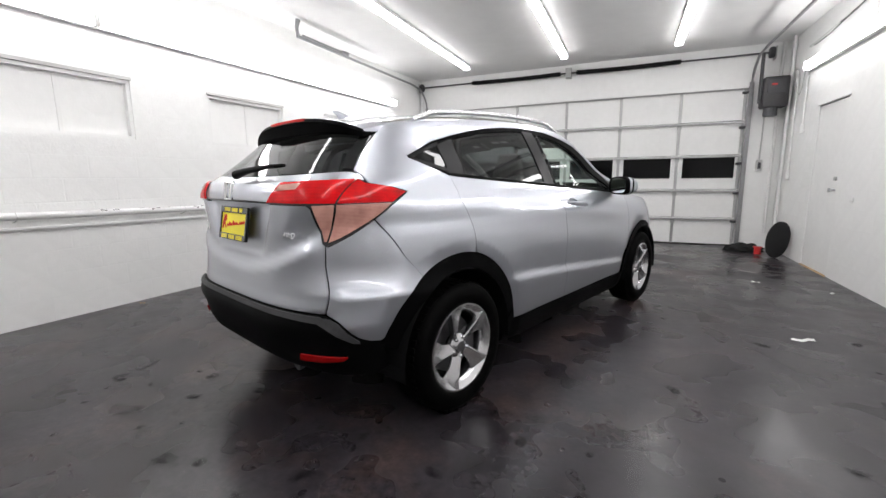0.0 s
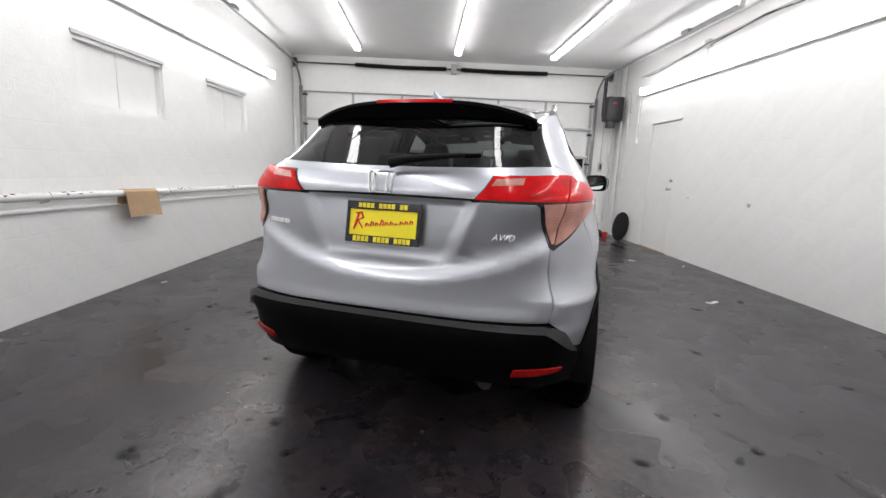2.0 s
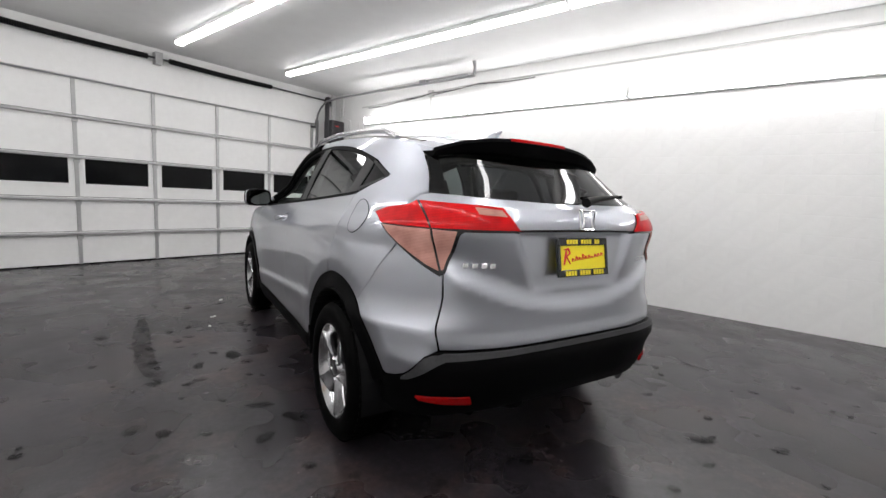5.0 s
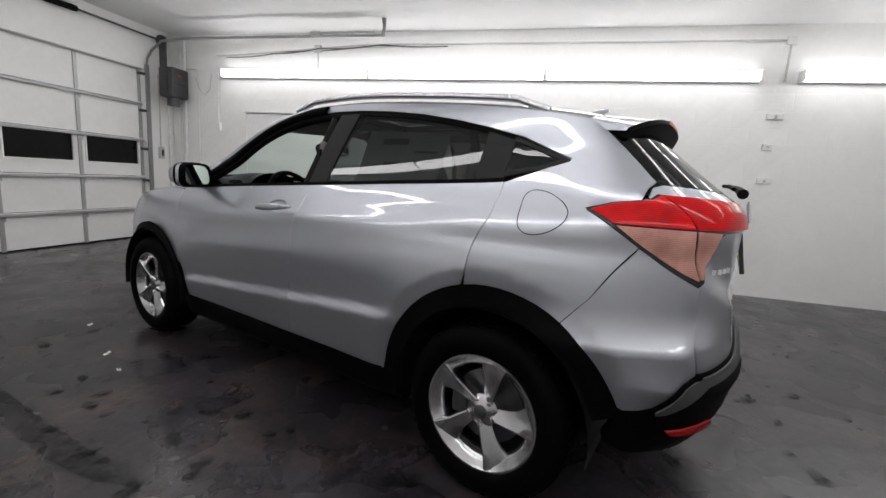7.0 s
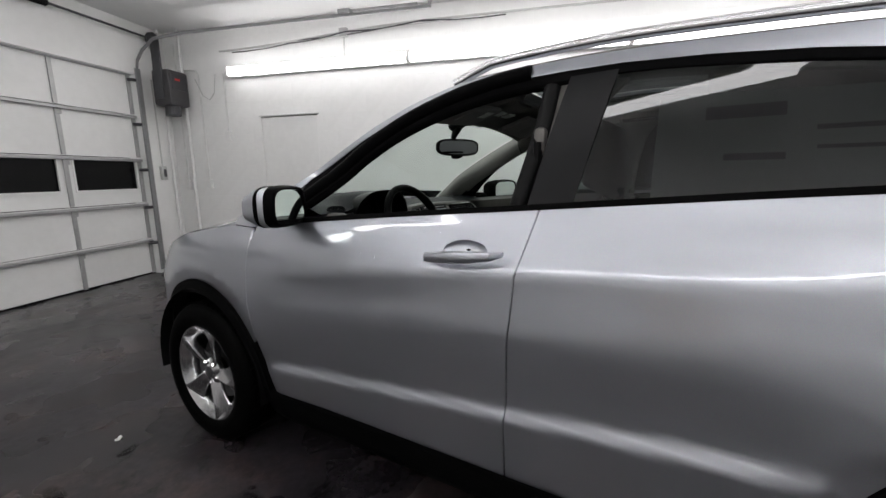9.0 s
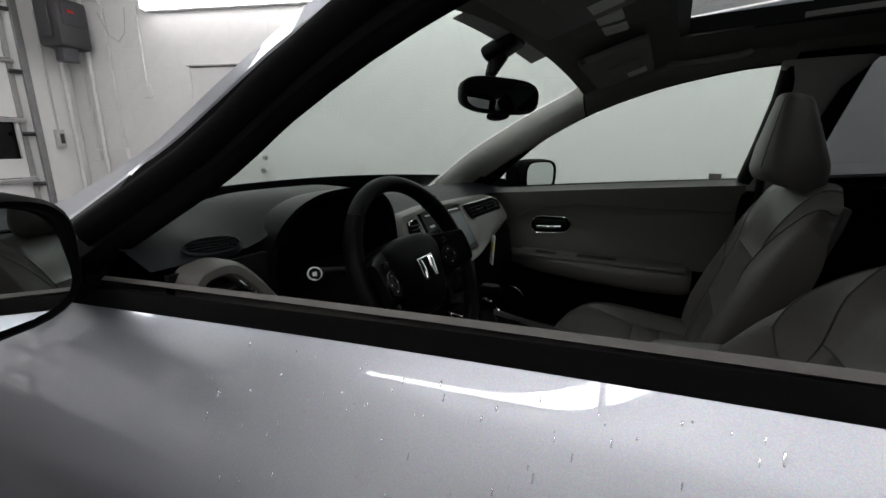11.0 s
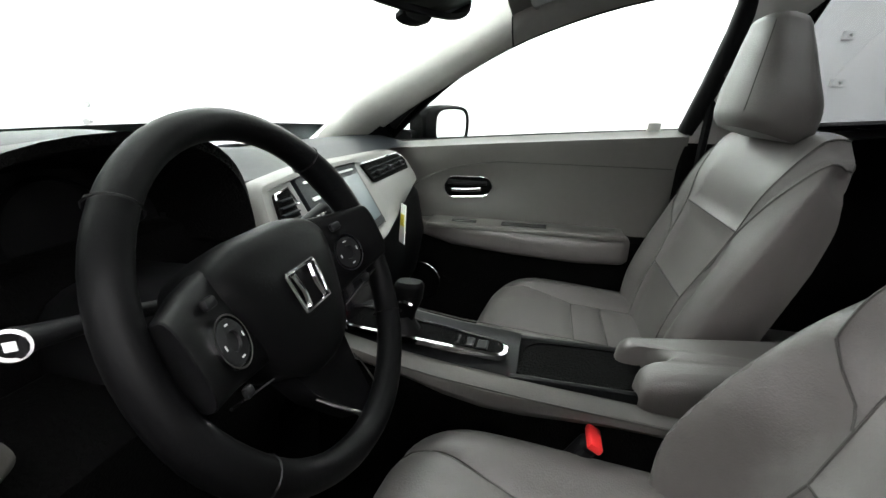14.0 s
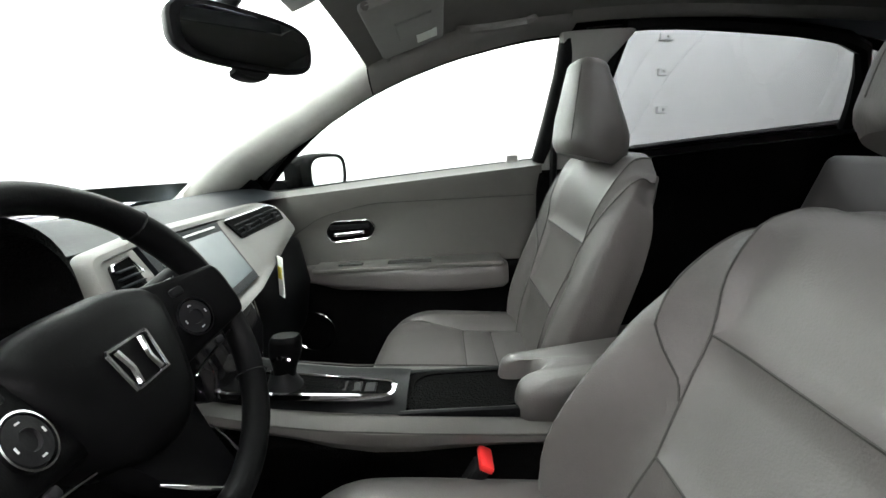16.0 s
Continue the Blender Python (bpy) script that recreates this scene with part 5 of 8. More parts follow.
# inner lining of doors and quarters
for s in BOTH:
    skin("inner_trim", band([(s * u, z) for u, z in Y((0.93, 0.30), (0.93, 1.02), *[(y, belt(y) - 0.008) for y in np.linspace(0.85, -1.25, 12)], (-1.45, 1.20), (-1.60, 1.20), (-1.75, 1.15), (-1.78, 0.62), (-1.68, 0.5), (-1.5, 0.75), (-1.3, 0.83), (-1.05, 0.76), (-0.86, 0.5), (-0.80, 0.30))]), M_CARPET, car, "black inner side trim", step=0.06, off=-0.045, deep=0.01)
    # pillars inside: windscreen, centre, rear
    def along(pts, a, b, nm, mat, lab=""):
        bm = bmesh.new()
        rings(bm, [oval((s * x, y, z), (s * 1, 0, 0), (0, 0.75, 0.65), a, b, 2.4, 14) for x, y, z in pts])
        part(nm, bm, mat, car, lab, True)
    if s < 0:
        ap = [(wide(y, roof_edge(y)) - 0.046, y - 0.012, roof_edge(y) - 0.022) for y in np.linspace(1.02, 0.30, 9)]
        along(ap, 0.022, 0.032, "windscreen_pillar_trim", M_PILLAR, "warm grey windscreen pillar trim")
    rl = []
    for y in np.linspace(0.33 if s < 0 else -0.20, -1.5, 14):
        z = roof_edge(y)
        rl.append((wide(y, z) - 0.050, y, z - 0.020))
    bm = bmesh.new()
    rings(bm, [oval((s * x, y, z), (s * 0.8, 0, 0.6), (-s * 0.6, 0, 0.8), 0.030, 0.040, 2.4, 14) for x, y, z in rl])
    part("roof_side_trim", bm, M_HEAD, car, "grey roof side trim", True)
    bm = bmesh.new()
    rings(bm, [oval((s * x, y - (0.03 if s < 0 else 0), z), (s * 1, 0, 0), (0, 1, 0), 0.022, w, 3, 14) for x, y, z, w in ((0.715, -0.215, 1.08, 0.058), (0.70, -0.225, 1.16, 0.050), (0.655, -0.245, 1.28, 0.054), (0.60, -0.268, 1.39, 0.066), (0.56, -0.29, 1.46, 0.105))])
    # one trim: pale where lit, darker on the driver's side for its shade
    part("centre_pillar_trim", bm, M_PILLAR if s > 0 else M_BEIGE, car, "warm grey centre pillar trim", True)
    part("lower_pillar_trim", boxed(s * 0.70 - 0.03, s * 0.70 + 0.03, -0.31, -0.15, 0.34, 1.09, 0.02), M_CARPET, car)
    bm = bmesh.new()
    rings(bm, [oval((s * x, y, z), (s * 1, 0, 0), (0, 1, 0.3), 0.02, w, 3, 12) for x, y, z, w in ((0.66, -1.32, 1.12, 0.10), (0.585, -1.40, 1.28, 0.11), (0.535, -1.42, 1.39, 0.09))])
    part("rear_pillar_trim", bm, M_BLACK, car, "", True)
    part("seat_belt", tubed([(s * 0.675, -0.205, 1.30), (s * 0.672, -0.20, 1.1), (s * 0.672, -0.19, 0.6)], 0.012, 6), M_BLACK, car, "black seat belt", True)
    part("belt_anchor", boxed(s * 0.65 - 0.02, s * 0.65 + 0.02, -0.225, -0.19, 1.26, 1.34, 0.012), M_BEIGE, car, smooth=True)

# passenger side: one broad trim from the dash up the windscreen pillar, on along the roof
def side_trim(y):
    z1 = roof_edge(y)
    z0 = max(w_top(y) - 0.014, z1 - 0.125)
    x0, x1 = wide(y, z0), wide(y, z1)
    e = top_point(0.90 + 0.075 * smooth(0.28, 0.42, y), y) - Vector((0, 0, 0.012 + 0.030 * smooth(0.36, 0.15, y)))
    a, b = Vector((x0 - 0.030, y, z0)), Vector((x0 - 0.056, y, z0 + 0.004))
    c = Vector((x1 - 0.078, y, z1 - 0.062))
    rows = [a, (a + b) / 2 - Vector((0, 0, 0.004)), b]
    for k in np.linspace(0.12, 1, 8):
        p = (1 - k) ** 2 * b + 2 * k * (1 - k) * c + k * k * e
        rows.append(p)
    return rows


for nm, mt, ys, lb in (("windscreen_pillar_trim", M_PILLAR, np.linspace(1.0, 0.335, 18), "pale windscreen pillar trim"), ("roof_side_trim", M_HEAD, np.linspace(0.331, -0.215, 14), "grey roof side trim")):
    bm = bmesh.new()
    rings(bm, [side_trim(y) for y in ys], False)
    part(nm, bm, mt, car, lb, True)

# headliner with the sunroof opening
HL = 0.030
for nm, y0, y1, a0, a1 in (("headliner", 0.07, 0.33, -0.93, 0.93), ("headliner", -1.5, -0.60, -0.93, 0.93), ("headliner", -0.60, 0.07, -0.93, -0.62), ("headliner", -0.60, 0.07, 0.62, 0.93)):
    sheet(nm, y0, y1, a0, a1, M_HEAD, "grey fabric headliner", ny=8, na=12, lift=-HL - 0.012, thick=0.012)
bm = bmesh.new()
for (y0, y1, a0, a1) in ((0.05, 0.075, -0.64, 0.64), (-0.61, -0.59, -0.64, 0.64), (-0.6, 0.06, -0.645, -0.615), (-0.6, 0.06, 0.615, 0.645)):
    vs = [[top_point(a, y) - Vector((0, 0, h)) for y, a in ((y0, a0), (y0, a1), (y1, a1), (y1, a0))] for h in (0.008, HL + 0.016)]
    rings(bm, vs)
part("sunroof_frame", bm, M_BLACK, sunroof)


# seats
def padded(name, poly, surface, mat, parent, label="", step=0.016, sink=0.008, soft=0.011):
    """One upholstered panel: an outline on a surface, filled, and sunk towards its seams."""
    ring = dense(poly, step)
    a = np.array(ring)
    gx, gz = np.meshgrid(np.arange(a[:, 0].min(), a[:, 0].max(), step), np.arange(a[:, 1].min(), a[:, 1].max(), step))
    gx[::2] += step / 2
    gx, gz = gx.ravel(), gz.ravel()
    ok = inside(ring, gx, gz)
    gx, gz = gx[ok], gz[ok]
    ok = edge_far(ring, gx, gz) > step * 0.5
    pts = [Vector(p) for p in ring] + [Vector((p, q)) for p, q in zip(gx[ok], gz[ok])]
    n = len(ring)
    vs, es, fs, *_ = mathutils.geometry.delaunay_2d_cdt(pts, [(k, (k + 1) % n) for k in range(n)], [list(range(n))], 1, 1e-6)
    far = edge_far(ring, np.array([v.x for v in vs]), np.array([v.y for v in vs]))
    h = 0.003
    bm = bmesh.new()
    bv = []
    for v, d in zip(vs, far):
        nn = (surface(v.x + h, v.y) - surface(v.x - h, v.y)).cross(surface(v.x, v.y + h) - surface(v.x, v.y - h)).normalized()
        bv.append(bm.verts.new(surface(v.x, v.y) - nn * sink * math.exp(-d / soft)))
    for f in fs:
        bm.faces.new([bv[k] for k in f])
    return part(name, bm, mat, parent, label, True)


def flip(poly):
    return [(-u, v) for u, v in poly[::-1]]


def seat(cx, dy, name, label, lean, foot, wing, slide, low, rest, top, lift):
    e = holder(name, label, (cx, dy, 0))
    B = pose(0, foot, 0.60 - low, lean, 0, 0)
    f = lambda x, y, z: tuple(B @ Vector((x, y, z)))
    ax, ay = (1, 0, 0), tuple(B.to_3x3() @ Vector((0, 1, 0)))
    px = curve((0, 0), (0.10, 0.10), (0.15, 0.150), (0.18, 0.178), (0.22, 0.208), (0.26, 0.238), (0.30, 0.254), (0.36, 0.256), (0.42, 0.243))
    py = curve((0, 0.0), (0.10, 0.0), (0.15, 0.005), (0.18, 0.028), (0.22, 0.052), (0.26, 0.038), (0.30, 0.005), (0.36, -0.040), (0.42, -0.088))
    wd = curve((-0.02, 0.90), (0.14, 1.0), (0.33, 1.0), (0.44, 0.5 + 0.5 * top), (0.53, top), (0.60, 0.9 * top), (0.68, 0.8 * top))
    bd = curve((-0.02, 0.7 * wing), (0.12, wing), (0.20, 0.98 * wing), (0.32, 0.84 * wing), (0.42, 0.55 * wing), (0.52, 0.28 * wing), (0.60, 0.15), (0.68, 0.05))
    cy = curve((-0.02, 0.0), (0.15, 0.016), (0.33, 0.004), (0.46, -0.006), (0.53, -0.017), (0.575, -0.031), (0.61, -0.050), (0.68, -0.098))
    cz = curve((-0.02, -0.02), (0.50, 0.50), (0.56, 0.552), (0.60, 0.574), (0.64, 0.580), (0.68, 0.576))

    def back(u, v):
        a = min(abs(u), 0.42)
        y = py(a)
        x = px(a) * wd(v)
        fr = y * bd(v) if y > 0 else y * (1 - 0.40 * smooth(0.40, 0.64, v))
        pad = (1 - smooth(-0.010, 0.022, a - 0.159 - 0.26 * max(0.0, v - 0.37))) * smooth(0.37, 0.46, v)
        return Vector(f(math.copysign(x, u), cy(v) * (1 - 0.40 * smooth(0.22, 0.42, a)) + fr + pad * 0.008, cz(v) + (0.016 * pad - 0.012 - 0.075 * max(0.0, a - 0.10) ** 2 / 0.09) * smooth(0.42, 0.60, v)))

    padded("back_insert", [(-0.122, 0.0), (0.122, 0.0), (0.118, 0.198), (-0.118, 0.198)], back, M_LEATHER, e)
    padded("back_insert", [(-0.119, 0.200), (0.119, 0.200), (0.158, 0.368), (-0.158, 0.368)], back, M_LEATHER, e)
    padded("shoulder_pad", [(-0.159, 0.371), (0.159, 0.371), (0.174, 0.43), (0.205, 0.55), (0.219, 0.642), (-0.219, 0.642), (-0.205, 0.55), (-0.174, 0.43)], back, M_LEATHER, e)
    bolster = [(0.124, 0.0), (0.30, -0.015), (0.42, 0.0), (0.41, 0.36), (0.392, 0.48), (0.382, 0.56), (0.368, 0.602), (0.345, 0.626), (0.316, 0.635), (0.282, 0.58), (0.252, 0.50), (0.226, 0.42), (0.200, 0.345), (0.139, 0.272), (0.121, 0.200)]
    upper = [(0.141, 0.275), (0.199, 0.349), (0.224, 0.42), (0.250, 0.50), (0.280, 0.58), (0.312, 0.635), (0.270, 0.642), (0.222, 0.642), (0.208, 0.55), (0.177, 0.43), (0.162, 0.372)]
    for q in (bolster, flip(bolster)):
        padded("back_bolster", q, back, M_LEATHER, e)
    for q in (upper, flip(upper)):
        padded("back_wing", q, back, M_PERF, e, "perforated grey leather")
    seams = [[(-0.119, 0.199), (0, 0.199), (0.119, 0.199)], [(-0.158, 0.3695), (0, 0.3695), (0.158, 0.3695)]]
    for s in BOTH:
        seams += [[(s * 0.123, 0.0), (s * 0.120, 0.199), (s * 0.160, 0.3695), (s * 0.1755, 0.43), (s * 0.2065, 0.55), (s * 0.2205, 0.642)],
                  [(s * 0.140, 0.273), (s * 0.1995, 0.347), (s * 0.225, 0.42), (s * 0.251, 0.50), (s * 0.281, 0.58), (s * 0.314, 0.635)]]
    for q in seams:
        fine = [(a[0] + (b[0] - a[0]) * k / 6, a[1] + (b[1] - a[1]) * k / 6) for a, b in zip(q, q[1:]) for k in range(6)] + q[-1:]
        h = 0.003
        line = []
        for u, v in fine:
            nn = (back(u + h, v) - back(u - h, v)).cross(back(u, v + h) - back(u, v - h)).normalized()
            line.append(back(u, v) - nn * 0.0085)
        part("seam", tubed(line, 0.0018, 5), M_SEAM, e)
    part("seat_back_shell", pillowed([(f(0, -0.060, 0.0), 0.21, 0.050), (f(0, -0.062, 0.25), 0.225, 0.058), (f(0, -0.060, 0.42), 0.205, 0.048), (f(0, -0.066, 0.505), 0.198, 0.042), (f(0, -0.072, 0.535), 0.182, 0.034)], ax, ay, 3.2, 26, 0.6), M_LEATHER, e, smooth=True)

    # cushion: insert, flaring front pad, bolsters
    vy = curve((-0.16, -0.16), (0.28, 0.28), (0.33, 0.325), (0.37, 0.350), (0.41, 0.362), (0.48, 0.360))
    vz = curve((-0.16, -0.022), (0.0, -0.008), (0.20, 0.006), (0.27, 0.004), (0.32, -0.006), (0.36, -0.026), (0.40, -0.058), (0.48, -0.130))
    qx = curve((0, 0), (0.10, 0.10), (0.15, 0.149), (0.19, 0.186), (0.23, 0.220), (0.27, 0.243), (0.32, 0.252), (0.40, 0.248))
    qz = curve((0, 0.0), (0.10, 0.0), (0.15, 0.010), (0.19, 0.022), (0.23, 0.018), (0.27, -0.008), (0.32, -0.050), (0.40, -0.125))

    def base(u, v):
        a = min(abs(u), 0.40)
        w = 1 - 0.12 * smooth(0.20, 0.42, v)
        k = 1 - 0.6 * smooth(0.20, 0.34, v) if qz(a) > 0 else 1
        return Vector((math.copysign(qx(a) * w, u), slide + vy(v) - 0.05 * (a / 0.3) ** 2 * smooth(0.18, 0.36, v), 0.652 + vz(v) + qz(a) * k))
    padded("cushion_insert", [(-0.125, -0.16), (0.125, -0.16), (0.120, 0.02), (-0.120, 0.02)], base, M_LEATHER, e)
    padded("cushion_insert", [(-0.120, 0.022), (0.120, 0.022), (0.118, 0.10), (-0.118, 0.10)], base, M_LEATHER, e)
    padded("cushion_front", [(-0.118, 0.102), (0.118, 0.102), (0.205, 0.33), (0.215, 0.48), (-0.215, 0.48), (-0.205, 0.33)], base, M_LEATHER, e)
    side = [(0.127, -0.16), (0.40, -0.16), (0.40, 0.48), (0.217, 0.48), (0.207, 0.33), (0.120, 0.102), (0.122, 0.02)]
    for q in (side, flip(side)):
        padded("cushion_bolster", q, base, M_LEATHER, e)
    for q in ([(-0.120, 0.101), (0, 0.101), (0.120, 0.101)], [(-0.12, 0.021), (0, 0.021), (0.12, 0.021)], [(0.126, -0.16), (0.121, 0.02), (0.119, 0.101), (0.206, 0.33), (0.216, 0.48)], [(-0.126, -0.16), (-0.121, 0.02), (-0.119, 0.101), (-0.206, 0.33), (-0.216, 0.48)]):
        fine = [(a[0] + (b[0] - a[0]) * k / 6, a[1] + (b[1] - a[1]) * k / 6) for a, b in zip(q, q[1:]) for k in range(6)] + q[-1:]
        part("seam", tubed([base(u, v) - Vector((0, 0, 0.0085)) for u, v in fine], 0.0018, 5), M_SEAM, e)
    part("seat_base", boxed(-0.21, 0.21, -0.16 + slide, 0.29 + slide, 0.36, 0.56, 0.03), M_CARPET, e)
    for s in BOTH:
        part("headrest_post", tubed([f(s * 0.06, -0.075, 0.52), f(s * 0.06, min(rest, 0.0), lift + 0.62)], 0.007, 8), M_CHROME, e)
    # wedge-shaped headrest: upright face, back that slopes forward to a narrow top
    hr = curve((0.588, 0.118), (0.605, 0.122), (0.64, 0.124), (0.69, 0.111), (0.73, 0.101), (0.765, 0.088))
    hb = curve((0.588, 0.072), (0.605, 0.077), (0.64, 0.076), (0.69, 0.062), (0.73, 0.049), (0.765, 0.037))
    hc = curve((0.588, -0.008), (0.64, 0.002), (0.69, 0.020), (0.73, 0.036), (0.765, 0.050))
    part("headrest", pillowed([(f(0, rest + hc(z), lift + z), hr(z), hb(z)) for z in np.linspace(0.608, 0.765, 12)], ax, ay, 2.7, 60, 0.55), M_LEATHER, e, smooth=True)
    for s in BOTH:
        line = []
        for z in np.linspace(0.606, 0.765, 10):
            x = 0.66 * hr(z)
            line.append(f(s * x, rest + hc(z) + hb(z) * (1 - 0.66 ** 2.7) ** (1 / 2.7) - 0.0004, lift + z))
        part("seam", tubed(line, 0.0014, 5), M_SEAM, e)
    return e


seat(0.365, 0.01, "front_seat", "grey leather front passenger seat with headrest", 17, -0.058, 0.6, 0.0, 0.0, 0.022, 0.97, -0.022)
driver = seat(-0.335, 0.0, "front_seat", "grey leather driver's seat with headrest", 26, -0.040, 2.0, 0.085, 0.015, 0.012, 0.92, 0.055)
bk = holder("buckle", "red seat belt buckle beside the driver's seat", (-0.096, 0.104, 0.690), (30, 0, 0))
part("buckle_body", boxed(-0.018, 0.018, -0.014, 0.014, -0.16, -0.012, 0.008), M_BLACK, bk)
part("release_button", boxed(-0.025, 0.025, -0.012, 0.012, -0.010, 0.003, 0.004), M_BUCKLE, bk, smooth=True)
bk = holder("buckle", "red seat belt buckle beside the passenger seat", (0.155, 0.06, 0.62), (12, 0, 0))
part("buckle_body", boxed(-0.018, 0.018, -0.014, 0.014, -0.16, -0.012, 0.008), M_BLACK, bk)
part("release_button", boxed(-0.019, 0.019, -0.012, 0.012, -0.012, 0.008, 0.005), M_BUCKLE, bk, smooth=True)

# rear bench
rs = holder("rear_seat", "grey leather rear bench seat with headrests")
for cx, w in ((-0.36, 0.27), (0.36, 0.27), (0, 0.11)):
    part("backrest", pillowed([((cx, -0.90, 0.60), w, 0.07), ((cx, -0.97, 0.85), w, 0.075), ((cx, -1.03, 1.06), w * 0.94, 0.06)], (1, 0, 0), (0, 0.96, 0.25), 4, 24), M_LEATHER, rs, smooth=True)
    part("cushion", pillowed([((cx, -0.42, 0.53), w, 0.07), ((cx, -0.65, 0.53), w, 0.075), ((cx, -0.86, 0.52), w, 0.07)], (1, 0, 0), (0, 0, 1), 4, 24), M_LEATHER, rs, smooth=True)
    if w > 0.2:
        part("headrest", pillowed([((cx, -1.04, 1.135), 0.125, 0.05), ((cx, -1.05, 1.20), 0.13, 0.055), ((cx, -1.06, 1.245), 0.11, 0.04)], (1, 0, 0), (0, 0.96, 0.25), 3, 22, 0.7), M_LEATHER, rs, smooth=True)
part("load_floor", boxed(-0.62, 0.62, -1.88, -1.02, 0.58, 0.64, 0.01), M_CARPET, car)
part("cabin_floor", boxed(-0.73, 0.73, -1.0, 1.15, 0.34, 0.37), M_CARPET, car, "black carpeted cabin floor")
part("cargo_cover", boxed(-0.60, 0.60, -1.80, -1.10, 0.98, 1.0, 0.006), M_CARPET, car)

# dashboard
dash = holder("dashboard", "black soft dashboard with warm grey centre trim")


def dash_top(x, k):
    """Rows across the dash pad from the screen to the driver."""
    c = 1 - (abs(x) / 0.72) ** 2.5
    hump = math.exp(-((x + 0.345) / 0.17) ** 4)
    yy = (1.10, 0.98, 0.86, 0.76, 0.68, 0.625, 0.605, 0.62)[k]
    zz = (1.02, 1.085, 1.112, 1.112, 1.098, 1.078, 1.05, 0.98)[k]
    right = smooth(-0.2, 0.3, x)
    zz -= 0.03 * right * (1 if k > 1 else 0.6)
    if k >= 2:
        zz += hump * (0.030, 0.040, 0.052, 0.062, 0.03, 0.0)[k - 2]
    if k >= 4:
        r = smooth(-0.21, -0.13, x)
        yy, zz = yy + ((0.715, 0.662)[k - 4] - yy) * r if k < 6 else yy, zz + ((1.082, 1.070)[k - 4] - 0.010 * right - zz) * r if k < 6 else zz
    yy += 0.05 * c if k < 2 else 0
    return Vector((x, yy, zz))


bm = bmesh.new()
xs = np.linspace(-0.715, 0.70, 60)
rings(bm, [[dash_top(x, k) for x in xs] for k in range(6)], False)
part("dash_pad", bm, M_SOFT, dash, "black soft dash pad", True)
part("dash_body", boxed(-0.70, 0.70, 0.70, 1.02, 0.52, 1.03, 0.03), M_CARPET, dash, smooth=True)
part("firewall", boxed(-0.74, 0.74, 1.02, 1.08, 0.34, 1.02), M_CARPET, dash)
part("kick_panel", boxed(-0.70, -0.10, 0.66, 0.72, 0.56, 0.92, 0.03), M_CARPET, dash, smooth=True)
part("glove_box", pillowed([((0.40, 0.69, 0.66), 0.27, 0.08), ((0.40, 0.66, 0.78), 0.285, 0.07), ((0.40, 0.67, 0.90), 0.285, 0.06)], (1, 0, 0), (0, 1, 0), 5, 28), M_CONS, dash, smooth=True)

# instrument hood and cavity
bm = bmesh.new()
arch_o, arch_i, arch_b = [], [], []
for k in range(25):
    t = math.pi * k / 24
    co, si = math.cos(t), math.sin(t)
    px = -0.367 - 0.186 * math.copysign(abs(co) ** 0.8, co)
    pz = 1.0 + 0.158 * abs(si) ** 0.75
    arch_o.append((px, 0.612 - 0.02 * abs(si), pz))
    arch_i.append((-0.367 + (px + 0.367) * 0.955, 0.600, 1.0 + (pz - 1.0) * 0.93))
    arch_b.append((-0.367 + (px + 0.367) * 0.86, 0.74, 1.0 + (pz - 1.0) * 0.72))
rings(bm, [[Vector((p[0], p[1] + 0.09, p[2] - 0.012)) for p in arch_o], [Vector(p) for p in arch_o], ], False)
part("instrument_hood", bm, M_CONS, dash, "black instrument hood", True)
bm = bmesh.new()
rings(bm, [[Vector(p) for p in arch_o], [Vector(p) for p in arch_i], [Vector(p) for p in arch_b]], False)
# inside of the hood, its shade put into the near-black colour
part("hood_lining", bm, M_CARPET, dash, "", True)
bm = bmesh.new()
bm.faces.new([bm.verts.new(p) for p in arch_b])
part("instrument_panel", bm, M_BLACK, dash, "dark unlit instrument panel")
for cx in (-0.345, -0.455, -0.245):
    bm = bmesh.new()
    r = 0.058 if cx == -0.345 else 0.042
    lathe(bm, [(r, 0), (r * 0.93, -0.008), (r * 0.9, 0)], 28, pose(cx, 0.735, 1.05, 0, 0, 90))
    part("gauge_ring", bm, M_BLACK, dash, smooth=True)
part("column_cover", pillowed([((-0.33, 0.72, 0.93), 0.09, 0.07), ((-0.33, 0.60, 0.955), 0.06, 0.055), ((-0.33, 0.50, 0.985), 0.045, 0.042)], (1, 0, 0), (0, 0.35, 0.94), 3, 20, 0.3), M_BLACK, dash, smooth=True)
part("lower_panel", pillowed([((-0.35, 0.70, 0.90), 0.26, 0.05), ((-0.35, 0.66, 0.86), 0.27, 0.06), ((-0.35, 0.69, 0.66), 0.27, 0.05)], (1, 0, 0), (0, 1, 0), 4, 24), M_CARPET, dash, smooth=True)


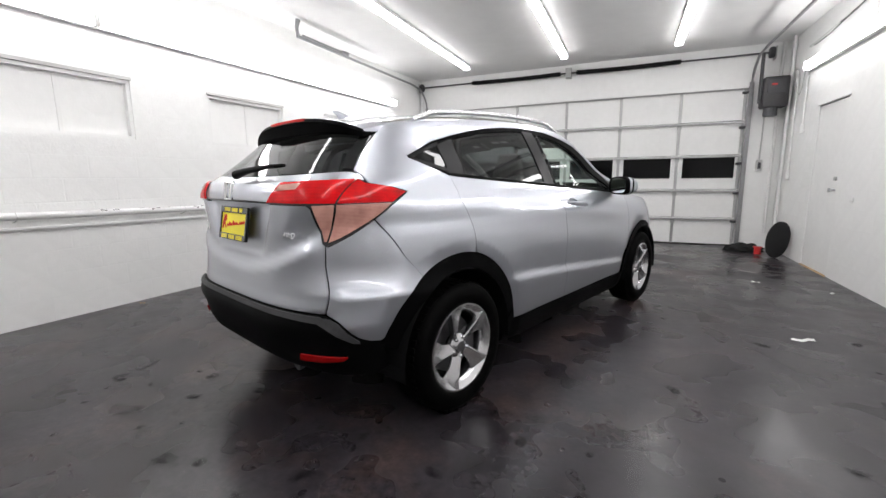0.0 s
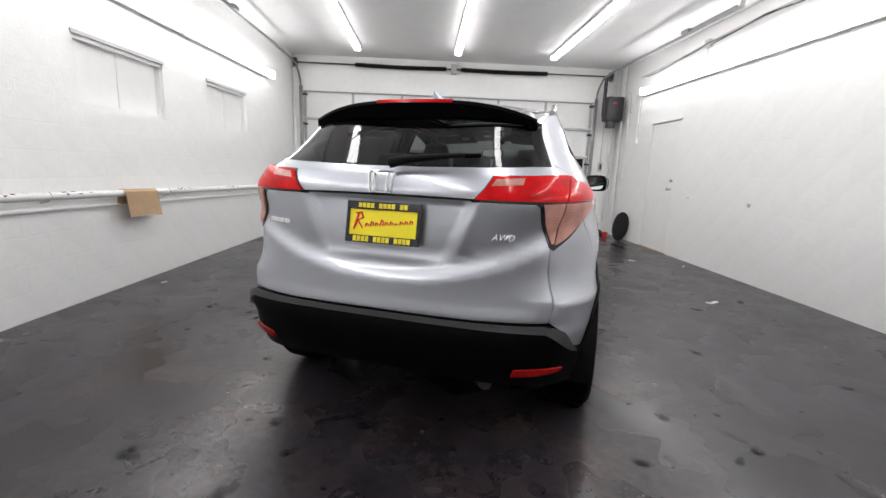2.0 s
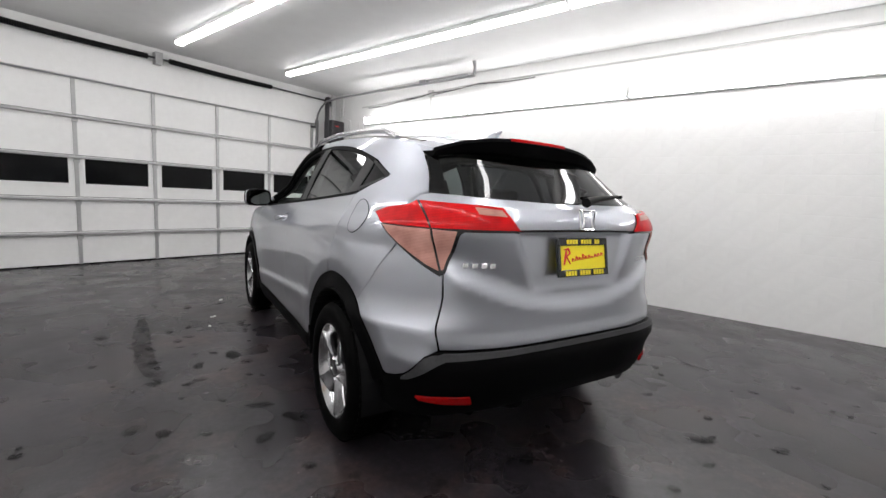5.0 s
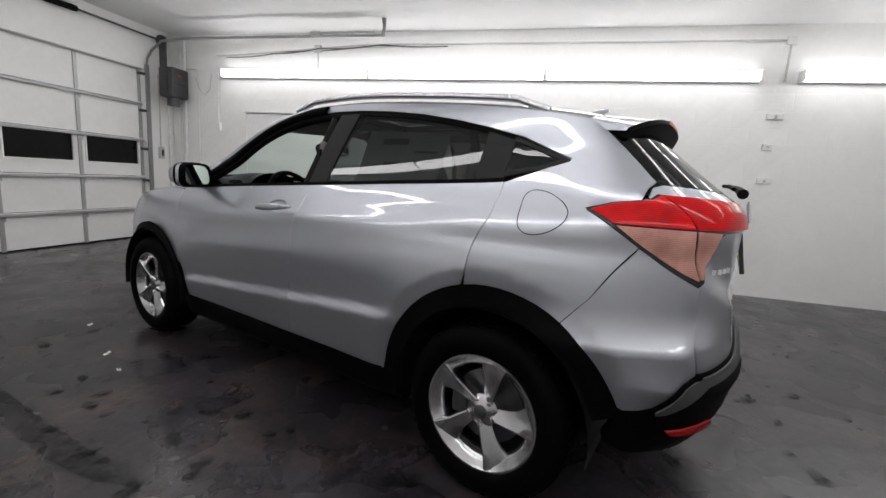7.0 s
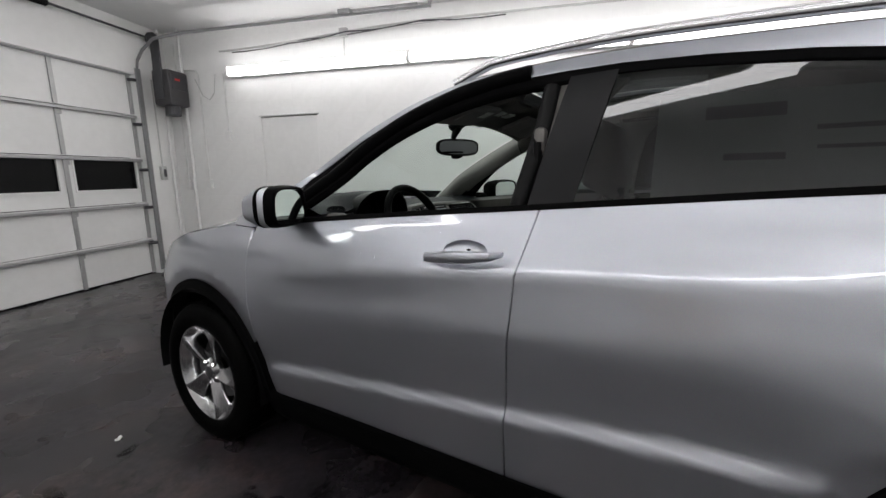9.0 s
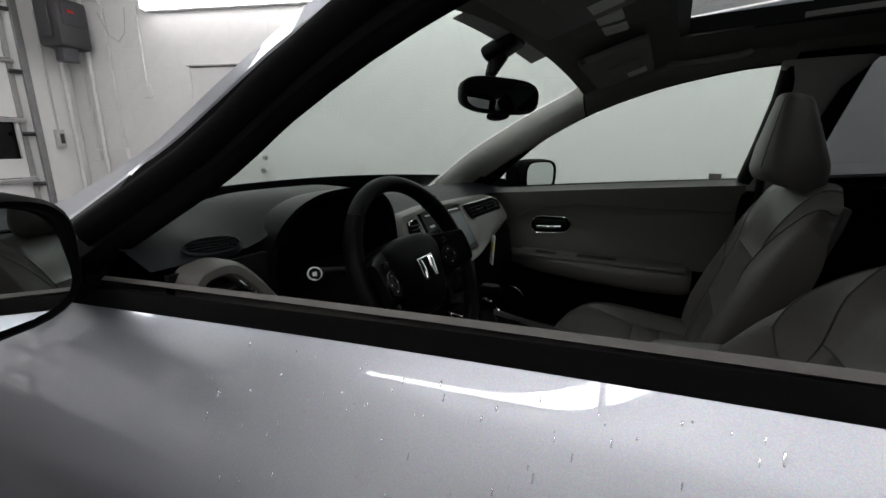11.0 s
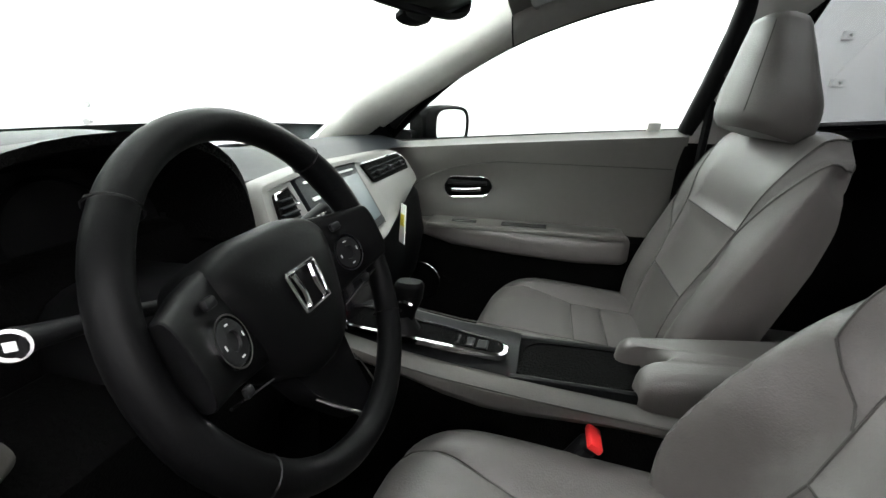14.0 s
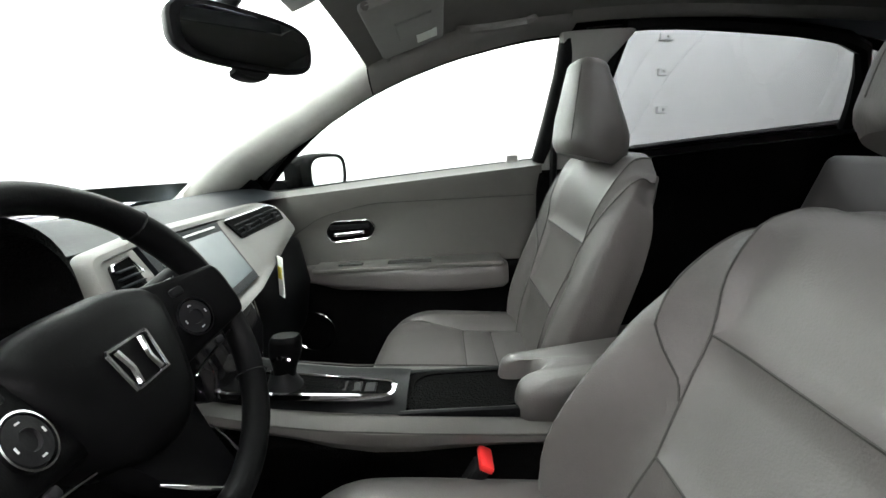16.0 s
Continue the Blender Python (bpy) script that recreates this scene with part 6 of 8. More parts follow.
def frame_ring(name, outer, inner, front, mat, parent, deep=0.03, label="", bev=0.012):
    """A trim frame between two outlines; front(x, z) gives its face's depth."""
    bm = bmesh.new()
    mid = [((a[0] + b[0]) / 2, (a[1] + b[1]) / 2) for a, b in zip(outer, inner)]
    q = lambda a, b, k: (a[0] + (b[0] - a[0]) * k, a[1] + (b[1] - a[1]) * k)
    rows = [[Vector((x, front(x, z) + deep, z)) for x, z in outer],
            [Vector((x, front(x, z) + bev * 0.6, z)) for x, z in outer],
            [Vector((x, front(x, z), z)) for x, z in (q(a, b, 0.25) for a, b in zip(outer, inner))],
            [Vector((x, front(x, z), z)) for x, z in (q(a, b, 0.75) for a, b in zip(outer, inner))],
            [Vector((x, front(x, z) + bev * 0.6, z)) for x, z in inner],
            [Vector((x, front(x, z) + deep, z)) for x, z in inner]]
    rows = [list(r) for r in rows]
    rings(bm, rows, True, False)
    return part(name, bm, mat, parent, label, True)


def rounded(pts, r=0.012, n=4):
    """An outline with its corners rounded."""
    out = []
    for i, p in enumerate(pts):
        a, b = Vector(pts[i - 1]), Vector(pts[(i + 1) % len(pts)])
        p = Vector(p)
        da, db = (a - p), (b - p)
        k = min(r, da.length * 0.45, db.length * 0.45)
        p0, p1 = p + da.normalized() * k, p + db.normalized() * k
        for j in range(n + 1):
            t = j / n
            out.append(tuple((1 - t) ** 2 * p0 + 2 * t * (1 - t) * p + t * t * p1))
    return out


# left vent in its warm grey frame
vf = lambda x, z: 0.575 + 0.10 * (x + 0.60) + 0.10 * (z - 0.97)
o = rounded([(-0.695, 1.075), (-0.625, 1.082), (-0.585, 1.045), (-0.512, 0.945), (-0.508, 0.925), (-0.60, 0.890), (-0.695, 0.885)], 0.03)
i = rounded([(-0.680, 1.055), (-0.635, 1.060), (-0.602, 1.030), (-0.548, 0.955), (-0.552, 0.940), (-0.61, 0.915), (-0.680, 0.912)], 0.018)
lv = frame_ring("vent_frame", o, i, vf, M_BEIGE, dash, 0.05, "warm grey side vent frame")
part("vent_recess", boxed(-0.70, -0.53, 0.615, 0.625, 0.90, 1.07), M_BLACK, lv)
for k in range(6):
    z = 0.945 + k * 0.018
    part("slat", boxed(-0.675, -0.545 - max(0, k - 1) * 0.014, 0.585, 0.61, z, z + 0.004, m=None), M_BLACK, lv)
part("chrome_trim", tubed([(x, vf(x, z) - 0.004, z) for x, z in ((-0.628, 1.050), (-0.600, 1.020), (-0.560, 0.968), (-0.556, 0.958), (-0.57, 0.948), (-0.63, 0.935))], [0.002, 0.003, 0.003, 0.005, 0.004, 0.003], 8), M_CHROME, lv, "chrome vent trim", True)
# oval defroster vent on the pad
DV = pose(-0.618, 0.640, 1.091, 32, 0, -14) @ Matrix.Diagonal((0.76, 0.66, 1, 1))
bm = bmesh.new()
rings(bm, [oval((0, 0, z), (1, 0, 0), (0, 1, 0), a, b, 2.2, 28) for a, b, z in ((0.056, 0.030, -0.010), (0.055, 0.029, 0.002), (0.050, 0.025, 0.004), (0.046, 0.021, -0.002), (0.045, 0.020, -0.012))], True, False)
dv = part("side_defroster", bm, M_SOFT, dash, "oval side window vent", True, DV)
bm = bmesh.new()
bm.faces.new([bm.verts.new(p) for p in oval((0, 0, 0.0012), (1, 0, 0), (0, 1, 0), 0.047, 0.022, 2.2, 28)])
part("vent_recess", bm, M_CARPET, dv)
for k in range(4):
    y = -0.0135 + k * 0.009
    w = 0.046 * math.sqrt(1 - (y / 0.023) ** 2)
    part("slat", tubed([(-w, y, 0.002), (w, y, 0.002)], 0.0014, 5), M_SOFT, dv)

# centre trim with vent, display and passenger vents
cf = lambda x, z: 0.583 + 0.05 * x + 0.58 * (z - 0.99)
o = rounded([(-0.150, 1.070), (-0.02, 1.077), (0.22, 1.070), (0.47, 1.062), (0.575, 1.035), (0.595, 0.965), (0.35, 0.930), (0.18, 0.905), (0.02, 0.900), (-0.200, 0.965)], 0.02)
i = rounded([(-0.134, 1.056), (-0.02, 1.062), (0.205, 1.056), (0.207, 1.05), (0.207, 1.0), (0.207, 0.96), (0.205, 0.935), (0.18, 0.925), (0.02, 0.920), (-0.176, 0.975)], 0.010)
cs = frame_ring("centre_trim", o, i, cf, M_BEIGE, dash, 0.025, "warm grey centre trim")


def slab(name, pts, front, off, mat, parent, label="", r=0.006, deep=0.012):
    pts = rounded(pts, r)
    bm = bmesh.new()
    rings(bm, [[Vector((x, front(x, z) + off + d, z)) for x, z in pts] for d in (deep, 0.0)], True, True)
    return part(name, bm, mat, parent, label)


slab("vent_surround", [(-0.138, 1.060), (-0.058, 1.064), (-0.058, 0.970), (-0.182, 0.968)], cf, 0.006, M_BEIGE, cs)
slab("vent", [(-0.124, 1.050), (-0.082, 1.053), (-0.090, 0.985), (-0.160, 0.982)], cf, 0.001, M_CARPET, cs, "black centre air vent")
for k in range(6):
    z = 0.993 + k * 0.0095
    part("slat", boxed(-0.152 + 0.028 * k / 5, -0.092, cf(-0.13, z) - 0.005, cf(-0.13, z) + 0.002, z, z + 0.002), M_SOFT, cs)
part("chrome_trim", tubed([(x, cf(x, z) - 0.002, z) for x, z in ((-0.130, 1.044), (-0.124, 1.052), (-0.086, 1.055), (-0.080, 1.03))], 0.0018, 6), M_CHROME, cs, smooth=True)
unit = slab("display_unit", [(-0.050, 1.062), (0.203, 1.056), (0.203, 0.932), (-0.050, 0.925)], cf, 0.002, M_SOFT, cs, "black display unit")
slab("screen", [(0.018, 1.043), (0.193, 1.038), (0.193, 0.948), (0.018, 0.942)], cf, 0.0, M_SCREEN, unit, "grey reflective touch screen", 0.003)
for k in range(4):
    slab("print", [(-0.030, 1.028 - 0.022 * k), (-0.006, 1.028 - 0.022 * k), (-0.006, 1.023 - 0.022 * k), (-0.030, 1.023 - 0.022 * k)], cf, -0.0006, M_DULL, unit, r=0.001)
slab("top_strip", [(-0.03, 1.055), (0.18, 1.050), (0.18, 1.047), (-0.03, 1.052)], cf, -0.0006, M_DULL, unit, "small grey markings", 0.001)
slab("passenger_vent", [(0.228, 1.050), (0.50, 1.047), (0.545, 1.028), (0.535, 1.004), (0.25, 1.008)], cf, -0.003, M_CARPET, cs, "long black passenger air vent")
slab("right_trim", [(0.204, 1.060), (0.47, 1.055), (0.570, 1.030), (0.585, 0.970), (0.35, 0.938), (0.20, 0.915), (0.204, 0.93)], cf, 0.003, M_BEIGE, cs, "", 0.02)
for k in range(3):
    x = 0.252 + k * 0.090
    for j in range(3):
        part("slat", boxed(x, x + 0.08, cf(x + 0.04, 1.018 + j * 0.010) - 0.006, cf(x + 0.04, 1.018 + j * 0.010) + 0.004, 1.016 + j * 0.010, 1.019 + j * 0.010), M_SOFT, cs)
    part("vent_tab", boxed(x + 0.030, x + 0.047, cf(x + 0.04, 1.02) - 0.010, cf(x + 0.04, 1.02), 1.018, 1.032, 0.002), M_BLACK, cs)
part("chrome_trim", tubed([(x, cf(x, z) - 0.003, z) for x, z in ((0.228, 1.053), (0.50, 1.050), (0.548, 1.029))], 0.0018, 6), M_CHROME, cs, smooth=True)
part("climate_panel", pillowed([((0.06, 0.62, 0.90), 0.125, 0.06), ((0.06, 0.60, 0.84), 0.12, 0.06), ((0.06, 0.62, 0.72), 0.105, 0.07)], (1, 0, 0), (0, 1, 0), 4, 24, 0.3), M_PIANO, dash, smooth=True)
part("stack_chrome", tubed([(0.165, 0.565, 0.89), (0.168, 0.56, 0.85), (0.155, 0.56, 0.80)], 0.003, 6), M_CHROME, dash, smooth=True)
tag = part("hanging_tag", boxed(0.0, 0.002, 0.0, 0.035, -0.10, 0.0), M_PAPER, car, "white paper tag with yellow print", m=pose(0.30, 0.545, 0.945, 0, 4, -50))
part("tag_print", boxed(-0.0012, -0.0002, 0.006, 0.03, -0.055, -0.025), M_YELLOW, tag)

# steering wheel
WC, WT = (-0.333, 0.441, 1.014), 25
sw = holder("steering_wheel", "black leather steering wheel with chrome badge", WC, (90 - WT, 0, 0))
sw.matrix_basis = sw.matrix_basis @ pose(0, 0, 0, 0, 0, 1)
# local frame: x right, y up the wheel, z to the driver
bm = bmesh.new()
rows = []
R, RZ = 0.172, -0.012
for k in range(64):
    t = 2 * math.pi * k / 64
    c = Vector((R * math.sin(t), R * math.cos(t), RZ))
    rd = Vector((c.x, c.y, 0)).normalized()
    fat = 1 + 0.18 * max(0, math.cos(2 * (t - radians(60)))) ** 4
    rows.append([c + rd * 0.0150 * fat * math.cos(a) + Vector((0, 0, 0.0165 * fat * math.sin(a))) for a in [2 * math.pi * j / 14 for j in range(14)]])
rows.append(rows[0])
rings(bm, rows, True, False)
bmesh.ops.remove_doubles(bm, verts=bm.verts, dist=1e-5)
rim = part("rim", bm, M_RIMLTH, sw, "", True)
for t in (-46, 46, -127, 127):
    c = Vector((R * math.sin(radians(t)), R * math.cos(radians(t)), RZ))
    rd = Vector((c.x, c.y, 0)).normalized()
    part("rim_seam", tubed([c + rd * 0.0174 * math.cos(a) + Vector((0, 0, 0.019 * math.sin(a))) for a in [2 * math.pi * j / 16 for j in range(17)]], 0.0012, 4), M_BLACK, rim)
def puffed(name, pts, steps, mat, parent, label="", r=0.03):
    """A padded plate: one outline drawn in step by step."""
    o = rounded(pts, r, 6)
    cx, cy = sum(p[0] for p in o) / len(o), sum(p[1] for p in o) / len(o)
    bm = bmesh.new()
    rings(bm, [[Vector((cx + (x - cx) * k, cy + (y - cy) * k, z)) for x, y in o] for k, z in steps])
    return part(name, bm, mat, parent, label, True)


puffed("airbag_cover", [(-0.098, 0.052), (-0.045, 0.070), (0.045, 0.070), (0.098, 0.052), (0.082, -0.010), (0.056, -0.066), (0.024, -0.088), (-0.024, -0.088), (-0.056, -0.066), (-0.082, -0.010)],
       ((0.96, -0.075), (1.0, -0.045), (1.0, -0.030), (0.97, -0.018), (0.88, -0.008), (0.7, -0.002), (0.4, 0.001), (0.1, 0.002)), M_RIMLTH, sw, "black airbag cover", 0.03)
puffed("lower_spoke", [(-0.056, -0.050), (0.058, -0.050), (0.050, -0.108), (0.049, -0.160), (0.036, -0.172), (0.016, -0.168), (-0.034, -0.106)],
       ((1.0, -0.055), (1.0, -0.032), (0.95, -0.026), (0.6, -0.028)), M_SEAL, sw, "black lower spoke", 0.008)
part("spoke_chrome", tubed([(-0.036, -0.106, -0.026), (-0.012, -0.138, -0.022), (0.010, -0.166, -0.020), (0.026, -0.176, -0.018), (0.044, -0.173, -0.017), (0.052, -0.158, -0.018), (0.053, -0.130, -0.022), (0.051, -0.108, -0.026)], [0.0012, 0.0024, 0.0034, 0.0036, 0.0030, 0.0024, 0.0012, 0.0006], 8), M_CHROME, sw, "chrome spoke trim", True)
for s in BOTH:
    part("spoke", pillowed([((s * 0.066, 0.008, -0.034), 0.020, 0.052), ((s * 0.112, 0.006, -0.024), 0.016, 0.045), ((s * 0.156, 0.006, 0.006), 0.014, 0.036)], (0, 0, 1), (0, 1, 0), 3.2, 20, 0.3), M_RIMLTH, sw, smooth=True)
    ctl = holder("control_pad", "", (s * 0.106, -0.002, -0.010), (0, s * -16, 0), sw)
    bm = bmesh.new()
    lathe(bm, [(0.0228, 0.004), (0.0228, 0.0080), (0.0212, 0.0080), (0.0212, 0.004)], 30, pose(0, 0, 0, 0, -90, 0))
    part("chrome_ring", bm, M_CHROME, ctl, smooth=True)
    bm = bmesh.new()
    lathe(bm, [(0.0210, 0.004), (0.019, 0.0075), (0.009, 0.0085), (0.008, 0.006), (0.0, 0.006)], 26, pose(0, 0, 0, 0, -90, 0))
    part("pad", bm, M_BLACK, ctl, smooth=True)
    for a in range(4):
        part("print", boxed(-0.0022, 0.0022, -0.0007, 0.0007, 0.0083, 0.0088, m=Matrix.Rotation(a * math.pi / 2, 4, "Z") @ Matrix.Translation((0, 0.0140, 0))), M_DULL, ctl)
    part("button", boxed(-0.008, 0.008, 0.030, 0.040, 0.002, 0.009, 0.003), M_BLACK, ctl, smooth=True)
    part("button", boxed(0.010 * s - 0.006, 0.010 * s + 0.006, -0.044, -0.034, 0.0, 0.006, 0.003), M_BLACK, ctl, smooth=True)
    part("thumb_chrome", tubed([(s * 0.072, -0.056, -0.022), (s * 0.105, -0.049, -0.014), (s * 0.138, -0.040, 0.000)], 0.0016, 6), M_CHROME, sw, smooth=True)
shield((0, -0.002, 0.004), (1, 0, 0), (0, 1, 0), 0.025, 0.0205, 0.0030, sw, M_CHROME, "badge", 0.0)
# stalks
st = part("indicator_stalk", tubed([(-0.36, 0.53, 1.003), (-0.45, 0.545, 1.022), (-0.495, 0.55, 1.030), (-0.510, 0.548, 1.033)], [0.005, 0.007, 0.009, 0.0115], 14), M_BLACK, car, "black indicator stalk", True)
bm = bmesh.new()
lathe(bm, [(0.0115, 0.0), (0.0120, 0.002), (0.0100, 0.003), (0.0092, 0.001)], 26, pose(-0.511, 0.547, 1.0332, 0, 0, 180) @ pose(0, 0, 0, 0, 0, 40))
part("stalk_ring", bm, M_WHITEPR, st, "pale ring on the stalk end", True)
bm = bmesh.new()
lathe(bm, [(0.0092, 0.001), (0.0, 0.001)], 26, pose(-0.511, 0.547, 1.0332, 0, 0, 220))
part("stalk_cap", bm, M_BLACK, st)
part("stalk_print", boxed(0.0015, 0.0022, -0.0035, 0.0035, -0.004, 0.003, m=pose(-0.511, 0.547, 1.0332, 0, 0, 220)), M_WHITEPR, st)
st = part("wiper_stalk", tubed([(-0.28, 0.52, 1.0), (-0.17, 0.54, 1.022), (-0.125, 0.53, 1.034)], [0.007, 0.010, 0.013], 12), M_BLACK, car, "black wiper stalk", True)
for k in range(3):
    part("print", boxed(-0.012 + k * 0.012, -0.004 + k * 0.012, -0.012, -0.011, -0.002, 0.006, m=pose(-0.15, 0.533, 1.03)), M_DULL, st)

# centre console
con = holder("centre_console", "warm grey and black centre console with armrest")


def con_row(y, top, w):
    """A section of the console's padded side, low to high."""
    k = curve((-0.30, 0.45), (0.05, 0.50), (0.15, 0.62), (0.28, 0.78), (0.36, 0.68), (0.46, 0.50), (0.60, 0.50))(y)
    return [(-w + 0.01, top - 0.092 * k), (-w - 0.004, top - 0.088 * k), (-w - 0.026, top - 0.076 * k), (-w - 0.034, top - 0.055 * k), (-w - 0.030, top - 0.028 * k), (-w - 0.012, top - 0.009 * k), (-w + 0.006, top - 0.003)]


for s in BOTH:
    bm = bmesh.new()
    rows = []
    for y, top, w in ((0.60, 0.80, 0.085), (0.48, 0.772, 0.085), (0.42, 0.763, 0.086), (0.36, 0.755, 0.088), (0.29, 0.750, 0.090), (0.22, 0.745, 0.092), (0.15, 0.740, 0.092), (0.08, 0.735, 0.092), (-0.05, 0.725, 0.09), (-0.30, 0.715, 0.088)):
        r = con_row(y, top - 0.002, w if s > 0 else w - 0.027)
        rows.append([Vector((0.02 - s * x, y, z)) for x, z in r])
    rings(bm, rows, False)
    part("side_panel", bm, M_BEIGE, con, "warm grey padded console side", True)
    part("lower_side", boxed(0.03 + s * 0.068 - 0.02, 0.03 + s * 0.068 + 0.02, -0.30, 0.62, 0.36, 0.700, 0.01), M_CARPET, con)
    part("seam", tubed([(0.02 + s * (w + 0.0325 - (0.027 if s < 0 else 0)), y, top - 0.016) for y, top, w in ((0.48, 0.772, 0.087), (0.36, 0.755, 0.090), (0.22, 0.745, 0.094), (0.08, 0.735, 0.094), (-0.05, 0.725, 0.092))], 0.0016, 5), M_SEAM, con)
bm = bmesh.new()
rows = []
for y, top, w in ((0.62, 0.80, 0.09), (0.48, 0.768, 0.088), (0.36, 0.752, 0.088), (0.262, 0.744, 0.09), (0.236, 0.741, 0.09)):
    rows.append([Vector((0.032 + x * (w - 0.012), y, top + 0.010 * (1 - x * x))) for x in np.linspace(-1, 1, 9)])
rings(bm, rows, False)
part("top_panel", bm, M_CONS, con, "black console top", True)
# open tray
bm = bmesh.new()
to = rounded([(-0.040, 0.246), (0.096, 0.246), (0.098, 0.03), (-0.040, 0.03)], 0.05, 7)
ti = rounded([(-0.034, 0.228), (0.080, 0.228), (0.084, 0.02), (-0.035, 0.02)], 0.05, 7)
rings(bm, [[Vector((x, y, 0.741)) for x, y in to], [Vector((x, y, 0.744)) for x, y in ti], [Vector((x, y, 0.66)) for x, y in ti], [Vector((0.02 + (x - 0.02) * 0.2, 0.12 + (y - 0.12) * 0.2, 0.655)) for x, y in ti]], True, True)
part("tray", bm, M_CARPET, con, "black open tray", True)
for s in BOTH:
    part("tray_edge", boxed(0.029 + s * 0.068 - 0.007, 0.029 + s * 0.068 + 0.007, -0.05, 0.252, 0.66, 0.744, 0.005), M_CONS, con, smooth=True)
# gear surround
g_o = rounded([(-0.050, 0.56), (0.036, 0.56), (0.036, 0.256), (-0.018, 0.256)], 0.024, 6)
g_i = rounded([(-0.044, 0.553), (0.030, 0.553), (0.030, 0.263), (-0.012, 0.263)], 0.019, 6)
tz = lambda y: curve((0.236, 0.752), (0.36, 0.763), (0.48, 0.780), (0.62, 0.812))(y) + 0.004
bm = bmesh.new()
rings(bm, [[Vector((x, y, tz(y) - 0.006)) for x, y in g_o], [Vector((x, y, tz(y) + 0.004)) for x, y in g_o], [Vector((x, y, tz(y) + 0.005)) for x, y in g_i], [Vector((x, y, tz(y) - 0.002)) for x, y in g_i]], True, False)
part("chrome_surround", bm, M_CHROME, con, "chrome gear surround", True)
bm = bmesh.new()
bm.faces.new([bm.verts.new((x, y, tz(y) + 0.001)) for x, y in g_i])
part("gear_panel", bm, M_CARPET, con)
for y in (0.292, 0.318, 0.344):
    part("button", boxed(-0.008, 0.024, y, y + 0.021, tz(y) + 0.001, tz(y) + 0.006, 0.002), M_CONS, con)
sh = part("gear_lever", pillowed([((0.002, 0.455, 0.775), 0.014, 0.018), ((0.002, 0.450, 0.815), 0.015, 0.020), ((0.002, 0.445, 0.845), 0.020, 0.028), ((0.002, 0.442, 0.868), 0.019, 0.028)], (1, 0, 0), (0, 1, 0), 2.6, 18, 0.8), M_RIMLTH, car, "black gear lever with chrome collar", True)
part("chrome_collar", tubed([(-0.019, 0.43, 0.842), (-0.021, 0.445, 0.849), (-0.019, 0.46, 0.842)], 0.004, 6), M_CHROME, sh, smooth=True)
bm = bmesh.new()
lathe(bm, [(0.036, 0.0), (0.026, 0.018), (0.019, 0.035)], 20, pose(0.0, 0.455, 0.778, 0, -90, 0))
part("boot", bm, M_BLACK, sh, smooth=True)
# armrest with the cup cut-out
bm = bmesh.new()
out = rounded([(-0.056, 0.040), (-0.008, 0.046), (-0.002, 0.012), (0.022, -0.014), (0.046, 0.012), (0.054, 0.064), (0.094, 0.058), (0.097, -0.34), (-0.060, -0.34)], 0.028, 8)
rows = []
cx, cy = 0.02, -0.13
for k, z in ((0.80, 0.690), (0.90, 0.694), (0.965, 0.706), (1.0, 0.728), (1.0, 0.750), (0.985, 0.768), (0.955, 0.782), (0.90, 0.792), (0.82, 0.798), (0.70, 0.801)):
    rows.append([Vector((cx + (x - cx) * k, cy + (y - cy) * k if y < 0.0 else y - (1 - k) * 0.13, z + 0.016 * smooth(0.05, -0.2, y) - 0.016 * (z - 0.69) / 0.11 * smooth(-0.06, 0.05, y))) for x, y in out])
rings(bm, rows)
part("armrest", bm, M_LEATHER, con, "grey leather armrest with cup cut-out", True)
part("cup_holder", tubed([(0.022, 0.030, 0.60), (0.022, 0.030, 0.735)], 0.030, 24), M_PIANO, con)
part("cup_ring", tubed([(0.022 + 0.031 * math.cos(t), 0.030 + 0.031 * math.sin(t), 0.738) for t in np.linspace(0, 2 * math.pi, 25)], 0.003, 6), M_ALLOYD, con, smooth=True)


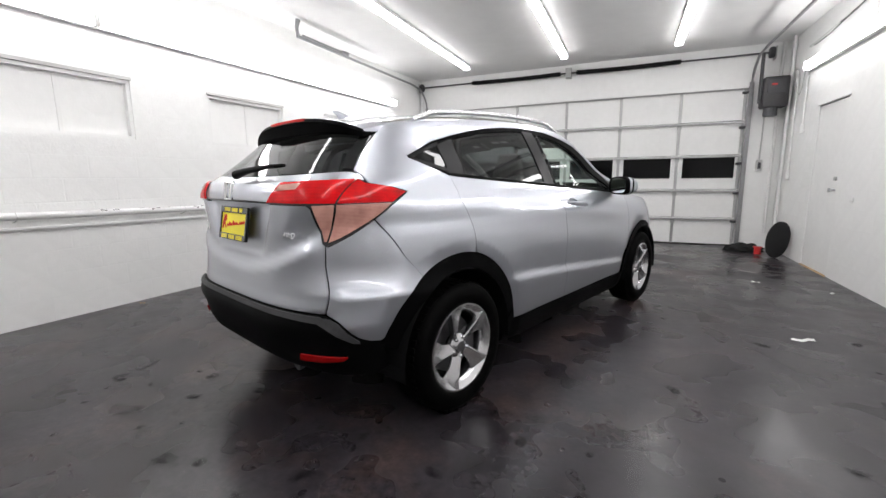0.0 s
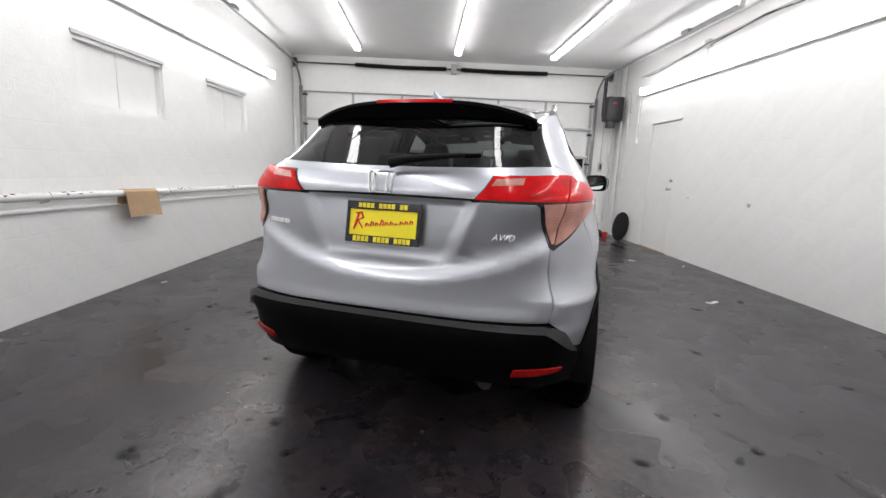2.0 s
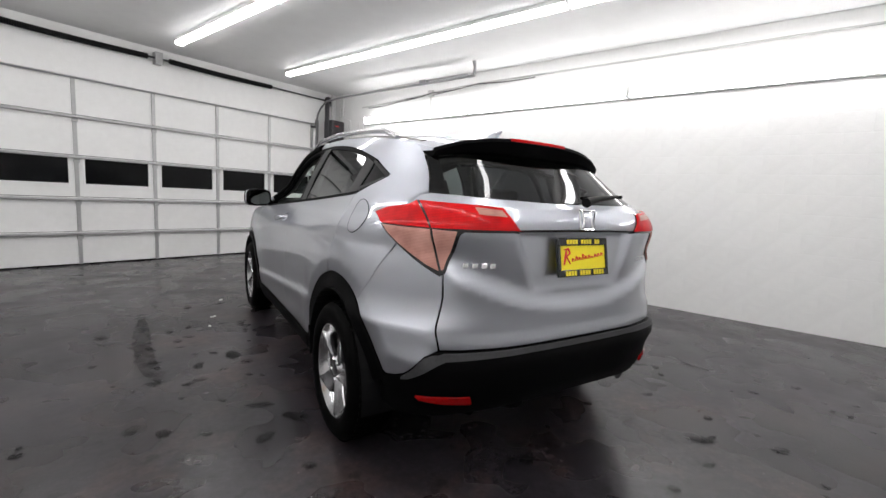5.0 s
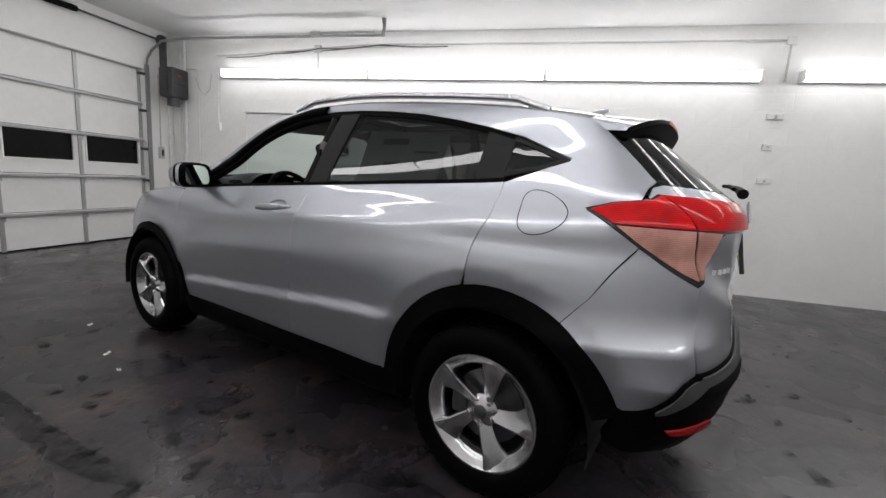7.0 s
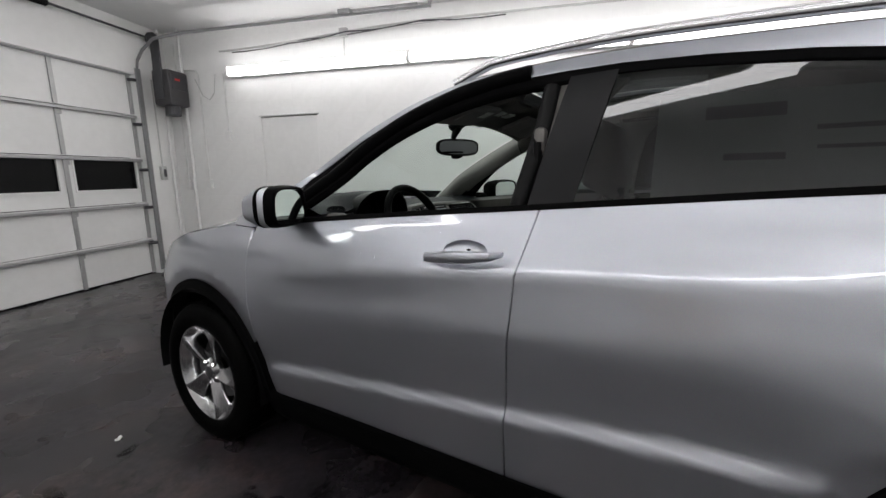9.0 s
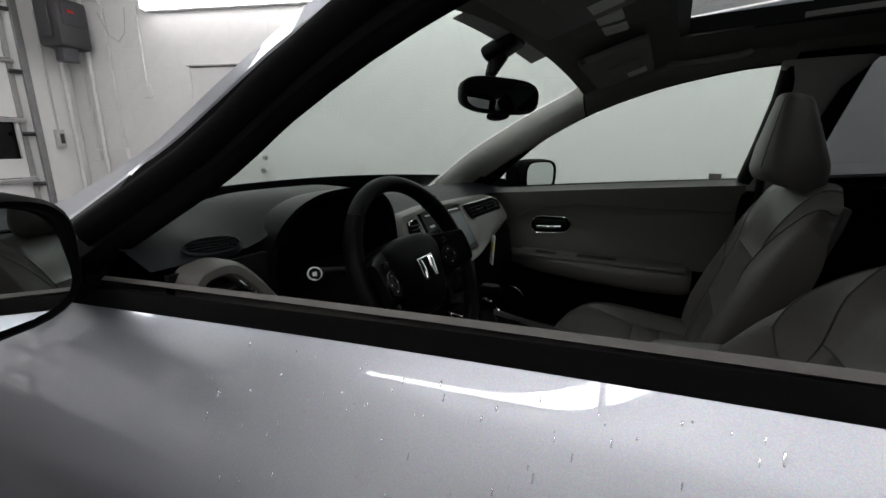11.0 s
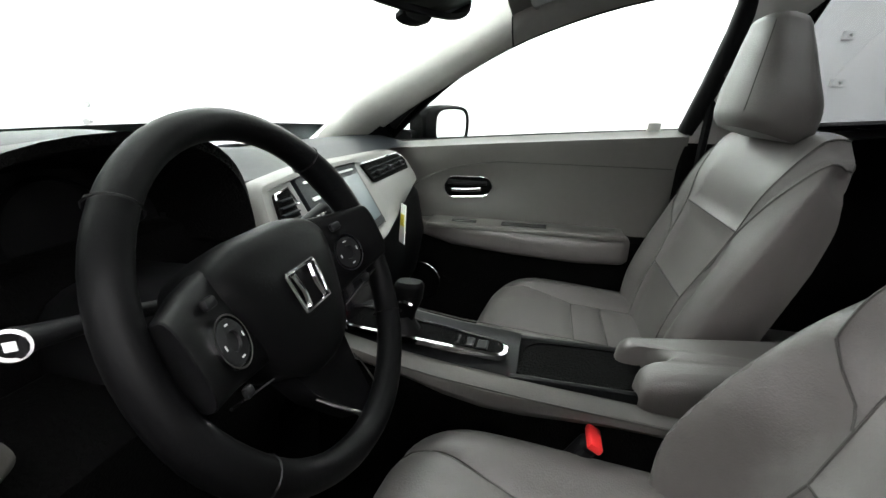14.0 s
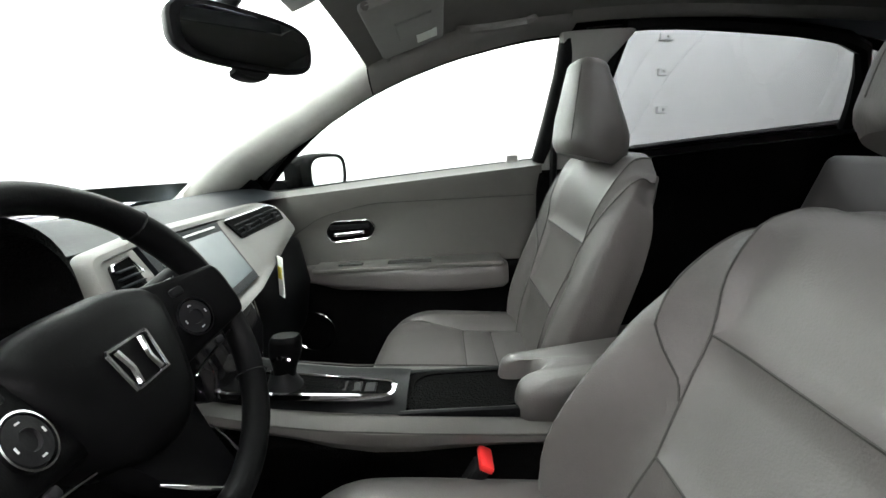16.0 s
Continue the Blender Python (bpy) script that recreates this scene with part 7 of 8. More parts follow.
# door cards
def door_card(s):
    e = holder("door_card", "warm grey front door trim panel")
    ztop = lambda y: belt(y) + 0.006
    ys = np.linspace(-0.165, 0.80, 26)
    bm = bmesh.new()
    rows = []
    for k in range(12):
        rows.append([])
        for y in ys:
            zt = ztop(y)
            o = 0.016 if s < 0 else 0.0
            if k == 0:
                p = (0.728, y, zt + 0.002)
            elif k == 1:
                p = (0.714 + o * 0.5, y, zt + 0.006)
            elif k == 2:
                p = (0.700 + o, y, zt - 0.004)
            else:
                z = zt - 0.012 - (zt - 0.012 - 0.80) * (k - 3) / 8
                d = 0.022 * math.exp(-(((y - 0.46) / 0.16) ** 2 + ((z - 0.93) / 0.05) ** 2))
                sw_ = 0.012 * smooth(0.0, 0.03, z - (1.02 - 0.35 * max(0, y - 0.36) ** 1.2))
                p = (0.690 + o + 0.012 * (k - 3) / 8 + d - sw_, y, z)
            rows[-1].append(Vector((s * p[0], p[1], p[2])))
    rings(bm, rows, False)
    part("upper_panel", bm, M_BEIGE, e, "", True)
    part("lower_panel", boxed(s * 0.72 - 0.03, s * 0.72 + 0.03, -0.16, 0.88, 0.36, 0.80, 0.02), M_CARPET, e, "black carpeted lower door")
    bm = bmesh.new()
    pillow(bm, [((s * 0.675, 0.61, 0.792), 0.022, 0.028), ((s * 0.655, 0.50, 0.785), 0.042, 0.040), ((s * 0.648, 0.30, 0.775), 0.050, 0.044), ((s * 0.648, 0.10, 0.768), 0.050, 0.046), ((s * 0.655, -0.02, 0.77), 0.044, 0.046)], (1, 0, 0), (0, 0, 1), 3.2, 22, 0.8)
    part("armrest", bm, M_LEATHER, e, "", True)
    part("armrest_top", boxed(s * 0.655 - 0.05, s * 0.655 + 0.05, -0.03, 0.58, 0.805, 0.824, 0.008), M_BEIGE, e, smooth=True)
    part("pull_pocket", boxed(s * 0.645 - 0.018, s * 0.645 + 0.018, 0.20, 0.34, 0.8245, 0.8275, 0.001), M_PIANO, e, "dark grip recess")
    part("switch", boxed(s * 0.640 - 0.010, s * 0.640 + 0.010, 0.42, 0.50, 0.8245, 0.829, 0.002), M_PIANO, e)
    hd = holder("inner_handle", "chrome door handle in a dark six-sided cup", parent=e)
    six = rounded([(0.546, 0.924), (0.526, 0.890), (0.400, 0.900), (0.378, 0.930), (0.398, 0.962), (0.522, 0.960)], 0.016, 5)
    ring = [Vector((s * 0.700, y, z)) for y, z in six]
    bm = bmesh.new()
    rings(bm, [[Vector((s * x, y, z)) for y, z in six] for x in (0.724, 0.6985)])
    part("cup", bm, M_CARPET, hd)
    part("chrome_ring", tubed([p + Vector((-s * 0.003, 0, 0)) for p in ring + ring[:1]], 0.0013, 8), M_CHROME, hd, smooth=True)
    part("lever", pillowed([((s * 0.694, 0.515, 0.916), 0.004, 0.006), ((s * 0.690, 0.46, 0.918), 0.005, 0.008), ((s * 0.694, 0.42, 0.922), 0.004, 0.006)], (1, 0, 0), (0, 0, 1), 2.6, 14, 0.6), M_CHROME, hd, smooth=True)
    part("lever_back", boxed(s * 0.698 - 0.003, s * 0.698 + 0.003, 0.40, 0.53, 0.933, 0.948, 0.003), M_BLACK, hd)
    part("seam", tubed([(s * (0.6885 - 0.004), y, 1.015 - 0.30 * max(0, y - 0.36) ** 1.3 - 0.9 * max(0, y - 0.52) ** 1.6) for y in np.linspace(-0.14, 0.66, 20)], 0.0016, 5), M_SEAM, e)
    part("speaker_ring", tubed([(s * 0.685, 0.62 + 0.07 * math.cos(t), 0.58 + 0.07 * math.sin(t)) for t in np.linspace(0, 2 * math.pi, 25)], 0.003, 6), M_CHROME, e, smooth=True)
    bm = bmesh.new()
    rings(bm, [[Vector((s * x, y, ztop(y) + dz)) for x, dz in ((0.728, -0.04), (0.728, -0.010), (0.733, -0.004), (0.740, -0.006), (0.746, -0.012), (0.751, -0.015), (0.751, -0.04))] for y in np.linspace(-0.2, 0.70, 14)], True, True)
    part("sill_seal", bm, M_SEAL, e, "black rubber window sill seal", True)
    # sail panel before the mirror
    bm = bmesh.new()
    tri = [(0.725, 1.050), (0.89, 1.040), (0.82, 1.085), (0.765, 1.118), (0.74, 1.10)]
    rings(bm, [[Vector((s * (wide(y, z) - d), y, z)) for y, z in tri] for d in (0.03, 0.055)])
    part("mirror_sail", bm, M_SEAL, e)
    return e


for s in BOTH:
    door_card(s)
part("door_frame", tubed([(-(wide(y, w_top(y) + 0.03) - 0.012), y, w_top(y) + 0.034) for y in np.linspace(0.74, -0.15, 16)], 0.027, 10), M_SEAL, car, "black upper door frame", True)
# seals round the passenger window, seen from inside
for s in BOTH:
    pts = [(y, w_top(y) + 0.012) for y in np.linspace(0.72, -0.2, 18)] + [(-0.215, 1.45), (-0.20, 1.36), (-0.18, 1.24), (-0.155, 1.13)]
    part("door_seal", tubed([(s * (wide(y, z) - 0.028), y, z) for y, z in pts], 0.013, 8), M_BLACK, car, "black window seal", True)
    part("door_frame", tubed([(s * (half_width(z) - 0.034), y, z) for y, z in ((-0.215, 1.455), (-0.21, 1.36), (-0.19, 1.24), (-0.165, 1.12))], 0.026, 10), M_BLACK, car, "black door frame", True)
for s in BOTH:
    pts = [(y, w_top(y) - 0.004) for y in np.linspace(-0.36, -0.98, 10)] + [(-1.05, 1.385), (-1.085, 1.32), (-1.105, 1.24), (-1.115, 1.17)]
    part("rear_door_seal", tubed([(s * (half_width(z) - 0.040), y, z) for y, z in pts], 0.020, 8), M_BLACK, car, "black rear window seal", True)
part("window_sticker", boxed(-0.001, 0.001, -0.030, 0.030, 0.0, 0.014), M_REDBOX, car, "small red and white window label", m=pose(0.738, -0.068, 1.103, 0, -20, 0))
part("sticker_print", boxed(-0.002, 0.0, -0.03, 0.006, 0.016, 0.042), M_DULL, car, m=pose(0.738, -0.068, 1.103, 0, -20, 0))

# inner mirror, visors, roof console
im = holder("inner_mirror", "black frameless inner mirror", (-0.03, 0.415, 1.345), (3, 0, -26))
part("housing", pillowed([((0, 0.028, 0.002), 0.095, 0.028), ((0, 0.012, 0), 0.115, 0.036), ((0, -0.004, 0), 0.120, 0.040)], (1, 0, 0), (0, 0, 1), 3.4, 28, 0.15), M_BLACK, im, smooth=True)
bm = bmesh.new()
bm.faces.new([bm.verts.new(p) for p in oval((0, -0.0125, 0), (1, 0, 0), (0, 0, 1), 0.108, 0.031, 3.6, 28)])
part("mirror_glass", bm, M_MIRROR, im)
part("mirror_button", pillowed([((0, 0, -0.040), 0.03, 0.012), ((0, 0.012, -0.044), 0.028, 0.010)], (1, 0, 0), (0, 0, 1), 2.4, 14), M_BLACK, im, smooth=True)
part("stem", tubed([(0, 0.03, 0.01), (0.01, 0.05, 0.05), (0.03, 0.045, 0.095)], [0.012, 0.013, 0.022], 10), M_BLACK, im, smooth=True)
part("sensor_cover", pillowed([((0.02, 0.46, 1.445), 0.045, 0.02), ((0.02, 0.40, 1.475), 0.04, 0.02)], (1, 0, 0), (0, 0.4, 0.9), 3, 16), M_BLACK, car, smooth=True)
for s in BOTH:
    v = holder("sun_visor", "grey sun visor folded up", (s * 0.32, 0.215, 1.443), (-17, s * 3, 0))
    part("flap", boxed(-0.17, 0.17, -0.09, 0.075, -0.010, 0.010, 0.009), M_VISOR, v, smooth=True)
    part("mirror_cover", boxed(-0.055, 0.055, -0.06, 0.02, -0.014, -0.009, 0.002), M_VISOR, v)
    part("label", boxed(0.06, 0.12, -0.07, -0.02, -0.0125, -0.0108), M_PAPER, v, "pale label")
    part("hinge", tubed([(-s * 0.17, 0.06, 0.0), (s * 0.20, 0.062, 0.0)], 0.008, 8), M_BEIGE, v)
    gh = [(s * (wide(y, roof_edge(y)) - 0.085 - d), y, roof_edge(y) - 0.045 - e) for y, d, e in ((0.09, 0, 0), (0.06, 0.03, 0.012), (0.0, 0.036, 0.016), (-0.07, 0.036, 0.014), (-0.10, 0, 0))]
    part("grab_handle", tubed(gh, 0.010, 8), M_HEAD, car, "grey roof grab handle", True)
rc = holder("roof_console", "grey overhead console with map lamps", (0, 0.19, 1.515), (-10, 0, 0))
part("console_body", pillowed([((0, 0.09, -0.012), 0.09, 0.020), ((0, 0.0, -0.014), 0.10, 0.024), ((0, -0.09, -0.012), 0.09, 0.020)], (1, 0, 0), (0, 0, 1), 4, 24), M_HEAD, rc, smooth=True)
for s in BOTH:
    part("lamp_lens", boxed(s * 0.045 - 0.028, s * 0.045 + 0.028, -0.02, 0.03, -0.042, -0.034, 0.004), M_PAPER, rc, "pale map lamp lens")
# dotted shade band behind the mirror
bm = bmesh.new()
rings(bm, [[top_point(a, y) - Vector((0, 0.006, 0.005)) for a in np.linspace(-0.42, 0.42, 9)] for y in (0.285, 0.34, 0.40)], False)
part("shade_band", bm, M_DULL, windscreen, "grey dotted shade band")

# window sheet in the rear door glass
ws_ = [(by_y(y, z), z) for y, z in ((-0.50, belt(-0.5) + 0.02), (-0.96, belt(-0.96) + 0.02), (-0.96, 1.385), (-0.50, 1.405))]
sheet_ob = skin("window_sheet", band([(-u, z) for u, z in ws_]), M_SHEET, car, "pale printed sheet inside the rear window", off=-0.020, deep=0.001, step=0.05)
for y0, y1, z0, z1 in ((-0.60, -0.75, 1.335, 1.365), (-0.64, -0.75, 1.24, 1.255), (-0.80, -0.92, 1.30, 1.31), (-0.80, -0.92, 1.26, 1.268)):
    pl = [(-by_y(y, z), z) for y, z in ((y0, z0), (y1, z0), (y1, z1), (y0, z1))]
    skin("print", band(pl), M_BAR, sheet_ob, off=-0.018, deep=0.0006, step=0.05)


# ---- wall services and loose things ----
# horizontal pipe on the left wall, its paint flaking, over a ledge line
pz = lambda q: 0.872 - 0.022 * (q - 0.3)
pipe = thing("wall_pipe", "white painted water pipe with flaking paint along the wall", "pipe", base=LEFT_SIDE)
bm = bmesh.new()
tube(bm, [(LEFT + 0.065, q, pz(q)) for q in np.linspace(-5.0, 4.9, 40)], 0.030, 12)
part("pipe_run", bm, M_WPIPE, pipe, smooth=True)
random.seed(11)
for q0, n, span in ((-1.2, 16, 0.9), (-0.35, 10, 0.5), (0.9, 10, 0.5), (-2.4, 12, 0.8), (1.9, 6, 0.9)):
    for k in range(n):
        q = q0 + random.random() * span
        a = random.uniform(20, 120)
        w, h = random.uniform(0.012, 0.05), random.uniform(0.3, 0.9)
        bm = bmesh.new()
        rows = []
        for j in range(4):
            qq = q + w * j / 3
            lo, hi = a - 22 * h * random.uniform(0.3, 1), a + 22 * h * random.uniform(0.3, 1)
            rows.append([Vector((LEFT + 0.065 + 0.0308 * math.cos(radians(t)), qq, pz(qq) + 0.0308 * math.sin(radians(t)))) for t in np.linspace(lo, hi, 4)])
        rings(bm, rows, False)
        part("bare_patch", bm, M_SCUFF, pipe)
for q in np.arange(-4.4, 4.9, 1.35):
    part("clip", tubed([(LEFT + 0.0, q, pz(q) - 0.05), (LEFT + 0.07, q, pz(q) - 0.036), (LEFT + 0.105, q, pz(q)), (LEFT + 0.08, q, pz(q) + 0.034)], 0.005, 6), M_WPIPE, pipe)
bm = bmesh.new()
box(bm, LEFT + 0.0005, LEFT + 0.03, -5.0, 4.95, -0.025, 0.0, 0.006)
ledge = fixed("ledge_trim", bm, M_WALL, "narrow painted ledge under the pipe", "trim", base=LEFT_SIDE @ Matrix.Translation((0, 0, 0.79)) @ pose(0, 0, 0, -1.25, 0, 0))
sheet_card = thing("cardboard_sheet", "brown cardboard hung over the wall pipe", "cardboard", at=(LEFT + 0.065, 0.36, pz(0.36)), base=LEFT_SIDE)
bm = bmesh.new()
prof = [(-0.04, -0.10), (-0.036, 0.0), (-0.02, 0.033), (0.012, 0.037), (0.037, 0.015), (0.045, -0.05), (0.055, -0.14), (0.063, -0.215)]
rows = [[Vector((x + d + 0.006 * math.sin(7 * q), q, z - 0.03 * q + 0.012 * math.sin(9 * q) * (z < -0.2))) for x, z in prof] for q in np.linspace(0, 0.43, 10) for d in (0,)]
rings(bm, rows, False)
g = bmesh.ops.extrude_face_region(bm, geom=bm.faces[:])
for v in g["geom"]:
    if isinstance(v, bmesh.types.BMVert):
        v.co.x += 0.004
part("card", bm, M_CARD, sheet_card, smooth=True)

# conduits, boxes and cables on the right wall
con_r = thing("conduit", "grey metal conduit with cables along the wall top", "conduit")
part("conduit_run", tubed([(RIGHT - 0.03, q, 2.87 + 0.13 * smooth(4.1, 1.2, q)) for q in np.linspace(4.1, -3.62, 30)], 0.013, 8), M_DULL, con_r, smooth=True)
for k in range(3):
    part("cable", tubed([(RIGHT - 0.045 - 0.01 * k, q, 2.86 + 0.13 * smooth(4.1, 1.2, q) - 0.03 * abs(math.sin(q * (2.2 + 0.5 * k) + k))) for q in np.linspace(3.9 - 0.4 * k, 0.4 + 0.3 * k, 36)], 0.007, 6), M_DARKMET if k != 1 else M_DULL, con_r, smooth=True)
part("junction_box", boxed(RIGHT - 0.06, RIGHT, 2.30, 2.40, 2.90, 3.0, 0.006), M_DULL, con_r)
part("junction_box", boxed(RIGHT - 0.05, RIGHT, -3.66, -3.56, 2.95, 3.04, 0.006), M_WPIPE, con_r)
part("drop", tubed([(RIGHT - 0.03, 2.35, 2.95), (RIGHT - 0.03, 2.35, 2.69)], 0.010, 8), M_DULL, con_r)
part("drop", tubed([(RIGHT - 0.03, -3.61, 2.98), (RIGHT - 0.03, -3.61, 2.55)], 0.012, 8), M_DULL, con_r)
for q, z0, z1, top in ((4.81, 1.16, 3.02, 0), (4.47, 1.17, 2.60, 1), (4.09, 1.80, 2.60, 0)):
    cd = thing("wall_conduit", "thin white vertical conduit with an outlet box", "conduit", "vertical conduits")
    pts = [(RIGHT - 0.018, q, z0 + 0.05), (RIGHT - 0.018, q, z1)]
    if top:
        pts += [(RIGHT - 0.02, q + 0.03, z1 + 0.06), (RIGHT - 0.02, q + 0.12, z1 + 0.08), (RIGHT - 0.02, q + 0.30, z1 + 0.08)]
    part("tube", tubed(pts, 0.011, 8), M_WPIPE, cd, smooth=True)
    part("outlet_box", boxed(RIGHT - 0.045, RIGHT, q - 0.038, q + 0.038, z0 - 0.06, z0 + 0.06, 0.006), M_FIXT, cd)
    part("cover_plate", boxed(RIGHT - 0.050, RIGHT - 0.045, q - 0.036, q + 0.036, z0 - 0.058, z0 + 0.058, 0.003), M_FIXT, cd)
wire = thing("hanging_wire", "thin wire drooping from the door opener", "wire")
part("wire_run", tubed([(RIGHT - 0.05, 4.50, 2.55), (RIGHT - 0.03, 4.42, 2.34), (RIGHT - 0.03, 4.32, 2.28), (RIGHT - 0.03, 4.24, 2.36), (RIGHT - 0.03, 4.20, 2.60)], 0.005, 6), M_DULL, wire, smooth=True)
sw_box = thing("door_switch", "small grey wall switch for the garage door", "switch", at=(2.98, FRONT - 0.06, 1.33))
part("switch_body", boxed(-0.04, 0.04, -0.05, 0.0, -0.09, 0.09, 0.008), M_DULL, sw_box)
part("switch_button", boxed(-0.02, 0.02, -0.058, -0.05, -0.05, 0.05, 0.003), M_DARKMET, sw_box)
part("switch_cable", tubed([(0.0, -0.02, 0.09), (0.005, -0.015, 0.6), (0.0, -0.015, 1.2)], 0.009, 6), M_DULL, sw_box)
post = thing("corner_pipe", "grey vertical pipe in the corner", "pipe", "corner pipes", (3.14, FRONT - 0.10, 0))
part("pipe_run", tubed([(0, 0, 0.25), (0, 0, TOP)], 0.022, 10), M_WPIPE, post, smooth=True)
copy_thing(post, ROOM @ Matrix.Translation((3.21, FRONT - 0.35, 0)))
copy_thing(post, ROOM @ Matrix.Translation((-3.00, FRONT - 0.10, 0)))
for q, z in ((1.21, 0.90), (2.38, 0.91)):
    bp_ = thing("bumper_stop", "small round wall stop", "door stop", "wall stops", (RIGHT, q, z))
    bm = bmesh.new()
    lathe(bm, [(0.028, 0.0), (0.028, -0.012), (0.018, -0.02), (0.0, -0.022)], 16)
    part("disc", bm, M_DULL if q < 2 else M_WPIPE, bp_, smooth=True)
for q, z, w in ((-3.58, 2.16, 0.09), (-3.55, 1.81, 0.05), (-3.58, 1.42, 0.07)):
    wb = thing("wall_bracket", "small painted bracket on the wall", "bracket", "wall brackets", (RIGHT, q, z))
    part("plate", boxed(-0.035, 0.0, -w, w, -0.035, 0.035, 0.006), M_WPIPE, wb)
    part("bolt", tubed([(-0.03, 0, 0), (-0.055, 0, 0)], 0.012, 8), M_DULL, wb)

# corner clutter
disc = thing("folded_sunshade", "black folded fabric shade leaning on the wall", "sunshade", at=(3.02, 4.02, 0))
M_FABRIC = material("black_fabric", (0.008, 0.008, 0.0085), rough=0.9, vary=0.3, scale=20, bump=0.3, bump_scale=150)
bm = bmesh.new()
rings(bm, [[p + Vector((0.10 * p.z * 1.1, 0, 0)) for p in oval((0.04, d, 0.262), (0.96, -0.28, 0), (0, 0.04, 1), 0.135 * k, 0.262 * k, 2.1, 28)] for d, k in ((-0.012, 0.94), (-0.008, 1), (0.008, 1), (0.012, 0.94))])
part("panel", bm, M_FABRIC, disc, smooth=True)
bagp = thing("dark_cloth", "dark crumpled cloth heap on the floor", "cloth", at=(2.80, 4.55, 0))
bm = bmesh.new()
bmesh.ops.create_icosphere(bm, subdivisions=4, radius=1)
for v in bm.verts:
    n = noise.noise(v.co * 2.2) * 0.35 + noise.noise(v.co * 6) * 0.12
    v.co = Vector((v.co.x * 0.24 * (1 + n), v.co.y * 0.15 * (1 + n), max(0, v.co.z * 0.09 * (1 + n) + 0.03)))
part("heap", bm, M_FABRIC, bagp, smooth=True)
can = thing("red_spool", "small red plastic spool on the floor", "spool", at=(2.93, 4.30, 0))
part("drum", tubed([(0, 0, 0.0), (0, 0, 0.10)], 0.045, 16), M_REDBOX, can)
part("flange", tubed([(0, 0, 0.10), (0, 0, 0.112)], 0.06, 16), M_REDBOX, can)


def scrap(p, q, w, l, turn, mat, label, name="paper_scrap"):
    bm = bmesh.new()
    rows = []
    for i in range(7):
        u = i / 6 - 0.5
        rows.append([Vector((u * l, (v - 0.5) * w * (1 - 0.5 * abs(u)), 0.003 + 0.10 * l * u * u + 0.006 * math.sin(5 * v + 9 * u))) for v in (0, 0.25, 0.5, 0.75, 1)])
    rings(bm, rows, False)
    ob = part(name, bm, mat, None, "", True, ROOM @ pose(p, q, 0.001, 0, 0, turn))
    return tagged(ob, label, "paper scrap", "floor litter")


scrap(2.31, 0.27, 0.05, 0.15, 20, M_PAPER, "torn strip of white paper on the floor")
scrap(2.45, 2.20, 0.035, 0.08, -30, M_PAPER, "small scrap of white paper on the floor")
scrap(3.02, 1.9, 0.03, 0.05, 50, M_PAPER, "small scrap of white paper on the floor")
scrap(-0.46, 1.97, 0.02, 0.035, 10, M_PAPER, "tiny white paper fleck on the floor")
scrap(-0.78, 1.41, 0.022, 0.05, 15, M_PAPER, "tiny white paper fleck on the floor")
scrap(-0.92, 1.15, 0.02, 0.03, 70, M_PAPER, "tiny white paper fleck on the floor")
scrap(-3.22, -0.9, 0.025, 0.06, 20, M_CARD, "dry leaf fragment by the wall")
scrap(-3.02, 0.55, 0.02, 0.05, 60, M_PAPER, "tiny white paper fleck on the floor")

# concrete blocks of the side walls
BL, BH, BJ = 0.405, 0.2025, 0.005


# marks on the floor: a tyre track, dried oil drips
def worn(name, color, cover, round_edge):
    m = material(name, color, rough=0.55, spec=0.2)
    t = m.node_tree
    out, b = t.nodes["Material Output"], t.nodes["Principled BSDF"]
    co, n, r, tr, mx = (t.nodes.new("ShaderNode" + k) for k in ("TexCoord", "TexNoise", "MapRange", "BsdfTransparent", "MixShader"))
    n.inputs["Scale"].default_value, n.inputs["Detail"].default_value, n.inputs["Roughness"].default_value = 16, 6, 0.7
    r.inputs["From Min"].default_value, r.inputs["From Max"].default_value = 0.34, 0.62
    r.inputs["To Min"].default_value, r.inputs["To Max"].default_value = 0.0, cover
    t.links.new(co.outputs["Object"], n.inputs["Vector"])
    t.links.new(n.outputs["Fac"], r.inputs["Value"])
    fl, ds, fd, mu = (t.nodes.new("ShaderNode" + k) for k in ("VectorMath", "VectorMath", "MapRange", "Math"))
    fl.operation, ds.operation, mu.operation = "MULTIPLY", "DISTANCE", "MULTIPLY"
    fl.inputs[1].default_value, ds.inputs[1].default_value = (1, 1 if round_edge else 0, 0), (0.5, 0.5 if round_edge else 0, 0)
    fd.inputs["From Min"].default_value, fd.inputs["From Max"].default_value = 0.5, 0.22
    t.links.new(co.outputs["Generated"], fl.inputs[0])
    t.links.new(fl.outputs[0], ds.inputs[0])
    t.links.new(ds.outputs["Value"], fd.inputs["Value"])
    t.links.new(fd.outputs[0], mu.inputs[0])
    t.links.new(r.outputs[0], mu.inputs[1])
    t.links.new(mu.outputs[0], mx.inputs[0])
    t.links.new(tr.outputs[0], mx.inputs[1])
    t.links.new(b.outputs[0], mx.inputs[2])
    t.links.new(mx.outputs[0], out.inputs[0])
    return m


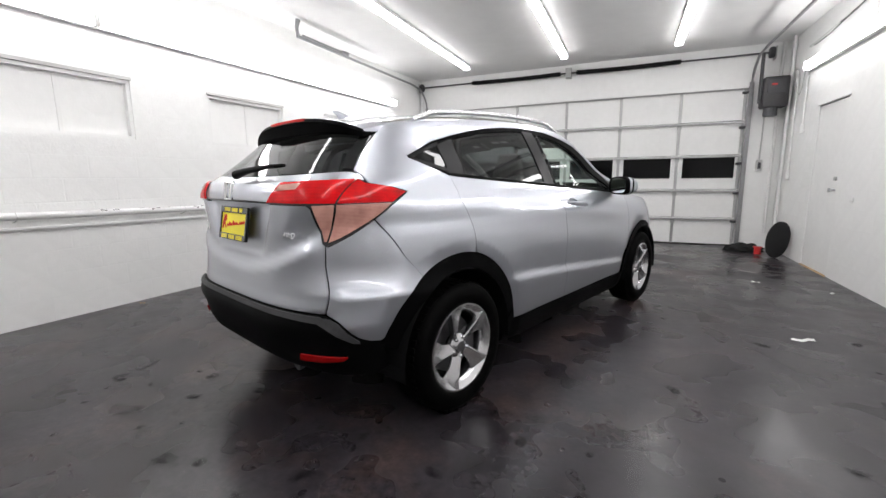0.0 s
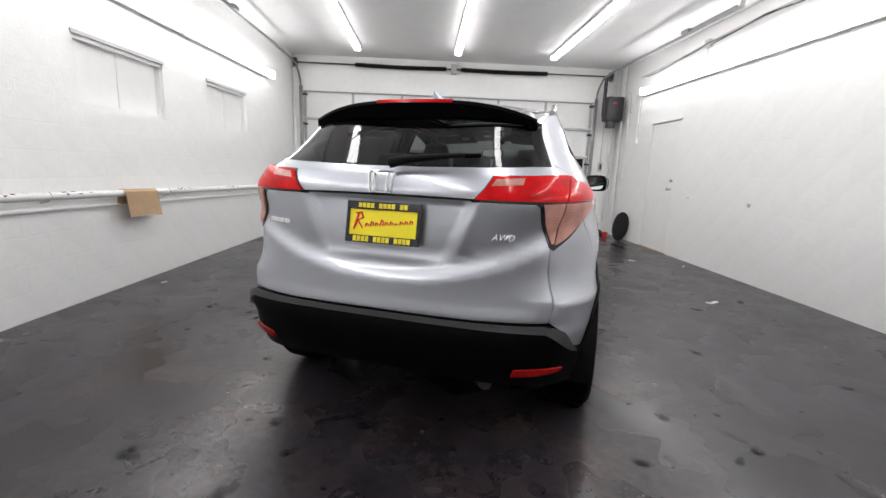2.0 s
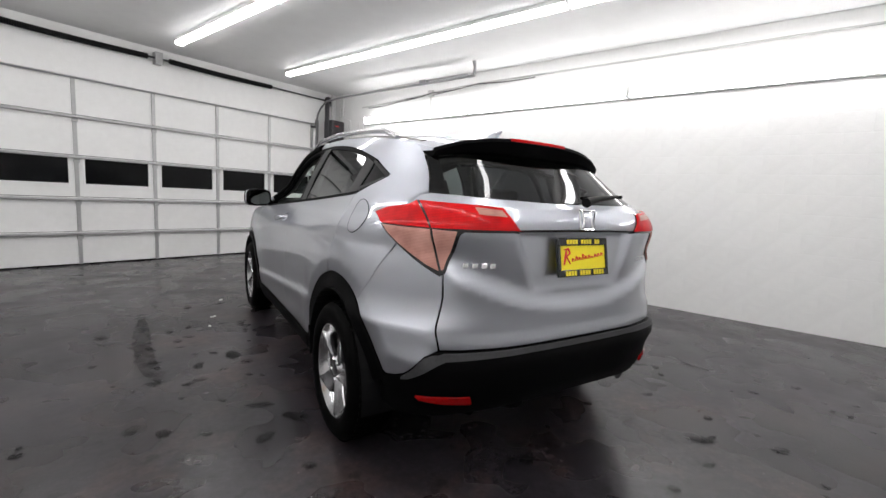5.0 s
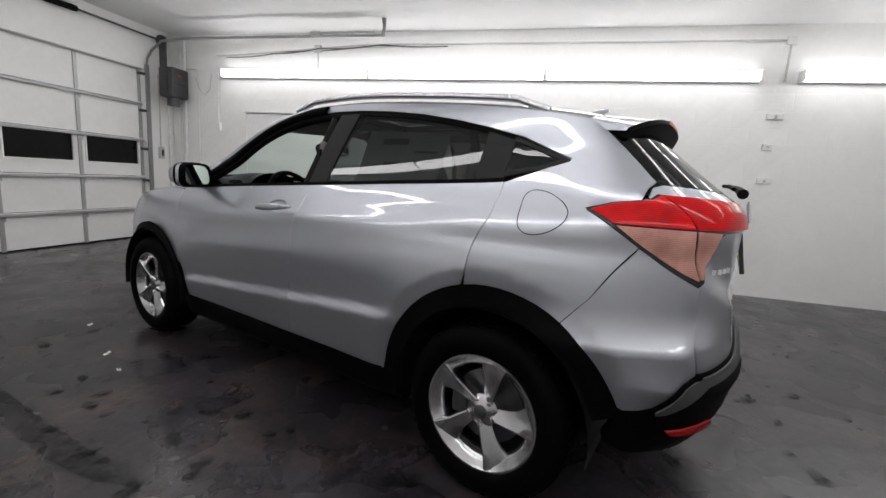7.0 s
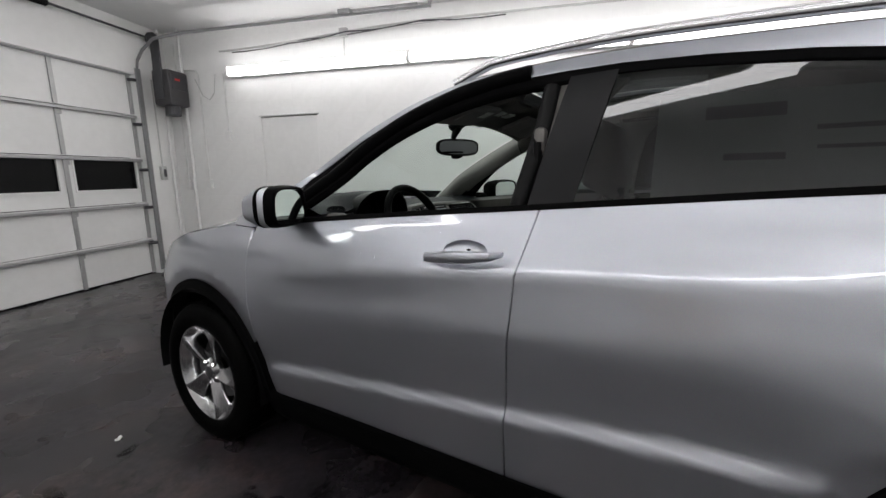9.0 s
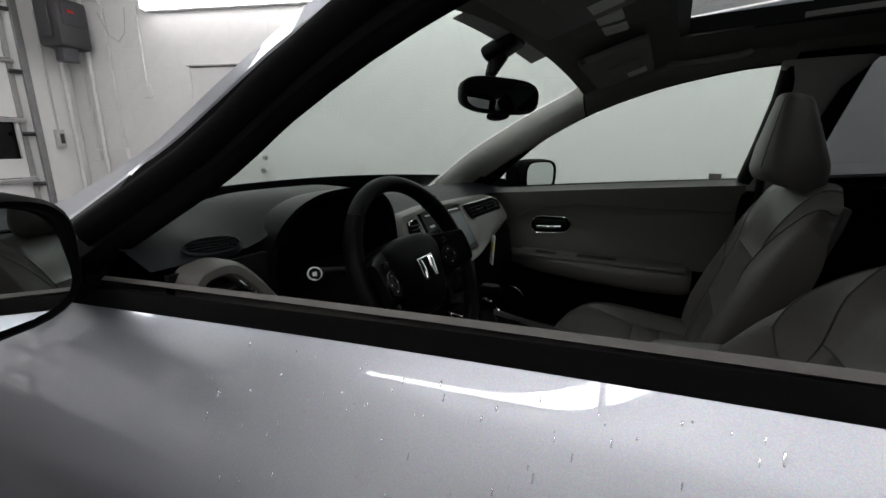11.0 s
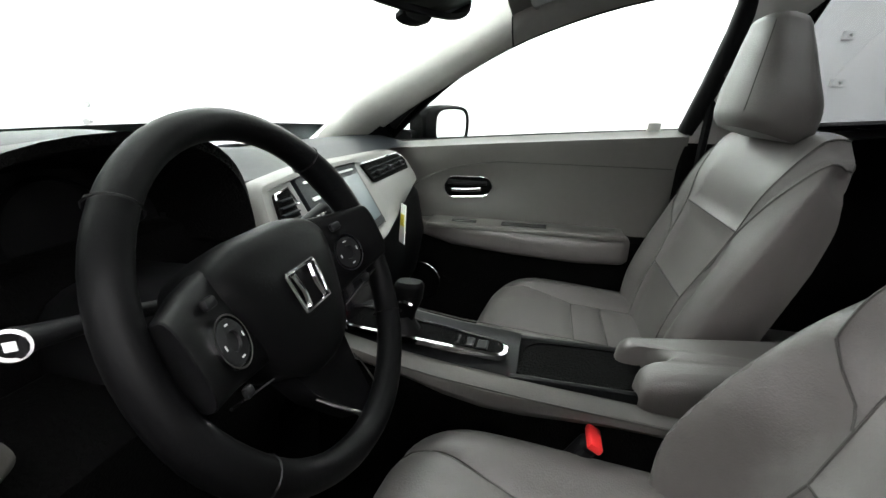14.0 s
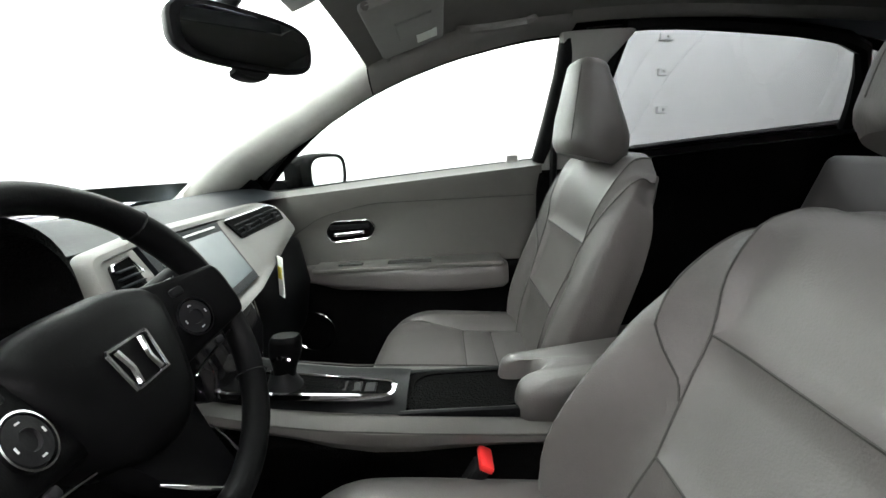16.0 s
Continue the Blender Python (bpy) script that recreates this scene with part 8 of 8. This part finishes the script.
M_SMEAR = worn("tyre_smear", (0.008, 0.008, 0.008), 0.6, False)
M_OIL = worn("dried_oil", (0.005, 0.005, 0.005), 0.8, True)
random.seed(12)
track = curve((-0.32, -1.585), (-0.2, -1.60), (0.0, -1.655), (0.3, -1.69), (0.7, -1.725), (1.3, -1.75))
bm = bmesh.new()
rows = []
for y in np.linspace(-0.32, 1.25, 40):
    w = 0.052 * smooth(-0.34, -0.15, y) * (1 - 0.5 * smooth(0.7, 1.25, y))
    rows.append([Vector((track(y) - w - random.uniform(0, 0.012), y, 0.004)), Vector((track(y) + w + random.uniform(0, 0.012), y, 0.004))])
rings(bm, rows, False)
part("tyre_mark", bm, M_SMEAR, floor, "dark tyre track", m=ROOM.inverted())
M_PALE = worn("pale_scuff", (0.16, 0.155, 0.16), 0.4, True)
for x, y, w, l, an in ((1.62, -1.02, 0.06, 0.42, 19), (1.9, -1.6, 0.05, 0.2, 10), (0.5, -2.45, 0.05, 0.15, 60), (-0.4, -2.5, 0.06, 0.18, 100), (-1.0, -2.3, 0.05, 0.14, 30)):
    bm = bmesh.new()
    bm.faces.new([bm.verts.new((w * math.cos(a) * random.uniform(0.8, 1.1), l * math.sin(a) * random.uniform(0.8, 1.1), 0)) for a in np.linspace(0, 2 * math.pi, 21)[:-1]])
    part("floor_scuff", bm, M_PALE, floor, "pale scuff", m=ROOM.inverted() @ pose(x, y, 0.0065, 0, 0, an))
drips = [(-1.264, 0.104), (-1.153, 0.01), (-1.08, -0.159), (-1.093, -0.4), (-1.10, -0.84), (-0.95, -1.06), (-0.83, 0.58), (-1.485, 0.45)]
drips += [(random.uniform(-2.1, -0.95), random.uniform(-1.6, 1.6)) for k in range(44)] + [(random.uniform(-1.6, 2.2), random.uniform(-2.8, -1.9)) for k in range(30)] + [(random.uniform(1.0, 2.6), random.uniform(-2.2, 1.5)) for k in range(14)]
for k, (x, y) in enumerate(drips):
    r = random.uniform(0.012, 0.045) * (1.4 if k < 8 else 1)
    st, an = random.uniform(1.0, 2.4), random.uniform(0, math.pi)
    bm = bmesh.new()
    pts = []
    for j in range(16):
        a = 2 * math.pi * j / 16
        q = r * random.uniform(0.6, 1.1)
        p, o = q * math.cos(a) * st, q * math.sin(a)
        pts.append(bm.verts.new((p * math.cos(an) - o * math.sin(an), p * math.sin(an) + o * math.cos(an), 0)))
    bm.faces.new(pts)
    part("oil_stain", bm, M_OIL, floor, "dark dried oil drip", m=ROOM.inverted() @ Matrix.Translation((x, y, 0.004 + 0.0004 * (k % 5))))


def block_mesh(s, length):
    me = bpy.data.meshes.new("block")
    h, l, e = (BH - BJ) / 2, (length - BJ) / 2, 0.006
    co = [(s * -0.0010, y * l, z * h) for y in (-1, 1) for z in (-1, 1)] + [(s * -0.0003, y * (l - e), z * (h - e)) for y in (-1, 1) for z in (-1, 1)]
    fs = [(4, 5, 7, 6), (0, 1, 5, 4), (1, 3, 7, 5), (3, 2, 6, 7), (2, 0, 4, 6)]
    me.from_pydata(co, [], [f if s > 0 else f[::-1] for f in fs])
    me.materials.append(M_WALL)
    return me


def blocks(wall, x, s, holes, q_near):
    whole, half = block_mesh(s, BL), block_mesh(s, BL / 2)
    bm = bmesh.new()
    n = 0
    for r in range(int(TOP / BH)):
        z = BH * (r + 0.5)
        q = BACK + (BL / 2 if r % 2 else 0) + BL / 2
        while q + BL / 2 < FRONT - 0.05:
            for c, me, l in ((q, whole, BL),):
                a, b = c - l / 2, c + l / 2
                if any(a < h1 and b > h0 and z + BH / 2 > g0 and z - BH / 2 < g1 for h0, h1, g0, g1 in holes):
                    continue
                if z < 2.45 and q_near[0] < c < q_near[1] and n < 298:
                    ob = new("block", me)
                    ob.parent = wall
                    ob.matrix_basis = Matrix.Translation((x, c, z))
                    n += 1
                else:
                    co = [bm.verts.new(v.co + Vector((x, c, z))) for v in me.vertices]
                    for p in me.polygons:
                        bm.faces.new([co[i] for i in p.vertices])
            q += BL
    rest = part("block_field", bm, M_WALL, wall)
    rest["kind"] = "stuff"


blocks(wall_left, LEFT - 0.0052, 1, [(a - 0.02, b + 0.02, WZ0 - 0.02, WZ1 + 0.03) for a, b in WINDOWS], (-2.2, 4.9))
blocks(wall_right, RIGHT + 0.0052, -1, [(DQ0 - 0.06, DQ1 + 0.06, -1, DZ + 0.05)], (-3.9, 4.9))


# the pieces of a part's pieces hang on the part itself
def line_up(ob):
    out = [ob]
    while out[-1].parent:
        out.append(out[-1].parent)
    return out[::-1]


def placed(ob):
    m = Matrix()
    for o in line_up(ob):
        m = m @ o.matrix_basis
    return m


deep = [(o, line_up(o)[1], placed(o)) for o in bpy.data.objects if len(line_up(o)) > 3]
for o, up, m in deep:
    o.parent = up
    o.matrix_basis = placed(up).inverted() @ m
for o in [o for o in bpy.data.objects if o.type == "EMPTY" and not o.children]:
    bpy.data.objects.remove(o)
